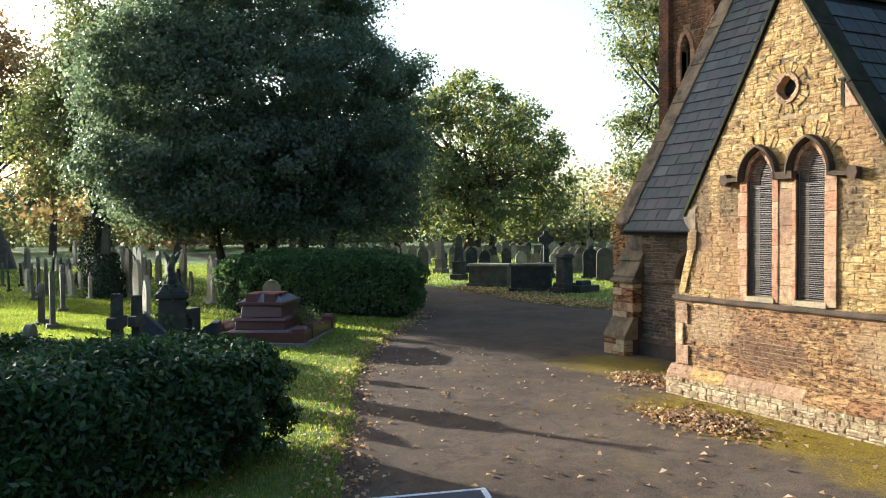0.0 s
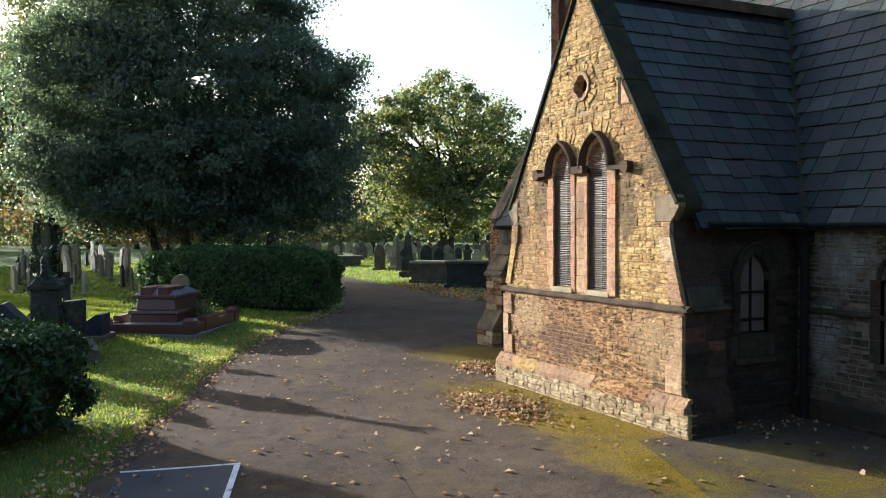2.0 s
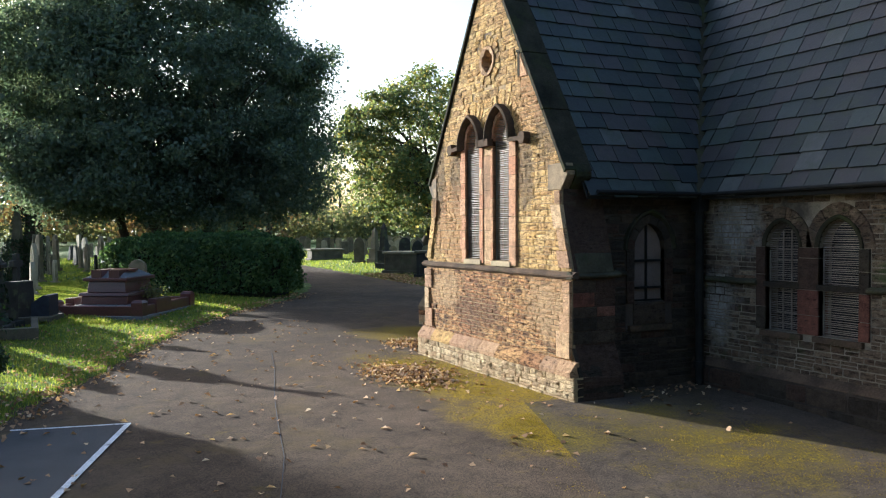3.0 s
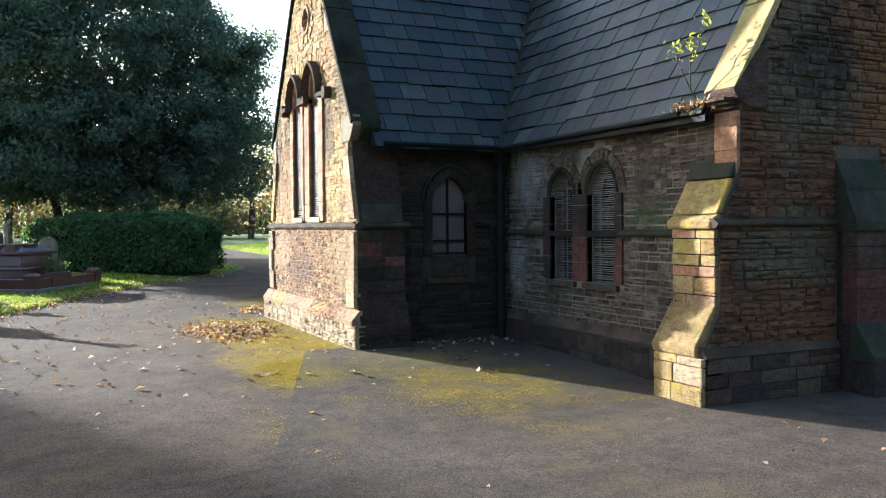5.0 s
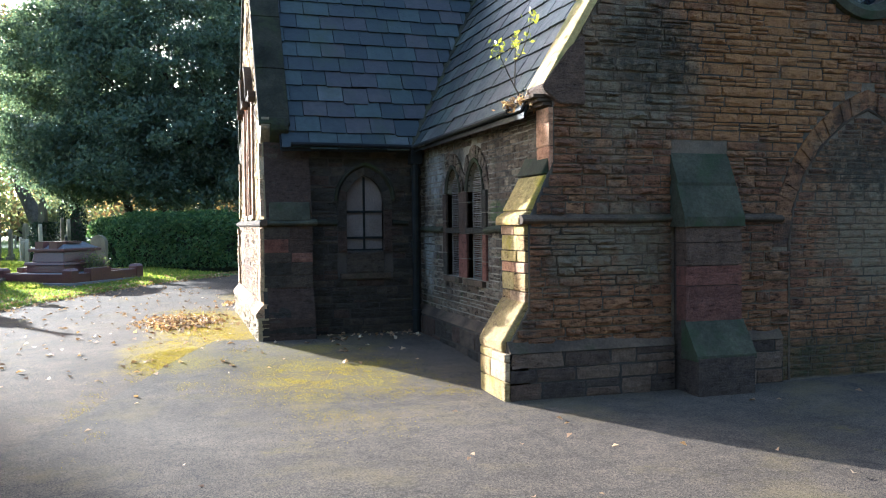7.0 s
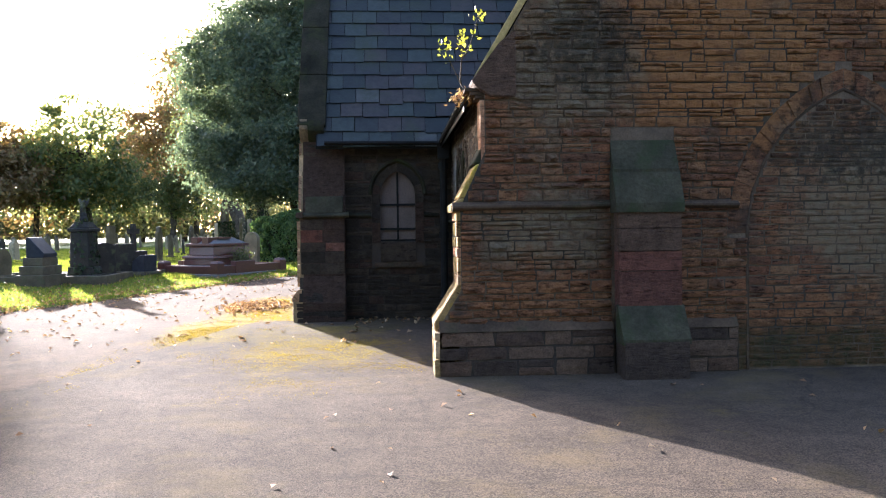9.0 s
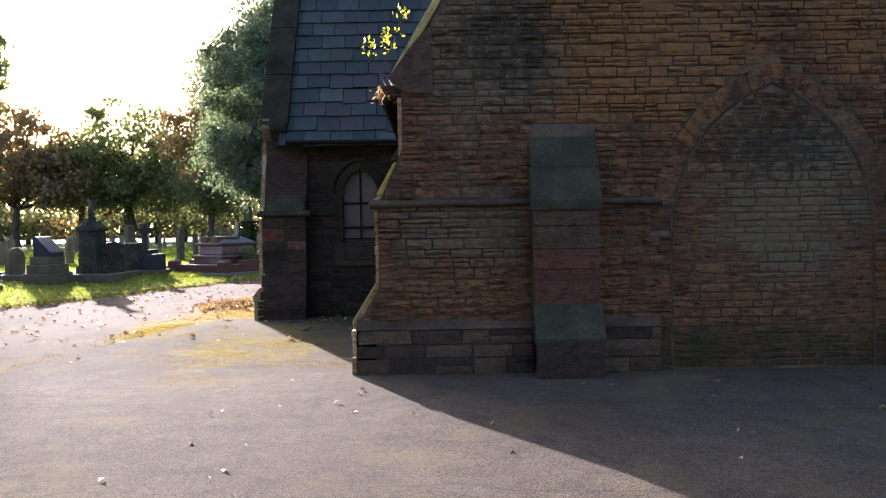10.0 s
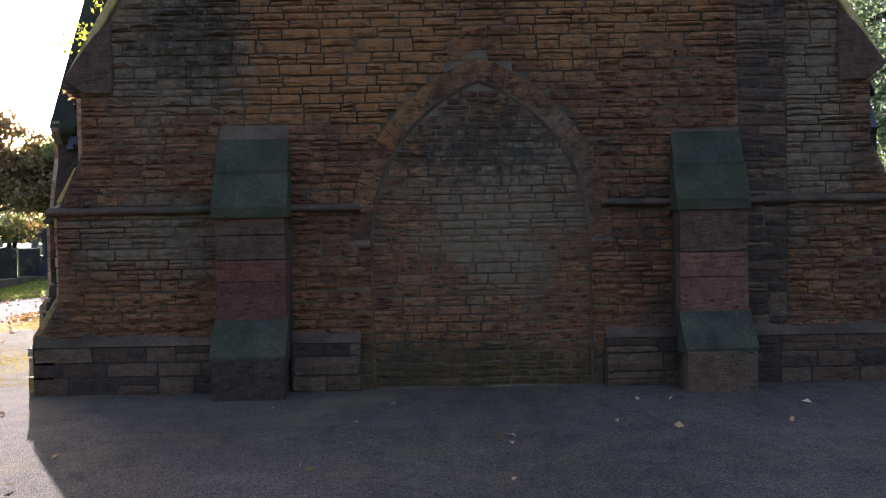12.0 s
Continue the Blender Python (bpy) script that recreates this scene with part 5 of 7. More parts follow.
def finish_slates():
    for parent, base, found, limit in SLATES:
        me = bpy.data.meshes.new("slate")
        me.from_pydata([(x, y, z) for x, y, z in SL_V], [], SL_F)
        me.update()
        me.materials.append(M["slate"])
        verts, faces = [], []
        for k, (c, d, v, dv, tw_, lift) in enumerate(found):
            mm = base @ Matrix.Translation((c + 0.005, v + dv, 0.014 + lift)) @ Matrix.Rotation(tw_, 4, "Z") @ Matrix.Diagonal((d - c - 0.010, SE_ * 1.06, 2.1, 1))
            if k < limit:
                ob = new("slate", me)
                ob.matrix_basis = mm
                ob.parent = parent
            else:
                n = len(verts)
                verts += [mm @ Vector(p) for p in SL_V]
                faces += [tuple(i + n for i in f) for f in SL_F]
        if verts:
            ob = mesh_ob("slate_field", verts, faces, M["slate_i"], parent, "upper courses of slates")
            ob["kind"] = "stuff"


ROOF_A0, ROOF_N0 = 2.76, 2.74  # heights of the slate planes at their eaves


def a_plane(y):
    return ROOF_A0 + (abs(AY - 6.27) - abs(y - AY)) * ASL


def n_plane(x):
    return ROOF_N0 + (NH + 0.01 - abs(x - NX)) * NSL


lenA, lenN = math.hypot(1, ASL), math.hypot(1, NSL)
A_RIDGE = a_plane(AY)
N_RIDGE = n_plane(NX)
x_valley_top = NX - NH - 0.01 + (A_RIDGE - ROOF_N0) / NSL
x_valley_foot = NX - NH - 0.01 + (ROOF_A0 - ROOF_N0) / NSL
roofs = new("roof")
roofs.parent = chapel
roofs["label"] = "steep roofs of blue-grey slate with mossy courses"
bm = bmesh.new()
for sgn in (-1, 1):
    ye = AY + sgn * 2.10
    ze = a_plane(ye)
    xe = NX - NH - 0.01 + (ze - ROOF_N0) / NSL
    top = [(9.62, ye, ze), (xe, ye, ze), (x_valley_top, AY, A_RIDGE), (9.62, AY, A_RIDGE)]
    a = [bm.verts.new(p) for p in top]
    b = [bm.verts.new((x, y, z - 0.05)) for x, y, z in top]
    bm.faces.new(a)
    bm.faces.new(b[::-1])
    for i in range(4):
        bm.faces.new((a[i], b[i], b[(i + 1) % 4], a[(i + 1) % 4]))
for sgn in (-1, 1):
    xe = NX + sgn * (NH + 0.06)
    top = [(xe, 2.3, n_plane(xe)), (xe, 14.5, n_plane(xe)), (NX, 14.5, N_RIDGE), (NX, 2.3, N_RIDGE)]
    a = [bm.verts.new(p) for p in top]
    b = [bm.verts.new((x, y, z - 0.05)) for x, y, z in top]
    bm.faces.new(a)
    bm.faces.new(b[::-1])
    for i in range(4):
        bm.faces.new((a[i], b[i], b[(i + 1) % 4], a[(i + 1) % 4]))
# deck coloured black to stand for the shade between slates
part("roof_deck", bm, M["iron"], roofs, "deck under the slates, coloured black for shade in the joints")
bm = bmesh.new()
box(bm, 9.5, x_valley_top, AY - 0.11, AY + 0.11, A_RIDGE - 0.06, A_RIDGE + 0.1)
part("ridge", bm, M["hood"], roofs, "stone ridge")
bm = bmesh.new()
box(bm, NX - 0.12, NX + 0.12, 2.2, 14.6, N_RIDGE - 0.06, N_RIDGE + 0.1)
part("ridge", bm, M["hood"], roofs, "stone ridge")
# wing, south slope; along = +x
upA = Vector((0, 1 / lenA, ASL / lenA))
slates(roofs, (0, AY - 2.12, a_plane(AY - 2.12)), Vector((1, 0, 0)), upA, upA.cross(Vector((1, 0, 0))) * -1, int(2.12 * lenA / SE_), lambda v0, v1: (9.64, NX - NH - 0.01 + (a_plane(AY - 2.12 + v0 / lenA) - ROOF_N0) / NSL + 0.03), 200, 5)
upA2 = Vector((0, -1 / lenA, ASL / lenA))
slates(roofs, (x_valley_top, AY + 2.12, a_plane(AY + 2.12)), Vector((-1, 0, 0)), upA2, Vector((-1, 0, 0)).cross(upA2), int(2.12 * lenA / SE_), lambda v0, v1: (x_valley_top - (NX - NH - 0.01 + (a_plane(AY + 2.12 - v0 / lenA) - ROOF_N0) / NSL), x_valley_top - 9.64), 0, 6)
# nave, west slope; along = -y so that it reads left to right
upN = Vector((1 / lenN, 0, NSL / lenN))
rowsN = int((NH + 0.03) * lenN / SE_)


def nave_near(v0, v1):
    z = n_plane(NX - NH - 0.06 + v0 / lenN)
    y = AY - max(0.0, (A_RIDGE - z) / ASL)
    return (14.4 - min(y, AY) - 0.0, 14.4 - 2.32)


def nave_far(v0, v1):
    z = n_plane(NX - NH - 0.06 + v0 / lenN)
    y = AY + max(0.0, (A_RIDGE - z) / ASL)
    return (0.0, 14.4 - y)


o = (NX - NH - 0.06, 14.4, n_plane(NX - NH - 0.06))
slates(roofs, o, Vector((0, -1, 0)), upN, Vector((0, -1, 0)).cross(upN), rowsN, nave_near, 300, 7)
slates(roofs, o, Vector((0, -1, 0)), upN, Vector((0, -1, 0)).cross(upN), rowsN, nave_far, 60, 8)
# lead valley
bm = bmesh.new()
for sgn in (-1,):
    p0 = Vector((NX - NH - 0.01 + (a_plane(AY - 2.12) - ROOF_N0) / NSL, AY - 2.12, a_plane(AY - 2.12) + 0.05))
    p1 = Vector((x_valley_top, AY, A_RIDGE + 0.05))
    d1, d2 = Vector((0.11, -0.02, 0.11 * NSL * 0.9)), Vector((-0.02, 0.09, 0.09 * ASL * 0.9))
    quad = [p0 + Vector((0.09, -0.09, 0.03)), p1 + Vector((0.09, -0.09, 0.03)), p1 + Vector((-0.09, 0.09, 0.03)), p0 + Vector((-0.09, 0.09, 0.03))]
    bm.faces.new([bm.verts.new(q) for q in quad])
    bm.faces.new([bm.verts.new(q - Vector((0, 0, 0.03))) for q in reversed(quad)])
part("valley_gutter", bm, M["moss_and_shade"], roofs, "dark strip along the valley between the two roofs")


# --- gutters and downpipe ---
def tube(bm, p0, p1, r, n=8):
    p0, p1 = Vector(p0), Vector(p1)
    q = (p1 - p0).to_track_quat("Z", "Y")
    ra = [bm.verts.new(p0 + q @ Vector((r * math.cos(6.2832 * i / n), r * math.sin(6.2832 * i / n), 0))) for i in range(n)]
    rb = [bm.verts.new(p1 + q @ Vector((r * math.cos(6.2832 * i / n), r * math.sin(6.2832 * i / n), 0))) for i in range(n)]
    for i in range(n):
        bm.faces.new((ra[i], ra[(i + 1) % n], rb[(i + 1) % n], rb[i]))
    bm.faces.new(ra[::-1])
    bm.faces.new(rb)


def gutter(pts):
    bm = bmesh.new()
    for a, b in zip(pts, pts[1:]):
        tube(bm, a, b, 0.03, 8)
    return part("gutter", bm, M["iron"], chapel, "black cast-iron eaves gutter")


gutter([(9.75, AY - 2.15, 2.69), (11.46, AY - 2.15, 2.68)])
gutter([(11.405, 2.62, 2.70), (11.405, 6.1, 2.67)])
gutter([(11.38, 10.4, 2.66), (11.38, 14.3, 2.68)])
bm = bmesh.new()
tube(bm, (11.46, 6.22, -0.05), (11.46, 6.22, 2.6), 0.055, 10)
for z in (0.35, 1.3, 2.3):
    tube(bm, (11.46, 6.22, z), (11.46, 6.22, z + 0.09), 0.075, 10)
box(bm, 11.38, 11.54, 6.14, 6.30, 2.45, 2.66)
part("downpipe", bm, M["iron"], chapel, "black cast-iron downpipe with a hopper head")

# ---- trees, hedges ----
def leaf_cloud(name, centres, normals, size, material, parent, spread=1.0, aspect=0.55, fold=0.12, label="", up=0.0):
    """Many small bent leaves at the given places."""
    n = len(centres)
    d = nrng.normal(size=(n, 3))
    if normals is not None:
        d = d * spread + normals
    d[:, 2] += up
    d /= np.linalg.norm(d, axis=1)[:, None] + 1e-9
    r = nrng.normal(size=(n, 3))
    a = np.cross(d, r)
    a /= np.linalg.norm(a, axis=1)[:, None] + 1e-9
    b = np.cross(d, a)
    s = (size * nrng.uniform(0.65, 1.3, n))[:, None]
    a, b, k = a * s, b * s * aspect, d * s * fold
    v = np.stack((centres - a * 0.5, centres + b * 0.5 + k, centres + a * 0.5, centres - b * 0.5 + k), 1).reshape(-1, 3)
    me = bpy.data.meshes.new(name)
    me.vertices.add(4 * n)
    me.vertices.foreach_set("co", v.ravel())
    me.loops.add(4 * n)
    me.loops.foreach_set("vertex_index", np.arange(4 * n, dtype=np.int32))
    me.polygons.add(n)
    me.polygons.foreach_set("loop_start", np.arange(0, 4 * n, 4, dtype=np.int32))
    me.update(calc_edges=True)
    me.validate()
    me.materials.append(material)
    ob = new(name, me)
    if parent:
        ob.parent = parent
    if label:
        ob["label"] = label
    return ob


def limb(bm, pts, radii, n=8):
    """A tapered tube through the points."""
    prev = None
    for i, (p, r) in enumerate(zip(pts, radii)):
        p = Vector(p)
        q = Vector(pts[min(i + 1, len(pts) - 1)]) - Vector(pts[max(i - 1, 0)])
        rot = q.to_track_quat("Z", "Y")
        ring = [bm.verts.new(p + rot @ Vector((r * math.cos(6.2832 * k / n), r * math.sin(6.2832 * k / n), 0)) * (1 + 0.12 * math.sin(k * 2.3 + i))) for k in range(n)]
        if prev:
            for k in range(n):
                bm.faces.new((prev[k], prev[(k + 1) % n], ring[(k + 1) % n], ring[k]))
        prev = ring
    bm.faces.new(prev)


def bend(p, q, g, wob=0.12, n=5):
    p, q = Vector(p), Vector(q)
    ln = (q - p).length
    out = []
    for i in range(n + 1):
        t = i / n
        k = math.sin(math.pi * t) * wob * ln
        out.append(p.lerp(q, t) + Vector((g.uniform(-1, 1) * k * 0.5, g.uniform(-1, 1) * k * 0.5, k * 0.25)))
    return out


def tree(label, x, y, stems, lobes, n_leaf, size, leaf, seed, n_clump=260, clump_r=0.55, trunk_r=0.35, inner=0.25, twigs=30):
    """stems: list of (base offset, top, radius); lobes: list of (centre, radii) that make the crown."""
    z0 = gz(x, y)
    t = thing("tree", label, "tree", pose(x, y, z0))
    g = random.Random(seed)
    gen = np.random.default_rng(seed)
    bm = bmesh.new()
    tops = []
    for (ox, oy), (tx, ty, tz), r in stems:
        pts = bend((ox, oy, -0.15), (tx, ty, tz), g, 0.07, 6)
        limb(bm, pts, [r * (1.35 if i == 0 else 1 - 0.09 * i) for i in range(7)], 10)
        tops.append((pts, r))
    part("trunk", bm, M["bark"], t, smooth=True)
    vol = np.array([l[1][0] * l[1][1] * l[1][2] for l in lobes]) ** 0.75
    pick = gen.choice(len(lobes), n_clump, p=vol / vol.sum())
    d = gen.normal(size=(n_clump, 3))
    d /= np.linalg.norm(d, axis=1)[:, None]
    rr = np.where(gen.random(n_clump) < inner, gen.uniform(0.3, 0.8, n_clump), gen.uniform(0.8, 1.04, n_clump))
    cen = np.array([l[0] for l in lobes])[pick] + d * rr[:, None] * np.array([l[1] for l in lobes])[pick]
    out = d
    bm = bmesh.new()
    order = gen.permutation(n_clump)[:twigs]
    for i in order:
        pts, r = tops[i % len(tops)]
        s = pts[g.randrange(3, 7)]
        limb(bm, bend(s, cen[i] * 0.97 + np.array(s) * 0.03, g, 0.1, 4), [r * 0.33, r * 0.25, r * 0.17, r * 0.1, r * 0.04], 5)
    part("branch_work", bm, M["bark"], t, smooth=True)["kind"] = "stuff"
    per = gen.integers(0, n_clump, n_leaf)
    off = gen.normal(size=(n_leaf, 3)) * clump_r * np.array([1.0, 1.0, 0.62]) * gen.uniform(0.5, 1.25, n_clump)[per][:, None]
    c = cen[per] + off
    c[:, 2] = np.maximum(c[:, 2], 0.5)
    crown = leaf_cloud("crown", c, out[per] * 0.5 + off / clump_r * 0.4, size, leaf, t, 0.8, 0.6, 0.15, up=0.35)
    crown["kind"] = "stuff"
    return t


# broad dark evergreen beside the drive
tree("broad dark evergreen tree with several leaning stems", 8.3, 31.0,
     [((0, 0), (0.3, 0.4, 7.5), 0.3), ((-1.3, 0.4), (-2.9, 0.5, 6.0), 0.2), ((0.9, -0.3), (2.2, 0.0, 6.5), 0.24), ((-0.4, 0.8), (-0.8, 1.6, 7.5), 0.22), ((1.9, 0.9), (4.0, 1.0, 5.5), 0.18)],
     [((-0.2, 0, 7.8), (4.8, 4.4, 4.4)), ((-3.6, 0.2, 6.4), (2.7, 3.2, 3.8)), ((3.3, 0.0, 6.6), (2.7, 3.2, 3.4)), ((0.2, -1.2, 4.4), (5.2, 3.4, 2.0)), ((3.0, 0, 3.9), (2.7, 2.8, 1.6)), ((-3.2, 0, 4.0), (2.7, 2.8, 1.6)), ((4.9, 0.2, 7.6), (1.3, 2.0, 1.4)), ((0.2, 0, 10.8), (3.4, 3.4, 2.4)), ((-3.6, 0, 9.0), (2.2, 2.4, 2.4)), ((1.0, -1.5, 3.0), (4.6, 2.2, 1.0)), ((-2.0, -1.0, 3.2), (3.4, 2.2, 0.8)), ((5.4, 0, 8.6), (1.2, 1.6, 0.9)), ((5.2, 0, 5.6), (1.4, 1.8, 1.2)), ((-5.6, 0, 7.6), (1.2, 1.8, 1.6)), ((2.8, 0, 11.2), (1.6, 1.8, 1.4)), ((-5.2, 0, 4.4), (1.4, 1.8, 1.1))],
     230000, 0.15, M["holly"], 3, 1150, 0.40, inner=0.3, twigs=60)
# lighter tree behind it, ivy on its trunk
tree("yellowing lime tree with an ivy-clad trunk", 3.2, 42.0,
     [((0, 0), (0.2, 0, 9.0), 0.42)],
     [((0.4, 0, 9.2), (2.3, 3.0, 3.6)), ((-1.9, -1, 6.3), (1.9, 2.2, 2.2)), ((1.9, 0, 7.0), (2.6, 2.8, 3.2)), ((0.2, 0, 12.0), (1.7, 2.0, 1.9)), ((-1.2, 0, 9.6), (1.3, 1.8, 1.4))],
     30000, 0.2, M["lime"], 5, 300, 0.6, inner=0.3, twigs=50)
# bushy tree across the drive
tree("round leafy maple turning yellow at the edges", 33.5, 62.5,
     [((0, 0), (0.4, 0, 7.0), 0.6), ((0.6, 0), (2.5, 0, 8.0), 0.35)],
     [((0.6, 0, 8.6), (7.0, 6.5, 5.0)), ((-5.0, -0.5, 7.4), (3.8, 4.0, 4.4)), ((-6.4, 0, 9.6), (2.0, 2.4, 1.8)), ((6.4, 0, 7.0), (3.8, 4.0, 4.4)), ((0.8, 0, 13.0), (3.0, 3.4, 2.2)), ((-2.8, 0, 12.2), (2.6, 2.6, 1.8)), ((4.8, 0, 11.4), (2.4, 2.6, 1.8)), ((0.5, -1, 4.2), (7.6, 5, 2.4))],
     36000, 0.34, M["beech"], 7, 460, 0.55, inner=0.35, twigs=90)
# tall tree behind the tower
tree("tall lime tree with sunlit yellow-green leaves", 31.9, 35.2,
     [((0, 0), (0.3, 0, 11.0), 0.5)],
     [((0, 0, 11), (3.6, 3.6, 6.0)), ((-2.0, 0, 6.6), (2.4, 2.4, 2.0)), ((0.5, 0, 16.5), (3.4, 3.4, 3.2)), ((-1.8, 0, 13.5), (2.4, 2.6, 2.6))],
     30000, 0.22, M["lime"], 9, 300, 0.55, inner=0.3, twigs=40)
# dark evergreen beyond the chapel's east side
tree("tall dark evergreen beyond the chapel", 29.5, 21.5,
     [((0, 0), (0.2, 0, 8.0), 0.4)],
     [((0, 0, 8.0), (4.2, 4.0, 5.0)), ((-2.4, 0, 5.0), (3.0, 3.0, 3.2)), ((2.4, 0.5, 5.4), (3.0, 3.0, 3.2)), ((0.4, 0, 11.6), (2.4, 2.4, 2.6))],
     30000, 0.2, M["holly"], 10, 320, 0.5, inner=0.35, twigs=30)
# unseen tree added on the west lawn to shade the hedge and the marked bay
tree("unseen broadleaf tree added on the west lawn for its shade", -18.2, 46.6,
     [((0, 0), (0.2, 0, 9.0), 0.4)],
     [((0, 0, 11.4), (3.3, 3.3, 4.4)), ((-1.4, 0, 9.4), (2.0, 2.6, 2.4)), ((1.0, 0.4, 12.6), (2.0, 2.4, 2.2))],
     22000, 0.3, M["beech"], 19, 260, 0.5, inner=0.35, twigs=30)
# autumn trees at the far edge
tree("bronze autumn tree with a leaning trunk", -0.8, 62.0,
     [((0, 0), (-2.6, 0, 9.0), 0.55)],
     [((-2.5, 0, 12.0), (5.2, 5.0, 4.6)), ((1.5, 0, 9.0), (3.4, 3.4, 2.6)), ((-5.5, 0, 8.5), (3.4, 3.4, 2.8))],
     22000, 0.32, M["autumn"], 11, 240, 0.75, inner=0.3, twigs=60)
tree("large leafy tree beyond the graves", -21.0, 85.0,
     [((0, 0), (0.2, 0, 9.5), 0.7)],
     [((0, 0, 9.6), (6.2, 6.0, 5.6)), ((4.4, 0, 7.8), (3.8, 4.2, 4.0)), ((-4.6, 0, 7.8), (4.4, 4.4, 4.2)), ((0.6, 0, 6.0), (6.2, 5.6, 2.6))],
     26000, 0.42, M["beech"], 13, 280, 1.0, inner=0.35, twigs=40)
tree("orange autumn tree beyond the graves", -31.0, 80.0,
     [((0, 0), (0.4, 0, 7.5), 0.45)],
     [((0, 0, 9.6), (5.6, 5.4, 5.0)), ((4.0, 0, 6.8), (3.6, 3.6, 3.0))],
     20000, 0.4, M["autumn"], 15, 240, 0.65, inner=0.3, twigs=50)
tree("slender green tree beyond the graves", -9.6, 74.0,
     [((0, 0), (0.2, 0, 6.0), 0.35)],
     [((0, 0, 6.6), (2.8, 2.6, 3.8)), ((1.8, 0, 4.6), (2.4, 2.2, 2.4))],
     12000, 0.28, M["lime"], 17, 140, 0.6, inner=0.3, twigs=30)


tree("dark hazy tree on the far edge of the cemetery", 3.0, 150.0,
     [((0, 0), (0.2, 0, 7.0), 0.5)],
     [((0, 0, 6.6), (5.4, 4.6, 4.6)), ((-4.6, 0, 4.8), (3.6, 3.4, 3.4)), ((5.2, 0, 4.4), (3.6, 3.4, 3.2)), ((0.5, 0, 3.2), (7.0, 4.0, 2.2))],
     16000, 0.5, M["holly"], 23, 200, 0.8, inner=0.35, twigs=20)


def woods(label, spots, leaf, size, per, seed):
    """Distant trees in one belt."""
    gen = np.random.default_rng(seed)
    t = thing("distant_trees", label, "trees", kind="stuff")
    cs, ns = [], []
    bm = bmesh.new()
    for x, y, h, r in spots:
        z0 = 0.15
        limb(bm, [(x, y, z0 - 0.3), (x + 0.2, y, z0 + h * 0.35), (x, y, z0 + h * 0.7)], [0.4, 0.3, 0.12], 6)
        k = 46
        d = gen.normal(size=(k, 3))
        d /= np.linalg.norm(d, axis=1)[:, None]
        cen = np.array((x, y, z0 + h * 0.52)) + d * gen.uniform(0.55, 1.0, k)[:, None] * np.array((r, r, h * 0.48))
        i = gen.integers(0, k, per)
        off = gen.normal(size=(per, 3)) * np.array((0.24, 0.24, 0.16)) * r
        c = cen[i] + off
        c[:, 2] = np.maximum(c[:, 2], z0 + 0.8)
        cs.append(c)
        ns.append(d[i])
    part("trunks", bm, M["bark"], t)
    cr = leaf_cloud("crowns", np.concatenate(cs), np.concatenate(ns) * 0.5, size, leaf, t, 0.8, 0.65, 0.15, up=0.3)
    cr["kind"] = "stuff"
    return t


g = random.Random(77)
far = []
for k in range(120):
    a = radians(-62 + 140 * (k % 60) / 59 + g.uniform(-1.5, 1.5))
    d = g.uniform(105, 150) if k < 60 else g.uniform(98, 106)
    far.append((8 + d * math.sin(a), 5 + d * math.cos(a), g.uniform(*((9, 15) if k < 60 else (4, 7))) * (0.75 if 28 < math.degrees(a) < 52 else 1), g.uniform(4, 6.5)))
woods("belt of distant trees round the cemetery, leaves paled for haze", far, M["haze_paled_leaves"], 0.6, 1150, 81)
far = [(8 + d * math.sin(radians(a)), d * math.cos(radians(a)), h, r) for a, d, h, r in ((36, 96, 10, 5), (40, 92, 9.5, 4.5), (43, 98, 9, 5), (-22, 92, 12, 5), (-3, 95, 11, 5), (4, 88, 10, 4), (12, 99, 11, 5), (-12, 99, 13, 6))]
woods("scattered russet autumn trees in the distance", far, M["autumn"], 0.6, 1100, 82)
# out-of-view belt, added to hold sky light off the shaded walls
woods("unseen trees added behind the drive to cut the sky light", [(-42 + 5.2 * k, -24 - 4 * (k % 3), 15 + 1.5 * (k % 4), 5.0) for k in range(20)], M["holly"], 0.9, 900, 83)


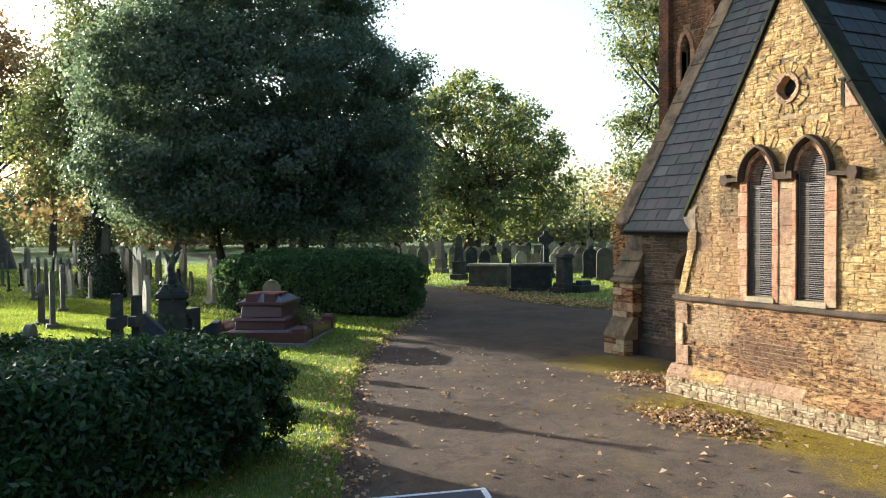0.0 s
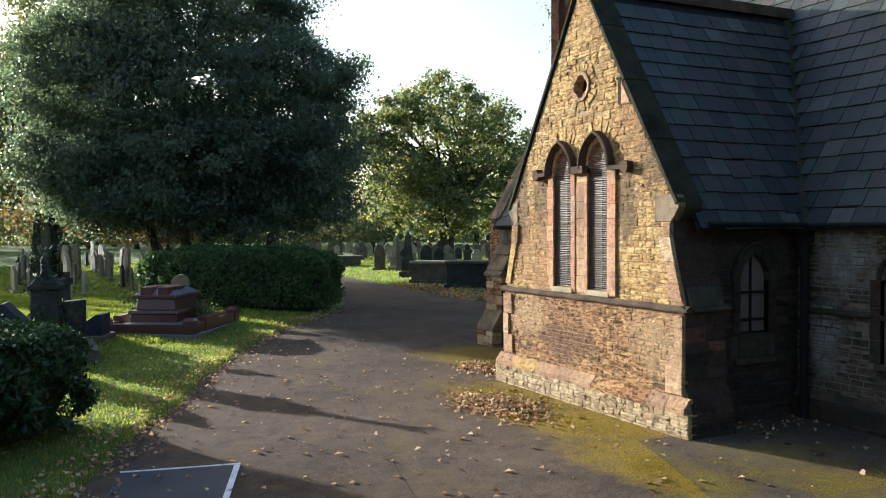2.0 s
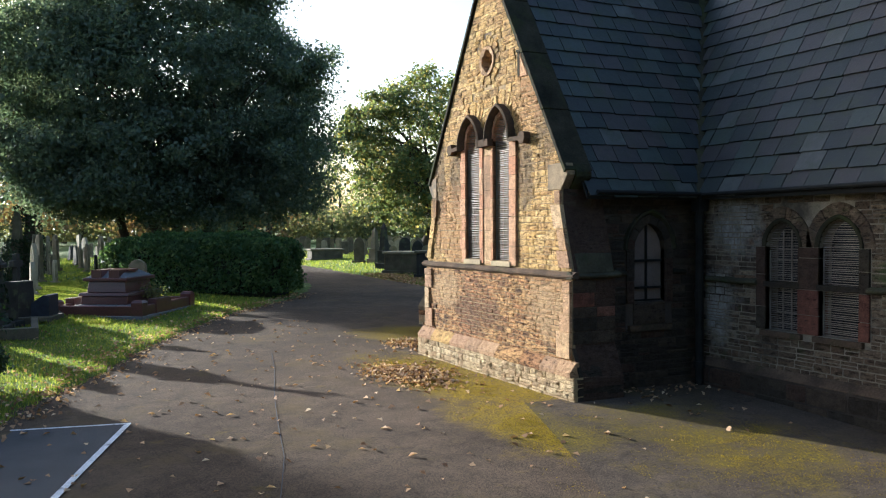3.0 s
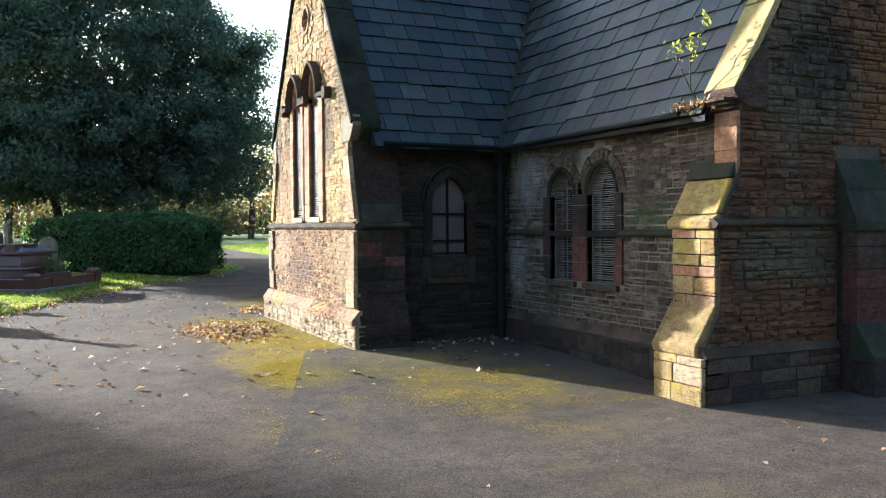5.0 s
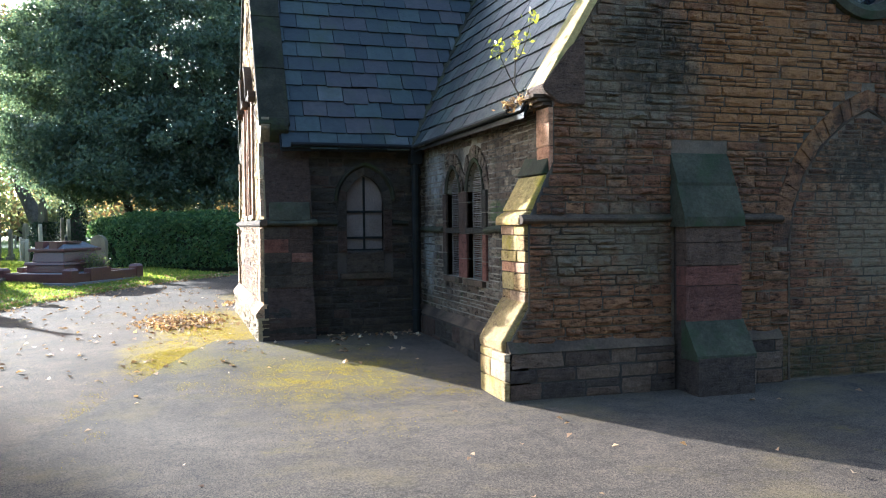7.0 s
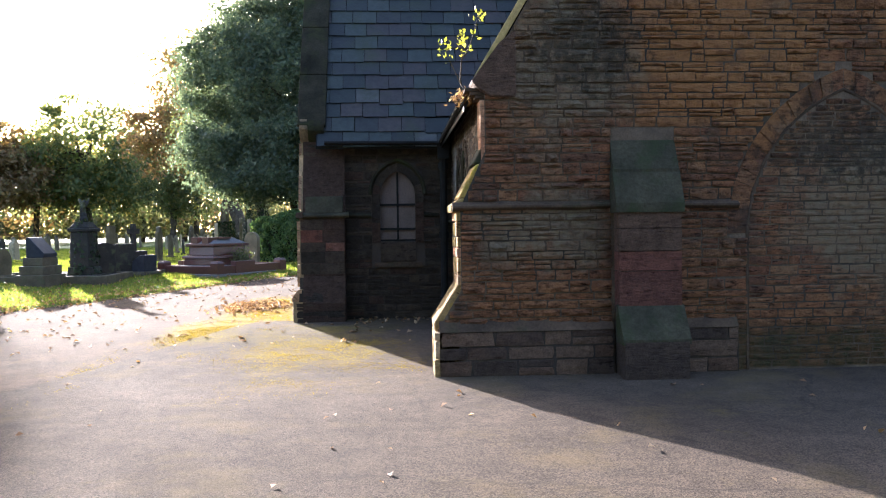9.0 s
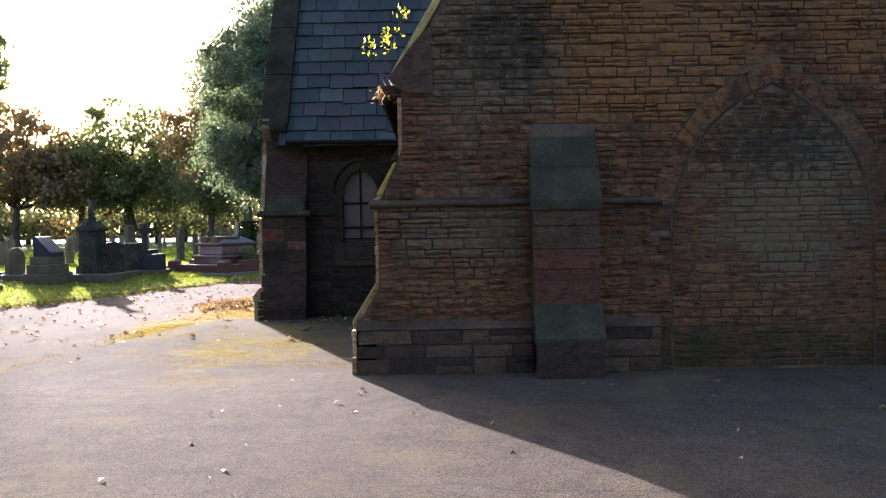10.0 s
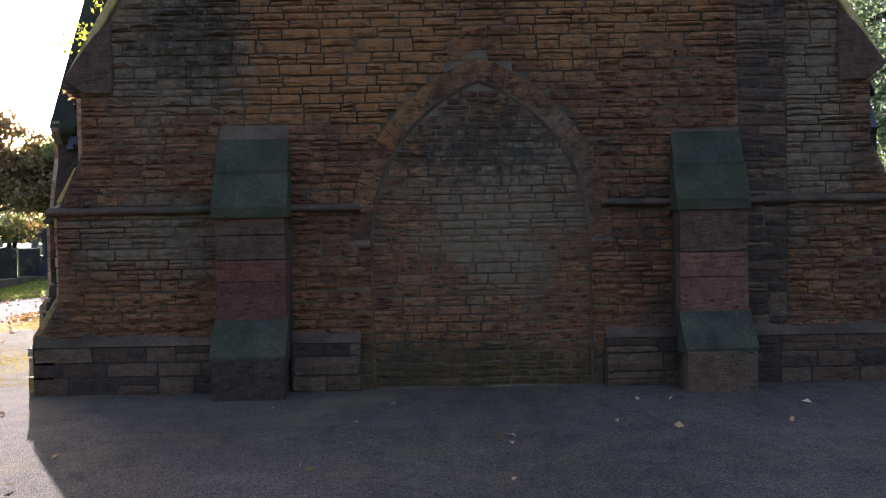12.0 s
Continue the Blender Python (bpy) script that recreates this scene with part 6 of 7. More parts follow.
def hedge(label, outline, height, n_leaf, size, leaf, seed, sag=0.12):
    """A clipped evergreen mass over an outline: a twiggy core coloured dark for inner shade, under a coat of leaves."""
    gen = np.random.default_rng(seed)
    pts = np.array(outline, float)
    c = pts.mean(0)
    z0 = gz(*c)
    t = thing("hedge", label, "hedge", pose(c[0], c[1], z0))
    rel = pts - c
    bm = bmesh.new()
    rings = []
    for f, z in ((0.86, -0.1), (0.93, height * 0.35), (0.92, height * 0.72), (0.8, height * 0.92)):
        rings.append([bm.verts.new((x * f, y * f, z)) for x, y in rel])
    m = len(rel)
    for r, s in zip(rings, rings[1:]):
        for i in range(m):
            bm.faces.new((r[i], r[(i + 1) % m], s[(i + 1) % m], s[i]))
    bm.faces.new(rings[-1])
    part("core", bm, M["core"], t, "hedge core, coloured dark for the shade inside")
    # places on the sides and on the top
    seg = np.roll(rel, -1, 0) - rel
    ln = np.linalg.norm(seg, axis=1)
    n_side = int(n_leaf * 0.5)
    i = gen.choice(m, n_side, p=ln / ln.sum())
    u = gen.random(n_side)
    xy = rel[i] + seg[i] * u[:, None]
    h = gen.uniform(0.02, 1.0, n_side) ** 0.85
    nx = np.column_stack((seg[i][:, 1], -seg[i][:, 0])) / ln[i][:, None]
    area = 0.5 * np.sum(rel[:, 0] * np.roll(rel[:, 1], -1) - np.roll(rel[:, 0], -1) * rel[:, 1])
    nx = nx * np.sign(area)
    shrink = 1 - 0.16 * np.clip((h - 0.7) / 0.3, 0, 1) ** 2 - 0.05 * (1 - h)
    bump = 1 + 0.07 * np.sin(u * ln[i] * 4.1 + i) * np.sin(h * 7 + i * 2)
    side = np.column_stack((xy * (shrink * bump)[:, None], h * height * 0.97))
    side[:, :2] += nx * gen.normal(scale=0.06, size=n_side)[:, None]
    ns = np.column_stack((nx, np.full(n_side, 0.25)))
    n_top = n_leaf - n_side
    j = gen.choice(m, n_top, p=ln / ln.sum())
    w = np.sqrt(gen.random(n_top))
    q = (rel[j] + seg[j] * gen.random(n_top)[:, None]) * (w * 0.95)[:, None]
    z = height * (1 - sag * w ** 4) + 0.07 * np.sin(q[:, 0] * 1.5 + seed) * np.sin(q[:, 1] * 1.9) + 0.05 * np.sin(q[:, 0] * 3.3) * np.sin(q[:, 1] * 2.9) + gen.normal(scale=0.05, size=n_top)
    top = np.column_stack((q, z))
    nt_ = np.column_stack((rel[j] * 0.1, np.full(n_top, 1.0)))
    lv = leaf_cloud("leaves", np.concatenate((side, top)), np.concatenate((ns, nt_)), size, leaf, t, 0.75, 0.42, 0.12)
    lv["kind"] = "stuff"
    return t


hedge("clipped laurel hedge with glossy leaves beside the drive", [(3.02, 10.55), (2.75, 9.75), (2.15, 9.15), (1.1, 8.7), (-0.6, 8.3), (-3, 8.0), (-6, 8.0), (-6.5, 11), (-5, 13.6), (-2, 13.6), (-0.6, 12.7), (0.75, 11.9), (2.0, 11.7), (2.8, 11.2)], 1.22, 84000, 0.10, M["laurel"], 21)
hedge("long clipped evergreen hedge behind the red tomb", [(10.75, 23.0), (10.1, 22.25), (9.0, 22.7), (7.6, 23.7), (6.2, 24.9), (5.5, 26.0), (5.6, 27.2), (6.6, 27.6), (8.2, 26.9), (9.8, 25.8), (10.9, 24.6), (11.1, 23.7)], 1.72, 40000, 0.14, M["privet"], 22, 0.2)

# ---- graves ----
def outline_of(shape, w, h):
    """Front outline of a headstone, (u, v), from the lower right round to the lower left."""
    a = w / 2
    if shape == "round":
        s = h - a
        return [(a, 0)] + [(a * math.cos(math.pi * i / 10), s + a * math.sin(math.pi * i / 10)) for i in range(11)] + [(-a, 0)]
    if shape == "pointed":
        return lancet(0, a, 0, h - w * 0.75, h, 5)
    if shape == "shouldered":
        b = a * 0.62
        s = h - b - 0.05
        return [(a, 0), (a, s), (b, s + 0.05)] + [(b * math.cos(math.pi * i / 8), s + 0.05 + b * math.sin(math.pi * i / 8)) for i in range(9)] + [(-b, s + 0.05), (-a, s), (-a, 0)]
    if shape == "segment":
        return [(a, 0), (a, h - 0.1)] + [(a * (1 - 2 * i / 8), h - 0.1 + 0.1 * math.sin(math.pi * i / 8)) for i in range(1, 8)] + [(-a, h - 0.1), (-a, 0)]
    return [(a, 0), (a, h), (-a, h), (-a, 0)]


STAND = facing_south(0.0)


def headstone(shape, w, h, t, tone, m, label, group="headstones"):
    ob = thing("headstone", label, "gravestone", m, group)
    bm = bmesh.new()
    prism(bm, outline_of(shape, w, h), STAND @ Matrix.Translation((0, 0.12, 0)), -t / 2, t / 2)
    part("slab", bevelled(bm, 0.012), tone, ob)
    bm = bmesh.new()
    box(bm, -w / 2 - 0.09, w / 2 + 0.09, -t / 2 - 0.09, t / 2 + 0.09, -0.1, 0.15)
    part("base", bevelled(bm, 0.015), tone, ob)
    return ob


def place(x, y, turn=90.0, lean=0.0, nod=0.0):
    return pose(x, y, gz(x, y) - 0.02, nod, lean, turn)


def cross(m, h, w, tone, label, pedestal=0.0, ring=False):
    ob = thing("grave_cross", label, "grave cross", m, "grave crosses")
    z = 0.0
    if pedestal:
        for k, (s, a, b) in enumerate(((0.42, -0.1, pedestal * 0.35), (0.33, pedestal * 0.35, pedestal))):
            bm = bmesh.new()
            box(bm, -s, s, -s * 0.8, s * 0.8, a, b, None, 0.93)
            part("step", bevelled(bm, 0.012), tone, ob)
        z = pedestal
    a = w * 0.17
    hh = h - z
    c = z + hh * 0.72
    bm = bmesh.new()
    prism(bm, [(a, z - 0.05), (a * 0.85, c - a), (w / 2, c - a), (w / 2, c + a), (a * 0.85, c + a), (a * 0.85, h), (-a * 0.85, h), (-a * 0.85, c + a), (-w / 2, c + a), (-w / 2, c - a), (-a * 0.85, c - a), (-a, z - 0.05)], STAND, -a * 0.8, a * 0.8)
    part("shaft", bevelled(bm, 0.01), tone, ob)
    if ring:
        bm = bmesh.new()
        n = 20
        for i in range(n):
            t0, t1 = 6.2832 * i / n, 6.2832 * (i + 1) / n
            prism(bm, [(r * math.cos(t), c + r * math.sin(t)) for r, t in ((w * 0.28, t0), (w * 0.4, t0), (w * 0.4, t1), (w * 0.28, t1))], STAND, -a * 0.5, a * 0.5)
        bmesh.ops.remove_doubles(bm, verts=bm.verts, dist=0.001)
        part("ring", bm, tone, ob)
    return ob


def obelisk(m, h, w, tone, label, point=0.12):
    ob = thing("obelisk", label, "obelisk", m, "obelisks")
    bm = bmesh.new()
    box(bm, -w * 0.95, w * 0.95, -w * 0.95, w * 0.95, -0.1, h * 0.13)
    part("step", bevelled(bm, 0.015), tone, ob)
    bm = bmesh.new()
    box(bm, -w * 0.7, w * 0.7, -w * 0.7, w * 0.7, h * 0.13, h * 0.36, None, 0.96)
    box(bm, -w * 0.78, w * 0.78, -w * 0.78, w * 0.78, h * 0.361, h * 0.40)
    part("pedestal", bm, tone, ob)
    bm = bmesh.new()
    box(bm, -w * 0.5, w * 0.5, -w * 0.5, w * 0.5, h * 0.40, h * (1 - point), None, 0.62)
    box(bm, -w * 0.31, w * 0.31, -w * 0.31, w * 0.31, h * (1 - point) + 0.001, h, None, 0.05)
    part("needle", bm, tone, ob)
    return ob


def chest_tomb(m, ln, wd, h, tone, top, label):
    ob = thing("chest_tomb", label, "chest tomb", m, "chest tombs")
    bm = bmesh.new()
    box(bm, -ln / 2 - 0.1, ln / 2 + 0.1, -wd / 2 - 0.1, wd / 2 + 0.1, -0.12, 0.14)
    part("plinth", bevelled(bm, 0.02), tone, ob)
    bm = bmesh.new()
    box(bm, -ln / 2, ln / 2, -wd / 2, wd / 2, 0.14, h - 0.12)
    part("body", bevelled(bm, 0.012), tone, ob)
    for x in (-ln / 2 + 0.06, 0, ln / 2 - 0.06):
        for y in (-wd / 2, wd / 2):
            bm = bmesh.new()
            box(bm, x - 0.06, x + 0.06, y - 0.025, y + 0.025, 0.14, h - 0.12)
            part("pilaster", bm, tone, ob)
    bm = bmesh.new()
    box(bm, -ln / 2 - 0.09, ln / 2 + 0.09, -wd / 2 - 0.09, wd / 2 + 0.09, h - 0.12, h)
    part("ledger", bevelled(bm, 0.03), top, ob, "pale weathered top slab")
    return ob


# the red granite family tomb within its kerbs
TR = pose(5.52, 20.38, gz(5.52, 20.38) - 0.02, 0, 0, -32)
tomb = thing("family_tomb", "stepped red granite family tomb in a low walled plot", "tomb", TR)
HX, HY = 1.15, 1.5
for x0, x1, y0, y1 in ((-HX, HX, -HY, -HY + 0.17), (-HX, HX, HY - 0.17, HY), (-HX, -HX + 0.17, -HY + 0.17, HY - 0.17), (HX - 0.17, HX, -HY + 0.17, HY - 0.17)):
    bm = bmesh.new()
    box(bm, x0, x1, y0, y1, -0.15, 0.30)
    part("kerb", bevelled(bm, 0.012), M["granite_red"], tomb, "polished red granite kerb")
    bm = bmesh.new()
    box(bm, x0 - 0.05, x1 + 0.05, y0 - 0.05, y1 + 0.05, -0.15, 0.07)
    part("footing", bevelled(bm, 0.012), M["granite_grey"], tomb, "grey stone footing")
for x in (-HX + 0.1, HX - 0.1):
    for y in (-HY + 0.1, HY - 0.1):
        bm = bmesh.new()
        box(bm, x - 0.14, x + 0.14, y - 0.14, y + 0.14, -0.1, 0.38)
        box(bm, x - 0.14, x + 0.14, y - 0.14, y + 0.14, 0.38, 0.44, None, 0.7)
        part("post", bm, M["granite_red"], tomb, "red granite corner post")
for x in (-HX + 0.085, HX - 0.085):
    bm = bmesh.new()
    box(bm, x - 0.11, x + 0.11, -0.75, 0.1, 0.06, 0.42)
    part("kerb_block", bevelled(bm, 0.012), M["granite_red"], tomb)
bm = bmesh.new()
box(bm, -HX + 0.17, HX - 0.17, -HY + 0.17, HY - 0.17, -0.1, 0.1)
part("gravel_bed", bm, M["soil"], tomb, "leaf-strewn bed inside the kerbs")
for sx, sy, z0, z1, k, tp in ((0.72, 0.95, 0.1, 0.30, "granite_grey", 0.96), (0.60, 0.82, 0.30, 0.50, "granite_red", 0.98), (0.64, 0.86, 0.50, 0.58, "granite_red", 0.98), (0.50, 0.70, 0.58, 0.86, "granite_red", 0.94), (0.56, 0.78, 0.86, 0.94, "granite_red", 1.0), (0.52, 0.74, 0.94, 1.12, "granite_grey", 0.5)):
    bm = bmesh.new()
    box(bm, -sx, sx, -sy - 0.25, sy - 0.25, z0, z1, None, tp)
    part("step", bevelled(bm, 0.015), M[k], tomb, "polished granite step")
bm = bmesh.new()
for x in (-0.22, 0.22):
    box(bm, x - 0.13, x + 0.13, -1.0, -0.62, 0.94, 1.13)
box(bm, -0.4, 0.4, -0.62, -0.1, 1.08, 1.13)
part("panel", bm, M["granite_red"], tomb, "raised red granite panels")
headstone("round", 0.46, 1.06, 0.2, GRAVE[0], place(6.06, 22.5, -20), "round-topped pale headstone behind the red tomb")
gen = np.random.default_rng(5)
sh = thing("shrub", "small pale-leaved shrub in the tomb plot", "shrub", TR @ pose(0.8, -0.1, 0.1))
bm = bmesh.new()
for i in range(9):
    a = i * 0.7
    limb(bm, [(0, 0, 0), (0.1 * math.cos(a), 0.1 * math.sin(a), 0.25), (0.22 * math.cos(a), 0.22 * math.sin(a), 0.45)], [0.012, 0.009, 0.004], 4)
part("stem", bm, M["bark"], sh)
c = gen.normal(size=(700, 3)) * (0.16, 0.16, 0.13) + (0, 0, 0.42)
leaf_cloud("foliage", c, None, 0.06, M["lime"], sh)["kind"] = "stuff"

# monument with a winged figure, kept plain
st = thing("statue_monument", "tall dark stone pedestal carrying a worn winged figure", "monument", place(2.6, 16.8, 80))
for s, z0, z1, tp in ((0.42, -0.1, 0.18, 0.98), (0.33, 0.18, 0.38, 0.92), (0.27, 0.38, 1.30, 0.92), (0.30, 1.30, 1.40, 1.0), (0.27, 1.40, 1.56, 0.6)):
    bm = bmesh.new()
    box(bm, -s, s, -s, s, z0, z1, None, tp)
    part("pedestal_stage", bevelled(bm, 0.02), GRAVE[3], st)
bm = bmesh.new()
for p, r in (((0, 0, 1.62), 0.12), ((0, 0.01, 1.74), 0.10), ((0, 0.02, 1.86), 0.09), ((0, 0, 1.96), 0.08), ((0.0, -0.02, 2.07), 0.055)):
    bmesh.ops.create_icosphere(bm, subdivisions=2, radius=r, matrix=Matrix.Translation(p) @ Matrix.Diagonal((1, 0.85, 1.25, 1)))
for sg_ in (1, -1):
    prism(bm, [(0.03, 1.90), (0.09, 1.98), (0.17, 2.16), (0.13, 2.18), (0.02, 2.04)], Matrix.Rotation(radians(sg_ * 70), 4, "Z") @ STAND, -0.02, 0.02)
part("figure", bm, GRAVE[3], st, "worn plain winged stone figure", True)

dk = thing("desk_tomb", "stepped grave with a tilted dark polished tablet", "gravestone", place(2.05, 15.35, 82))
for s, z0, z1 in ((0.52, -0.1, 0.3), (0.44, 0.3, 0.52), (0.36, 0.52, 0.72)):
    bm = bmesh.new()
    box(bm, -s, s, -s * 0.7, s * 0.7, z0, z1)
    part("step", bevelled(bm, 0.015), GRAVE[1], dk)
bm = bmesh.new()
prism(bm, [(-0.26, 0.72), (0.2, 0.72), (0.2, 1.2), (0.13, 1.22), (-0.26, 0.82)], Matrix(((0, 0, 1, 0), (1, 0, 0, 0), (0, 1, 0, 0), (0, 0, 0, 1))), -0.3, 0.3)
part("tablet", bevelled(bm, 0.012), M["slate_blue"], dk, "dark polished sloping tablet")

bl = thing("desk_tomb", "low dark polished grave wedge on a stone base", "gravestone", place(3.55, 18.6, 70))
bm = bmesh.new()
box(bm, -0.45, 0.45, -0.38, 0.38, -0.1, 0.16)
part("base", bevelled(bm, 0.015), GRAVE[1], bl)
bm = bmesh.new()
prism(bm, [(-0.3, 0.16), (0.3, 0.16), (0.3, 0.3), (-0.16, 0.62), (-0.3, 0.62)], Matrix(((0, 0, 1, 0), (1, 0, 0, 0), (0, 1, 0, 0), (0, 0, 0, 1))), -0.3, 0.3)
part("wedge", bevelled(bm, 0.01), M["slate_blue"], bl, "dark polished wedge")

cross(place(1.17, 12.25, 62), 1.78, 0.44, GRAVE[3], "thick dark stone cross behind the hedge", 0.4)
cross(place(1.52, 13.05, 62), 1.70, 0.43, GRAVE[3], "thick dark stone cross behind the hedge", 0.4)
cross(place(3.07, 19.5, 62), 1.52, 0.42, GRAVE[3], "dark stone cross on a stepped pedestal", 0.72)
headstone("square", 0.55, 0.82, 0.2, GRAVE[3], place(3.15, 18.3, 40), "low dark square block headstone")
headstone("segment", 0.6, 0.88, 0.16, GRAVE[3], place(2.85, 17.55, 40), "low dark headstone with a curved top")
headstone("round", 0.62, 0.75, 0.14, GRAVE[1], place(0.15, 17.5, 75, 1), "low rounded headstone by the kerb")
obelisk(place(2.92, 34.2, 70), 2.9, 0.36, GRAVE[1], "tall ivy-grown obelisk among the headstones")
for x, y, h, sh_, w, tn, ln in ((0.76, 24.6, 1.4, "square", 0.66, 1, 3), (0.52, 25.5, 1.05, "pointed", 0.6, 1, -3), (0.66, 37.2, 1.45, "shouldered", 0.7, 1, 5), (0.95, 38.4, 1.35, "round", 0.7, 0, 6), (0.36, 46.8, 1.6, "round", 0.7, 0, -7), (0.5, 53.8, 1.3, "pointed", 0.7, 0, -2),
                              (3.41, 26.9, 1.0, "pointed", 0.55, 2, -3), (3.47, 29.5, 1.5, "pointed", 0.7, 2, 1), (3.69, 34.0, 1.8, "round", 0.7, 0, 1), (3.66, 36.4, 1.75, "pointed", 0.7, 2, 2), (3.5, 38.0, 1.75, "shouldered", 0.75, 0, -5), (4.1, 41.5, 1.7, "round", 0.75, 2, -4), (4.5, 43.6, 1.7, "shouldered", 0.75, 0, 6), (5.86, 29.6, 1.66, "pointed", 0.8, 2, -6), (6.12, 28.8, 1.2, "pointed", 0.62, 2, -2), (6.04, 36.2, 1.6, "round", 0.7, 2, -2), (6.3, 52.0, 1.4, "pointed", 0.7, 2, 4), (6.35, 54.5, 1.4, "round", 0.7, 0, 3), (6.4, 62.0, 1.5, "square", 0.7, 2, 4), (3.6, 66.5, 1.7, "pointed", 0.8, 0, 3), (3.75, 70.0, 1.7, "round", 0.8, 2, -2), (1.2, 29.2, 1.4, "shouldered", 0.7, 1, 3)):
    headstone(sh_, w, h, 0.13, GRAVE[tn], place(x, y, (98 if x > 2 else 87) + ln, ln), {"square": "plain square-topped", "pointed": "pointed Gothic", "round": "round-topped", "shouldered": "round-shouldered", "segment": "curved-top"}[sh_] + (" pale" if tn == 2 else " grey") + " sandstone headstone leaning in the grass")

# kerbed graves along the lawn
for x0, x1, y0, y1 in ((-3.2, -0.6, 15.7, 18.3), (-0.5, 1.8, 15.8, 18.3), (1.9, 3.5, 15.7, 18.0), (2.5, 4.0, 19.4, 21.2)):
    cx, cy = (x0 + x1) / 2, (y0 + y1) / 2
    kb = thing("grave_kerb", "low weathered stone kerb round a grave plot", "grave kerb", pose(cx, cy, gz(cx, cy)), "grave kerbs")
    a, b = (x1 - x0) / 2, (y1 - y0) / 2
    for q in ((-a, a, -b, -b + 0.14), (-a, a, b - 0.14, b), (-a, -a + 0.14, -b + 0.14, b - 0.14), (a - 0.14, a, -b + 0.14, b - 0.14)):
        bm = bmesh.new()
        box(bm, *q, -0.2, 0.16)
        part("kerb_stone", bevelled(bm, 0.015), GRAVE[1], kb)

# graves across the drive
chest_tomb(place(18.35, 32.1, -52), 1.75, 0.85, 0.98, GRAVE[1], GRAVE[2], "grey chest tomb with a pale flat top")
chest_tomb(place(18.35, 28.9, -32), 1.6, 0.85, 1.1, GRAVE[3], GRAVE[1], "sooty dark chest tomb beside the drive")
obelisk(place(19.05, 36.5, 30), 2.3, 0.34, GRAVE[3], "grey granite obelisk on a pedestal")
obelisk(place(20.4, 41.2, 25), 2.0, 0.34, GRAVE[1], "stone obelisk with a broad base")
cross(place(22.6, 34.3, -20), 2.3, 0.72, GRAVE[3], "tall dark wheel-headed cross on steps", 0.8, True)
headstone("pointed", 0.6, 1.35, 0.16, GRAVE[1], place(20.0, 42.6, -30), "tall pointed Gothic headstone")
headstone("round", 0.62, 1.3, 0.16, GRAVE[3], place(21.8, 40.3, -30), "tall dark rounded headstone")
headstone("pointed", 0.62, 1.15, 0.16, GRAVE[3], place(22.4, 39.9, -35), "broad pointed dark headstone")
headstone("round", 0.75, 1.4, 0.15, GRAVE[1], place(23.8, 31.3, -30), "rounded grey headstone in the grass")
headstone("round", 0.7, 1.35, 0.15, GRAVE[3], place(24.4, 33.2, -30), "rounded dark headstone in the grass")
pd = thing("grave_pedestal", "dark stone grave pedestal with a moulded cap", "monument", place(18.7, 27.1, 10))
for s, z0, z1, tp in ((0.42, -0.1, 0.22, 1.0), (0.33, 0.22, 0.4, 0.9), (0.24, 0.4, 1.36, 0.92), (0.29, 1.36, 1.5, 0.8)):
    bm = bmesh.new()
    box(bm, -s, s, -s, s, z0, z1, None, tp)
    part("stage", bevelled(bm, 0.015), GRAVE[3], pd)
gk = thing("grave_kerb", "dark block of a low kerbed grave", "grave kerb", place(19.3, 26.7, 5), "grave kerbs")
bm = bmesh.new()
box(bm, -0.5, 0.5, -0.4, 0.4, -0.1, 0.28, None, 0.95)
part("block", bevelled(bm, 0.02), GRAVE[3], gk)
bm = bmesh.new()
box(bm, -0.25, 0.25, -0.2, 0.2, 0.28, 0.45, None, 0.9)
part("block", bevelled(bm, 0.02), GRAVE[3], gk)
chest_tomb(place(19.9, 48.5, 0), 2.0, 0.9, 0.72, GRAVE[1], GRAVE[0], "low chest tomb on the far lawn")

# rows of headstones on both sides, each a copy of one of these
g = random.Random(19)
protos = []
for k, (sh_, w, h, tn) in enumerate((("round", 0.7, 1.2, 0), ("pointed", 0.66, 1.3, 1), ("shouldered", 0.7, 1.2, 2), ("segment", 0.8, 1.15, 0), ("square", 0.7, 1.2, 1), ("round", 0.65, 1.05, 2), ("pointed", 0.7, 1.45, 0), ("shouldered", 0.68, 1.15, 3))):
    x, y = 25.5 + 1.9 * k, 37.0 + 1.1 * k
    protos.append(headstone(sh_, w, h, 0.13, GRAVE[tn], place(x, y, -30), {"round": "round-topped", "pointed": "pointed Gothic", "shouldered": "round-shouldered", "segment": "curved-top", "square": "square-topped"}[sh_] + (" pale" if tn == 2 else " dark" if tn == 3 else " weathered") + " headstone in a row of graves", "rows of headstones"))
spots = []
for row in range(15):
    for col in range(13):
        x = 22.5 + col * 2.0 + g.uniform(-0.5, 0.5) + row * 0.35
        y = 39 + row * 2.9 + g.uniform(-0.5, 0.5) - col * 0.9
        if g.random() < 0.86 and lawn_depth(np.array(x), np.array(y)) > 2:
            spots.append((x, y, -30))
for row in range(9):
    for col in range(13):
        x = -17 + col * 2.1 + g.uniform(-0.5, 0.5)
        y = 25 + row * 4.4 + g.uniform(-0.9, 0.9) + col * 0.25
        if g.random() < 0.62 and lawn_depth(np.array(x), np.array(y)) > 1.5 and not (-1 < x < 7 and y < 36) and abs(x - 8.3) > 1.6:
            spots.append((x, y, 96))
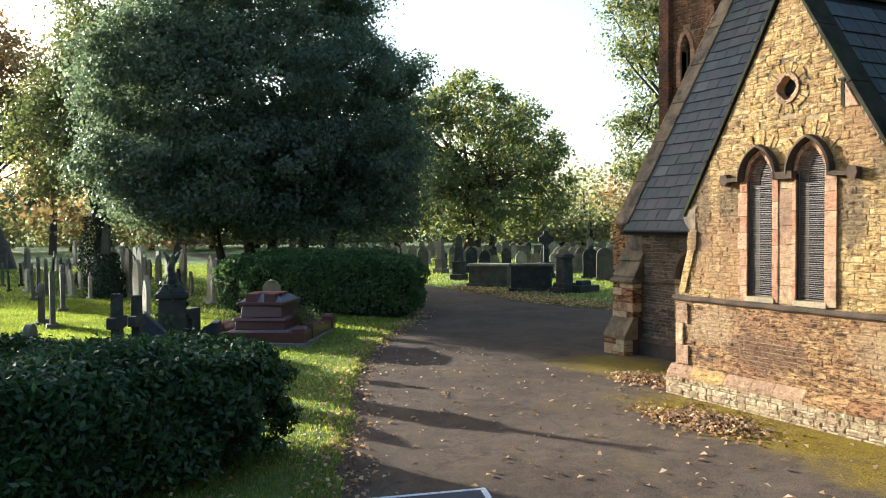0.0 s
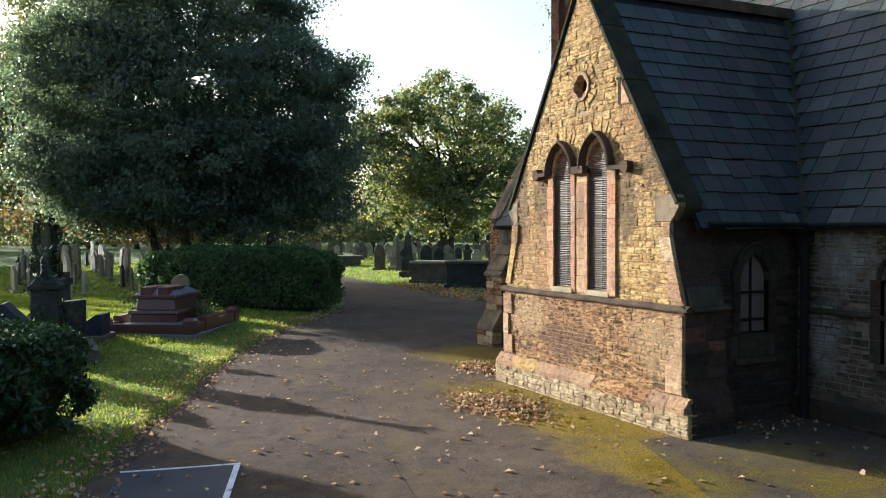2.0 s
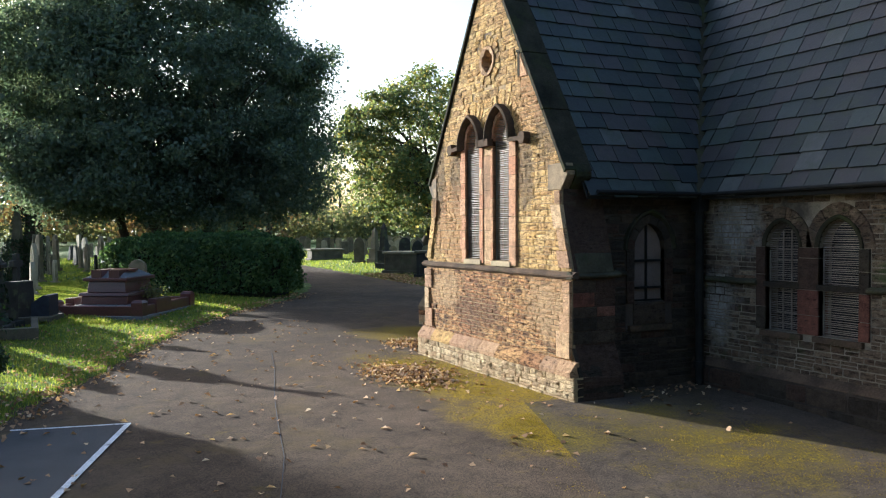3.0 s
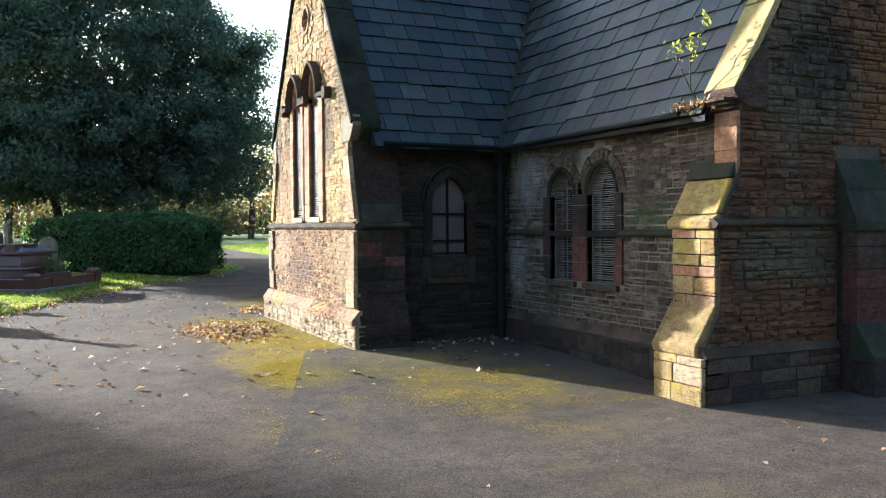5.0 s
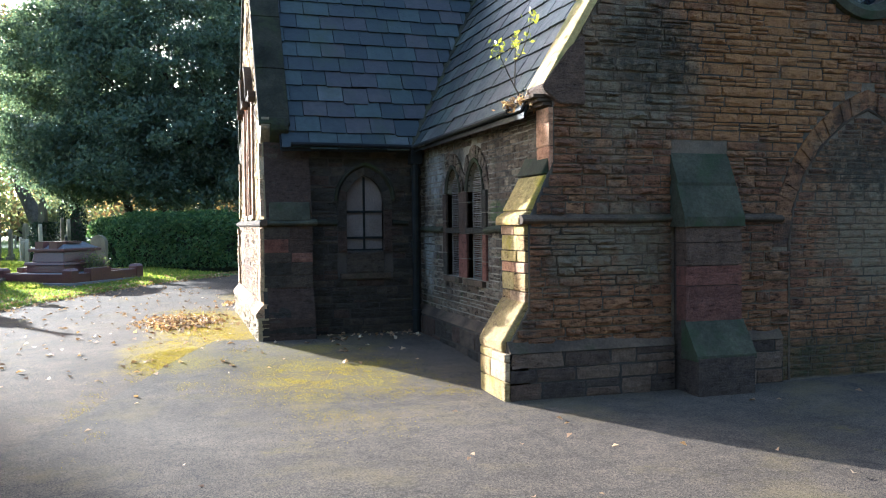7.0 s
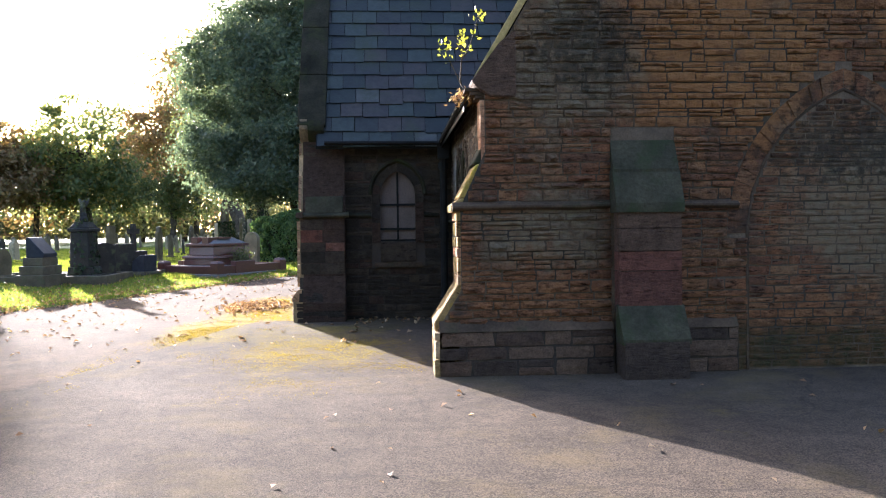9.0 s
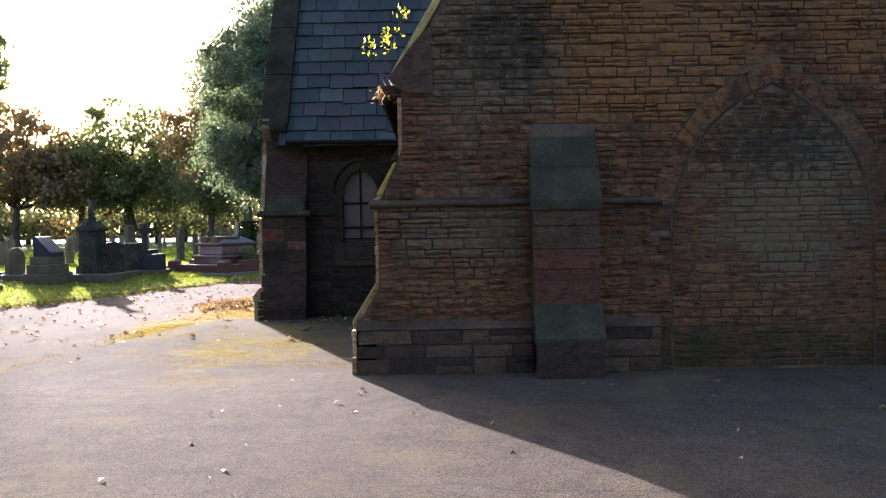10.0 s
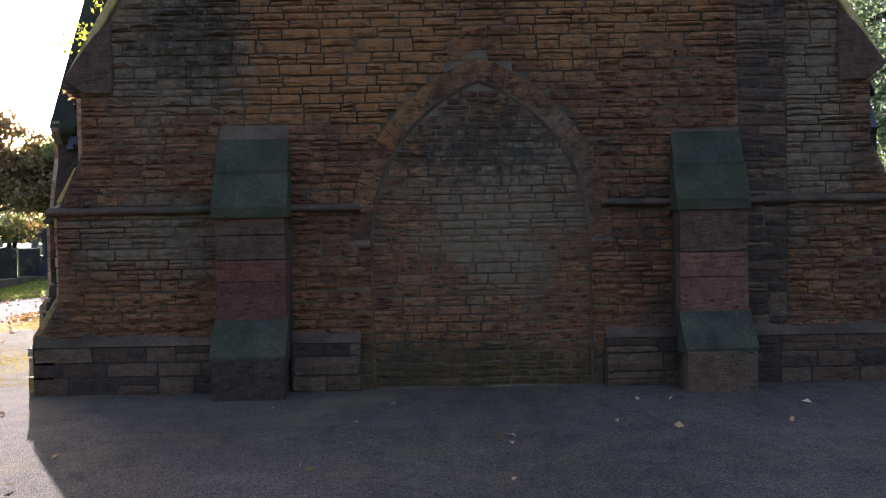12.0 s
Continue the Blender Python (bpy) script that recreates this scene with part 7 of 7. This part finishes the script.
for row in range(11):
    for col in range(5):
        x = 0.4 + col * 1.75 + g.uniform(-0.4, 0.4)
        y = 33.5 + row * 2.7 + g.uniform(-0.7, 0.7)
        if g.random() < 0.8 and math.hypot(x - 3.2, y - 42) > 1.6 and lawn_depth(np.array(x), np.array(y)) > 1.5:
            spots.append((x, y, 97))
for x, y, turn in spots:
    src = protos[g.randrange(8)]
    copy_thing(src, place(x, y, turn + g.uniform(-8, 8), g.uniform(-5, 5), g.uniform(-4, 4)) @ Matrix.Scale(g.uniform(0.66, 0.9), 4))


def ivy(x, y, r, h, n, label):
    """Ivy clinging round an upright thing."""
    ob = thing("ivy", label, "ivy", pose(x, y, gz(x, y)), kind="stuff")
    gi = np.random.default_rng(int(x * 10 + y))
    a = gi.uniform(0, 6.283, n)
    z = gi.random(n) ** 1.4 * h
    rr = r * (1.15 - 0.55 * z / h) * gi.uniform(0.85, 1.2, n)
    c = np.column_stack((np.cos(a) * rr, np.sin(a) * rr, z))
    leaf_cloud("ivy_leaves", c, np.column_stack((np.cos(a), np.sin(a), np.full(n, 0.2))), 0.11, M["ivy"], ob, 0.5, 0.8, 0.15)["kind"] = "stuff"


ivy(2.92, 34.2, 0.62, 1.7, 1800, "dark ivy grown over the foot of the obelisk")
ivy(3.2, 42.0, 0.75, 3.2, 2600, "thick dark ivy round the tree trunk")
ivy(2.6, 16.8, 0.33, 1.6, 420, "thin ivy on the monument's pedestal")

# ---- leaves, grass, the sapling in the gutter ----
def ground_leaves(name, xs, ys, size, label, lift=0.012, tilt=0.5, key="litter"):
    n = len(xs)
    on = lawn_depth(xs, ys) > -0.05
    z = np.where(on, ground_z(xs, ys) + 0.02, base_z(xs, ys)) + lift + nrng.uniform(0, 0.012, n)
    ob = thing(name, label, "fallen leaves", kind="stuff")
    leaf_cloud("leaf_litter", np.column_stack((xs, ys, z)), np.tile((0, 0, 1.0), (n, 1)), size, M[key], ob, tilt, 0.7, 0.2)["kind"] = "stuff"
    return ob


gen = np.random.default_rng(31)
# loose leaves on the drive
xs, ys = np.concatenate((gen.uniform(2.5, 15.5, 70), gen.uniform(3, 11, 620))), np.concatenate((gen.uniform(-4.5, 4.5, 70), gen.uniform(4.0, 17, 620)))
ok = (lawn_depth(xs, ys) < -0.1) & ~((xs > 9.2) & (ys > 5.9)) & ~((xs > 11.0) & (ys > 1.6))
near = ys < 4.2
ground_leaves("scattered_leaves", xs[ok & near], ys[ok & near], 0.055, "a few curled brown leaves on the open asphalt", 0.005, 0.28, "litter")
ground_leaves("scattered_leaves", xs[ok & ~near], ys[ok & ~near], 0.085, "scattered curled brown leaves on the drive", 0.006, 0.28, "litter")
# drift along the grass edge
ys = gen.uniform(4, 24, 1500)
xs = np.interp(ys, LEFT_Y, LEFT_X) + gen.normal(-0.05, 0.25, 1500)
ground_leaves("edge_leaves", xs, ys, 0.075, "brown leaves drifted along the grass edge", 0.01)
xs, ys = gen.uniform(-1, 9, 1500), gen.uniform(7, 21, 1500)
ok = lawn_depth(xs, ys) > 0.1
ground_leaves("lawn_leaves", xs[ok], ys[ok], 0.07, "brown leaves scattered over the lawn", 0.025)
ys = gen.uniform(20.5, 33, 2600)
xs = np.interp(ys, RIGHT_Y, RIGHT_X) + np.abs(gen.normal(0.1, 0.8, 2600)) - 0.1
ground_leaves("verge_leaves", xs, ys, 0.1, "orange leaves banked along the far verge", 0.02)
# swept piles by the gable
for cx, cy, sx, sy, n, h in ((8.3, 8.7, 0.26, 0.46, 900, 0.05), (9.75, 11.7, 0.26, 0.34, 420, 0.05)):
    x, y = gen.normal(cx, sx, n), gen.normal(cy, sy, n)
    r = np.exp(-((x - cx) / sx) ** 2 / 2 - ((y - cy) / sy) ** 2 / 2)
    z = base_z(x, y) + 0.01 + gen.random(n) * h * r
    ob = thing("leaf_pile", "low pile of curled brown leaves at the wall foot", "leaf pile", kind="stuff")
    leaf_cloud("leaf_litter", np.column_stack((x, y, z)), np.tile((0, 0, 1.0), (n, 1)), 0.075, M["litter"], ob, 0.6, 0.75, 0.35)["kind"] = "stuff"
# leaves in the shaded corners by the walls
x = np.concatenate((gen.uniform(10.0, 11.4, 55), gen.uniform(11.2, 18.5, 20)))
y = np.concatenate((gen.normal(6.1, 0.25, 55), gen.uniform(-1.0, 1.5, 20)))
ok = ~((x > 9.3) & (y > 6.35)) & ~((x < 10.1) & (y > 5.9))
ground_leaves("corner_leaves", x[ok], y[ok], 0.065, "pale dead leaves blown against the wall")

# grass blades: short and dense near the drive, coarser far off
def blades(n, x0, x1, y0, y1, d0, d1, tall, w, label):
    xs, ys = gen.uniform(x0, x1, n), gen.uniform(y0, y1, n)
    d = lawn_depth(xs, ys)
    ok = (d > d0) & (d < d1)
    xs, ys, d = xs[ok], ys[ok], d[ok]
    n = len(xs)
    z = ground_z(xs, ys)
    h = gen.uniform(0.4, 1.0, n) * tall * np.where(d < 0.3, 1.3, 1.0)
    a = gen.uniform(0, 6.283, n)
    bx, by = np.cos(a) * w, np.sin(a) * w
    tx, ty = gen.normal(0, tall * 0.35, n), gen.normal(0, tall * 0.35, n)
    v = np.stack((np.column_stack((xs - bx, ys - by, z - 0.01)), np.column_stack((xs + bx, ys + by, z - 0.01)), np.column_stack((xs + tx, ys + ty, z + h))), 1).reshape(-1, 3)
    me = bpy.data.meshes.new("grass_blades")
    me.vertices.add(3 * n)
    me.vertices.foreach_set("co", v.ravel())
    me.loops.add(3 * n)
    me.loops.foreach_set("vertex_index", np.arange(3 * n, dtype=np.int32))
    me.polygons.add(n)
    me.polygons.foreach_set("loop_start", np.arange(0, 3 * n, 3, dtype=np.int32))
    me.update(calc_edges=True)
    me.materials.append(M["blade"])
    tagged(new("grass", me), label, "grass", kind="stuff")


blades(150000, -2, 9.5, 6, 24, -0.08, 6.5, 0.065, 0.009, "short mown grass blades beside the drive")
blades(230000, -9, 5, 18, 33, 0.3, 60, 0.12, 0.014, "mown grass on the sunlit lawn behind the hedge")
blades(150000, -20, 13, 20, 62, 0.3, 60, 0.10, 0.022, "mown grass between the graves")
blades(90000, 16, 44, 20, 66, -0.05, 60, 0.10, 0.024, "mown grass across the drive")

# moss on the drive: tiny upright tufts, thickest at the foot of the gable and along the edge of the shade
M["moss"] = leaf_material("moss_tufts", [(0, (0.14, 0.105, 0.017)), (0.5, (0.21, 0.16, 0.022)), (1, (0.29, 0.22, 0.03))], 0.6, 0.9, 0.05)
MOSS_SPOTS = ((8.75, 7.4, 0.95, 3.3, 0.6), (8.5, 9.6, 0.8, 1.6, 0.8), (9.75, 3.55, 1.25, 1.35, 0.75), (8.2, 5.2, 0.6, 2.0, 0.9), (7.55, 2.6, 0.25, 1.6, 0.5), (10.55, 2.75, 0.8, 0.55, 0.7), (9.6, 1.7, 0.7, 0.9, 0.35), (10.1, 12.9, 1.0, 1.4, 0.8))


def moss_density(x, y):
    best = np.zeros_like(x)
    for cx, cy, rx, ry, k in MOSS_SPOTS:
        best = np.maximum(best, k * np.clip(1.25 - 1.15 * np.hypot((x - cx) / rx, (y - cy) / ry), 0, 1))
    # bare along the relaid asphalt's edge
    seam = x - (8.74 + 0.351 * (y - 6.25))
    best = np.where((y < 6.25) & (seam > 0.0) & (seam < 0.5 + 0.12 * wobble(x, y, 4.0)), best * 0.15, best)
    rough = 0.5 + 0.4 * wobble(x, y, 2.3, 0.3) + 0.4 * wobble(x, y, 6.7, 1.9) + 0.4 * wobble(x + 0.1 * y, y, 17.0, 0.7) + 0.4 * wobble(x - 0.2 * y, y, 47.0, 2.7)
    return best ** 1.5 * np.clip(rough, 0.06, 1.0) * 0.8


n = 900000
xs, ys = gen.uniform(7.3, 11.3, n), gen.uniform(0.6, 14.5, n)
ok = (gen.random(n) < moss_density(xs, ys)) & ~((xs > 9.26) & (ys > 5.98)) & ~((xs > 11.05) & (ys > 2.0))
xs, ys = xs[ok], ys[ok]
n = len(xs)
z = base_z(xs, ys) + 0.004 * wobble(xs, ys, 1.1) + 0.004
tuft = gen.uniform(0.004, 0.011, n)
a = gen.uniform(0, 6.283, n)
wd = gen.uniform(0.002, 0.0042, n)
bx, by = np.cos(a) * wd, np.sin(a) * wd
v = np.stack((np.column_stack((xs - bx, ys - by, z)), np.column_stack((xs + bx, ys + by, z)), np.column_stack((xs + gen.normal(0, 0.005, n), ys + gen.normal(0, 0.005, n), z + tuft))), 1).reshape(-1, 3)
me = bpy.data.meshes.new("moss_tufts")
me.vertices.add(3 * n)
me.vertices.foreach_set("co", v.ravel())
me.loops.add(3 * n)
me.loops.foreach_set("vertex_index", np.arange(3 * n, dtype=np.int32))
me.polygons.add(n)
me.polygons.foreach_set("loop_start", np.arange(0, 3 * n, 3, dtype=np.int32))
me.update(calc_edges=True)
me.materials.append(M["moss"])
tagged(new("moss", me), "yellow-green moss growing over the asphalt by the walls", "moss", kind="stuff")

# sapling rooted in the gutter behind the kneeler
sp = thing("sapling", "thin sapling with yellow-green leaves growing from the gutter", "sapling", pose(11.47, 2.42, 2.78))
bm = bmesh.new()
tufts = []
for pts in (((0, 0, 0), (-0.06, 0.05, 0.14), (-0.12, 0.08, 0.28), (-0.19, 0.08, 0.42), (-0.20, 0.08, 0.52)),
            ((-0.06, 0.05, 0.14), (-0.05, 0.07, 0.26), (-0.04, 0.08, 0.38), (-0.04, 0.08, 0.48), (-0.03, 0.08, 0.58)),
            ((-0.04, 0.08, 0.38), (0.02, 0.08, 0.46), (0.06, 0.08, 0.56), (0.10, 0.08, 0.68), (0.13, 0.08, 0.82))):
    limb(bm, pts, [0.009, 0.007, 0.006, 0.004, 0.002], 5)
    tufts += [pts[3], pts[4], pts[4]]
part("stem", bm, M["bark"], sp)
tufts = np.array(tufts)
c = tufts[gen.integers(0, len(tufts), 85)] + gen.normal(size=(85, 3)) * (0.035, 0.035, 0.05)
leaf_cloud("foliage", c, None, 0.055, M["sapling"], sp, 1.0, 0.5, 0.1)["kind"] = "stuff"
c = np.column_stack((gen.normal(11.46, 0.06, 160), gen.uniform(2.2, 2.75, 160), gen.normal(2.76, 0.03, 160)))
rt = thing("gutter_roots", "dry roots and dead leaves caught in the gutter end", "plant debris", kind="stuff")
leaf_cloud("litter", c, None, 0.07, M["litter"], rt, 1.0, 0.35, 0.2)["kind"] = "stuff"

# ---- laid last: slates and stones ----
finish_slates()
finish_stones()
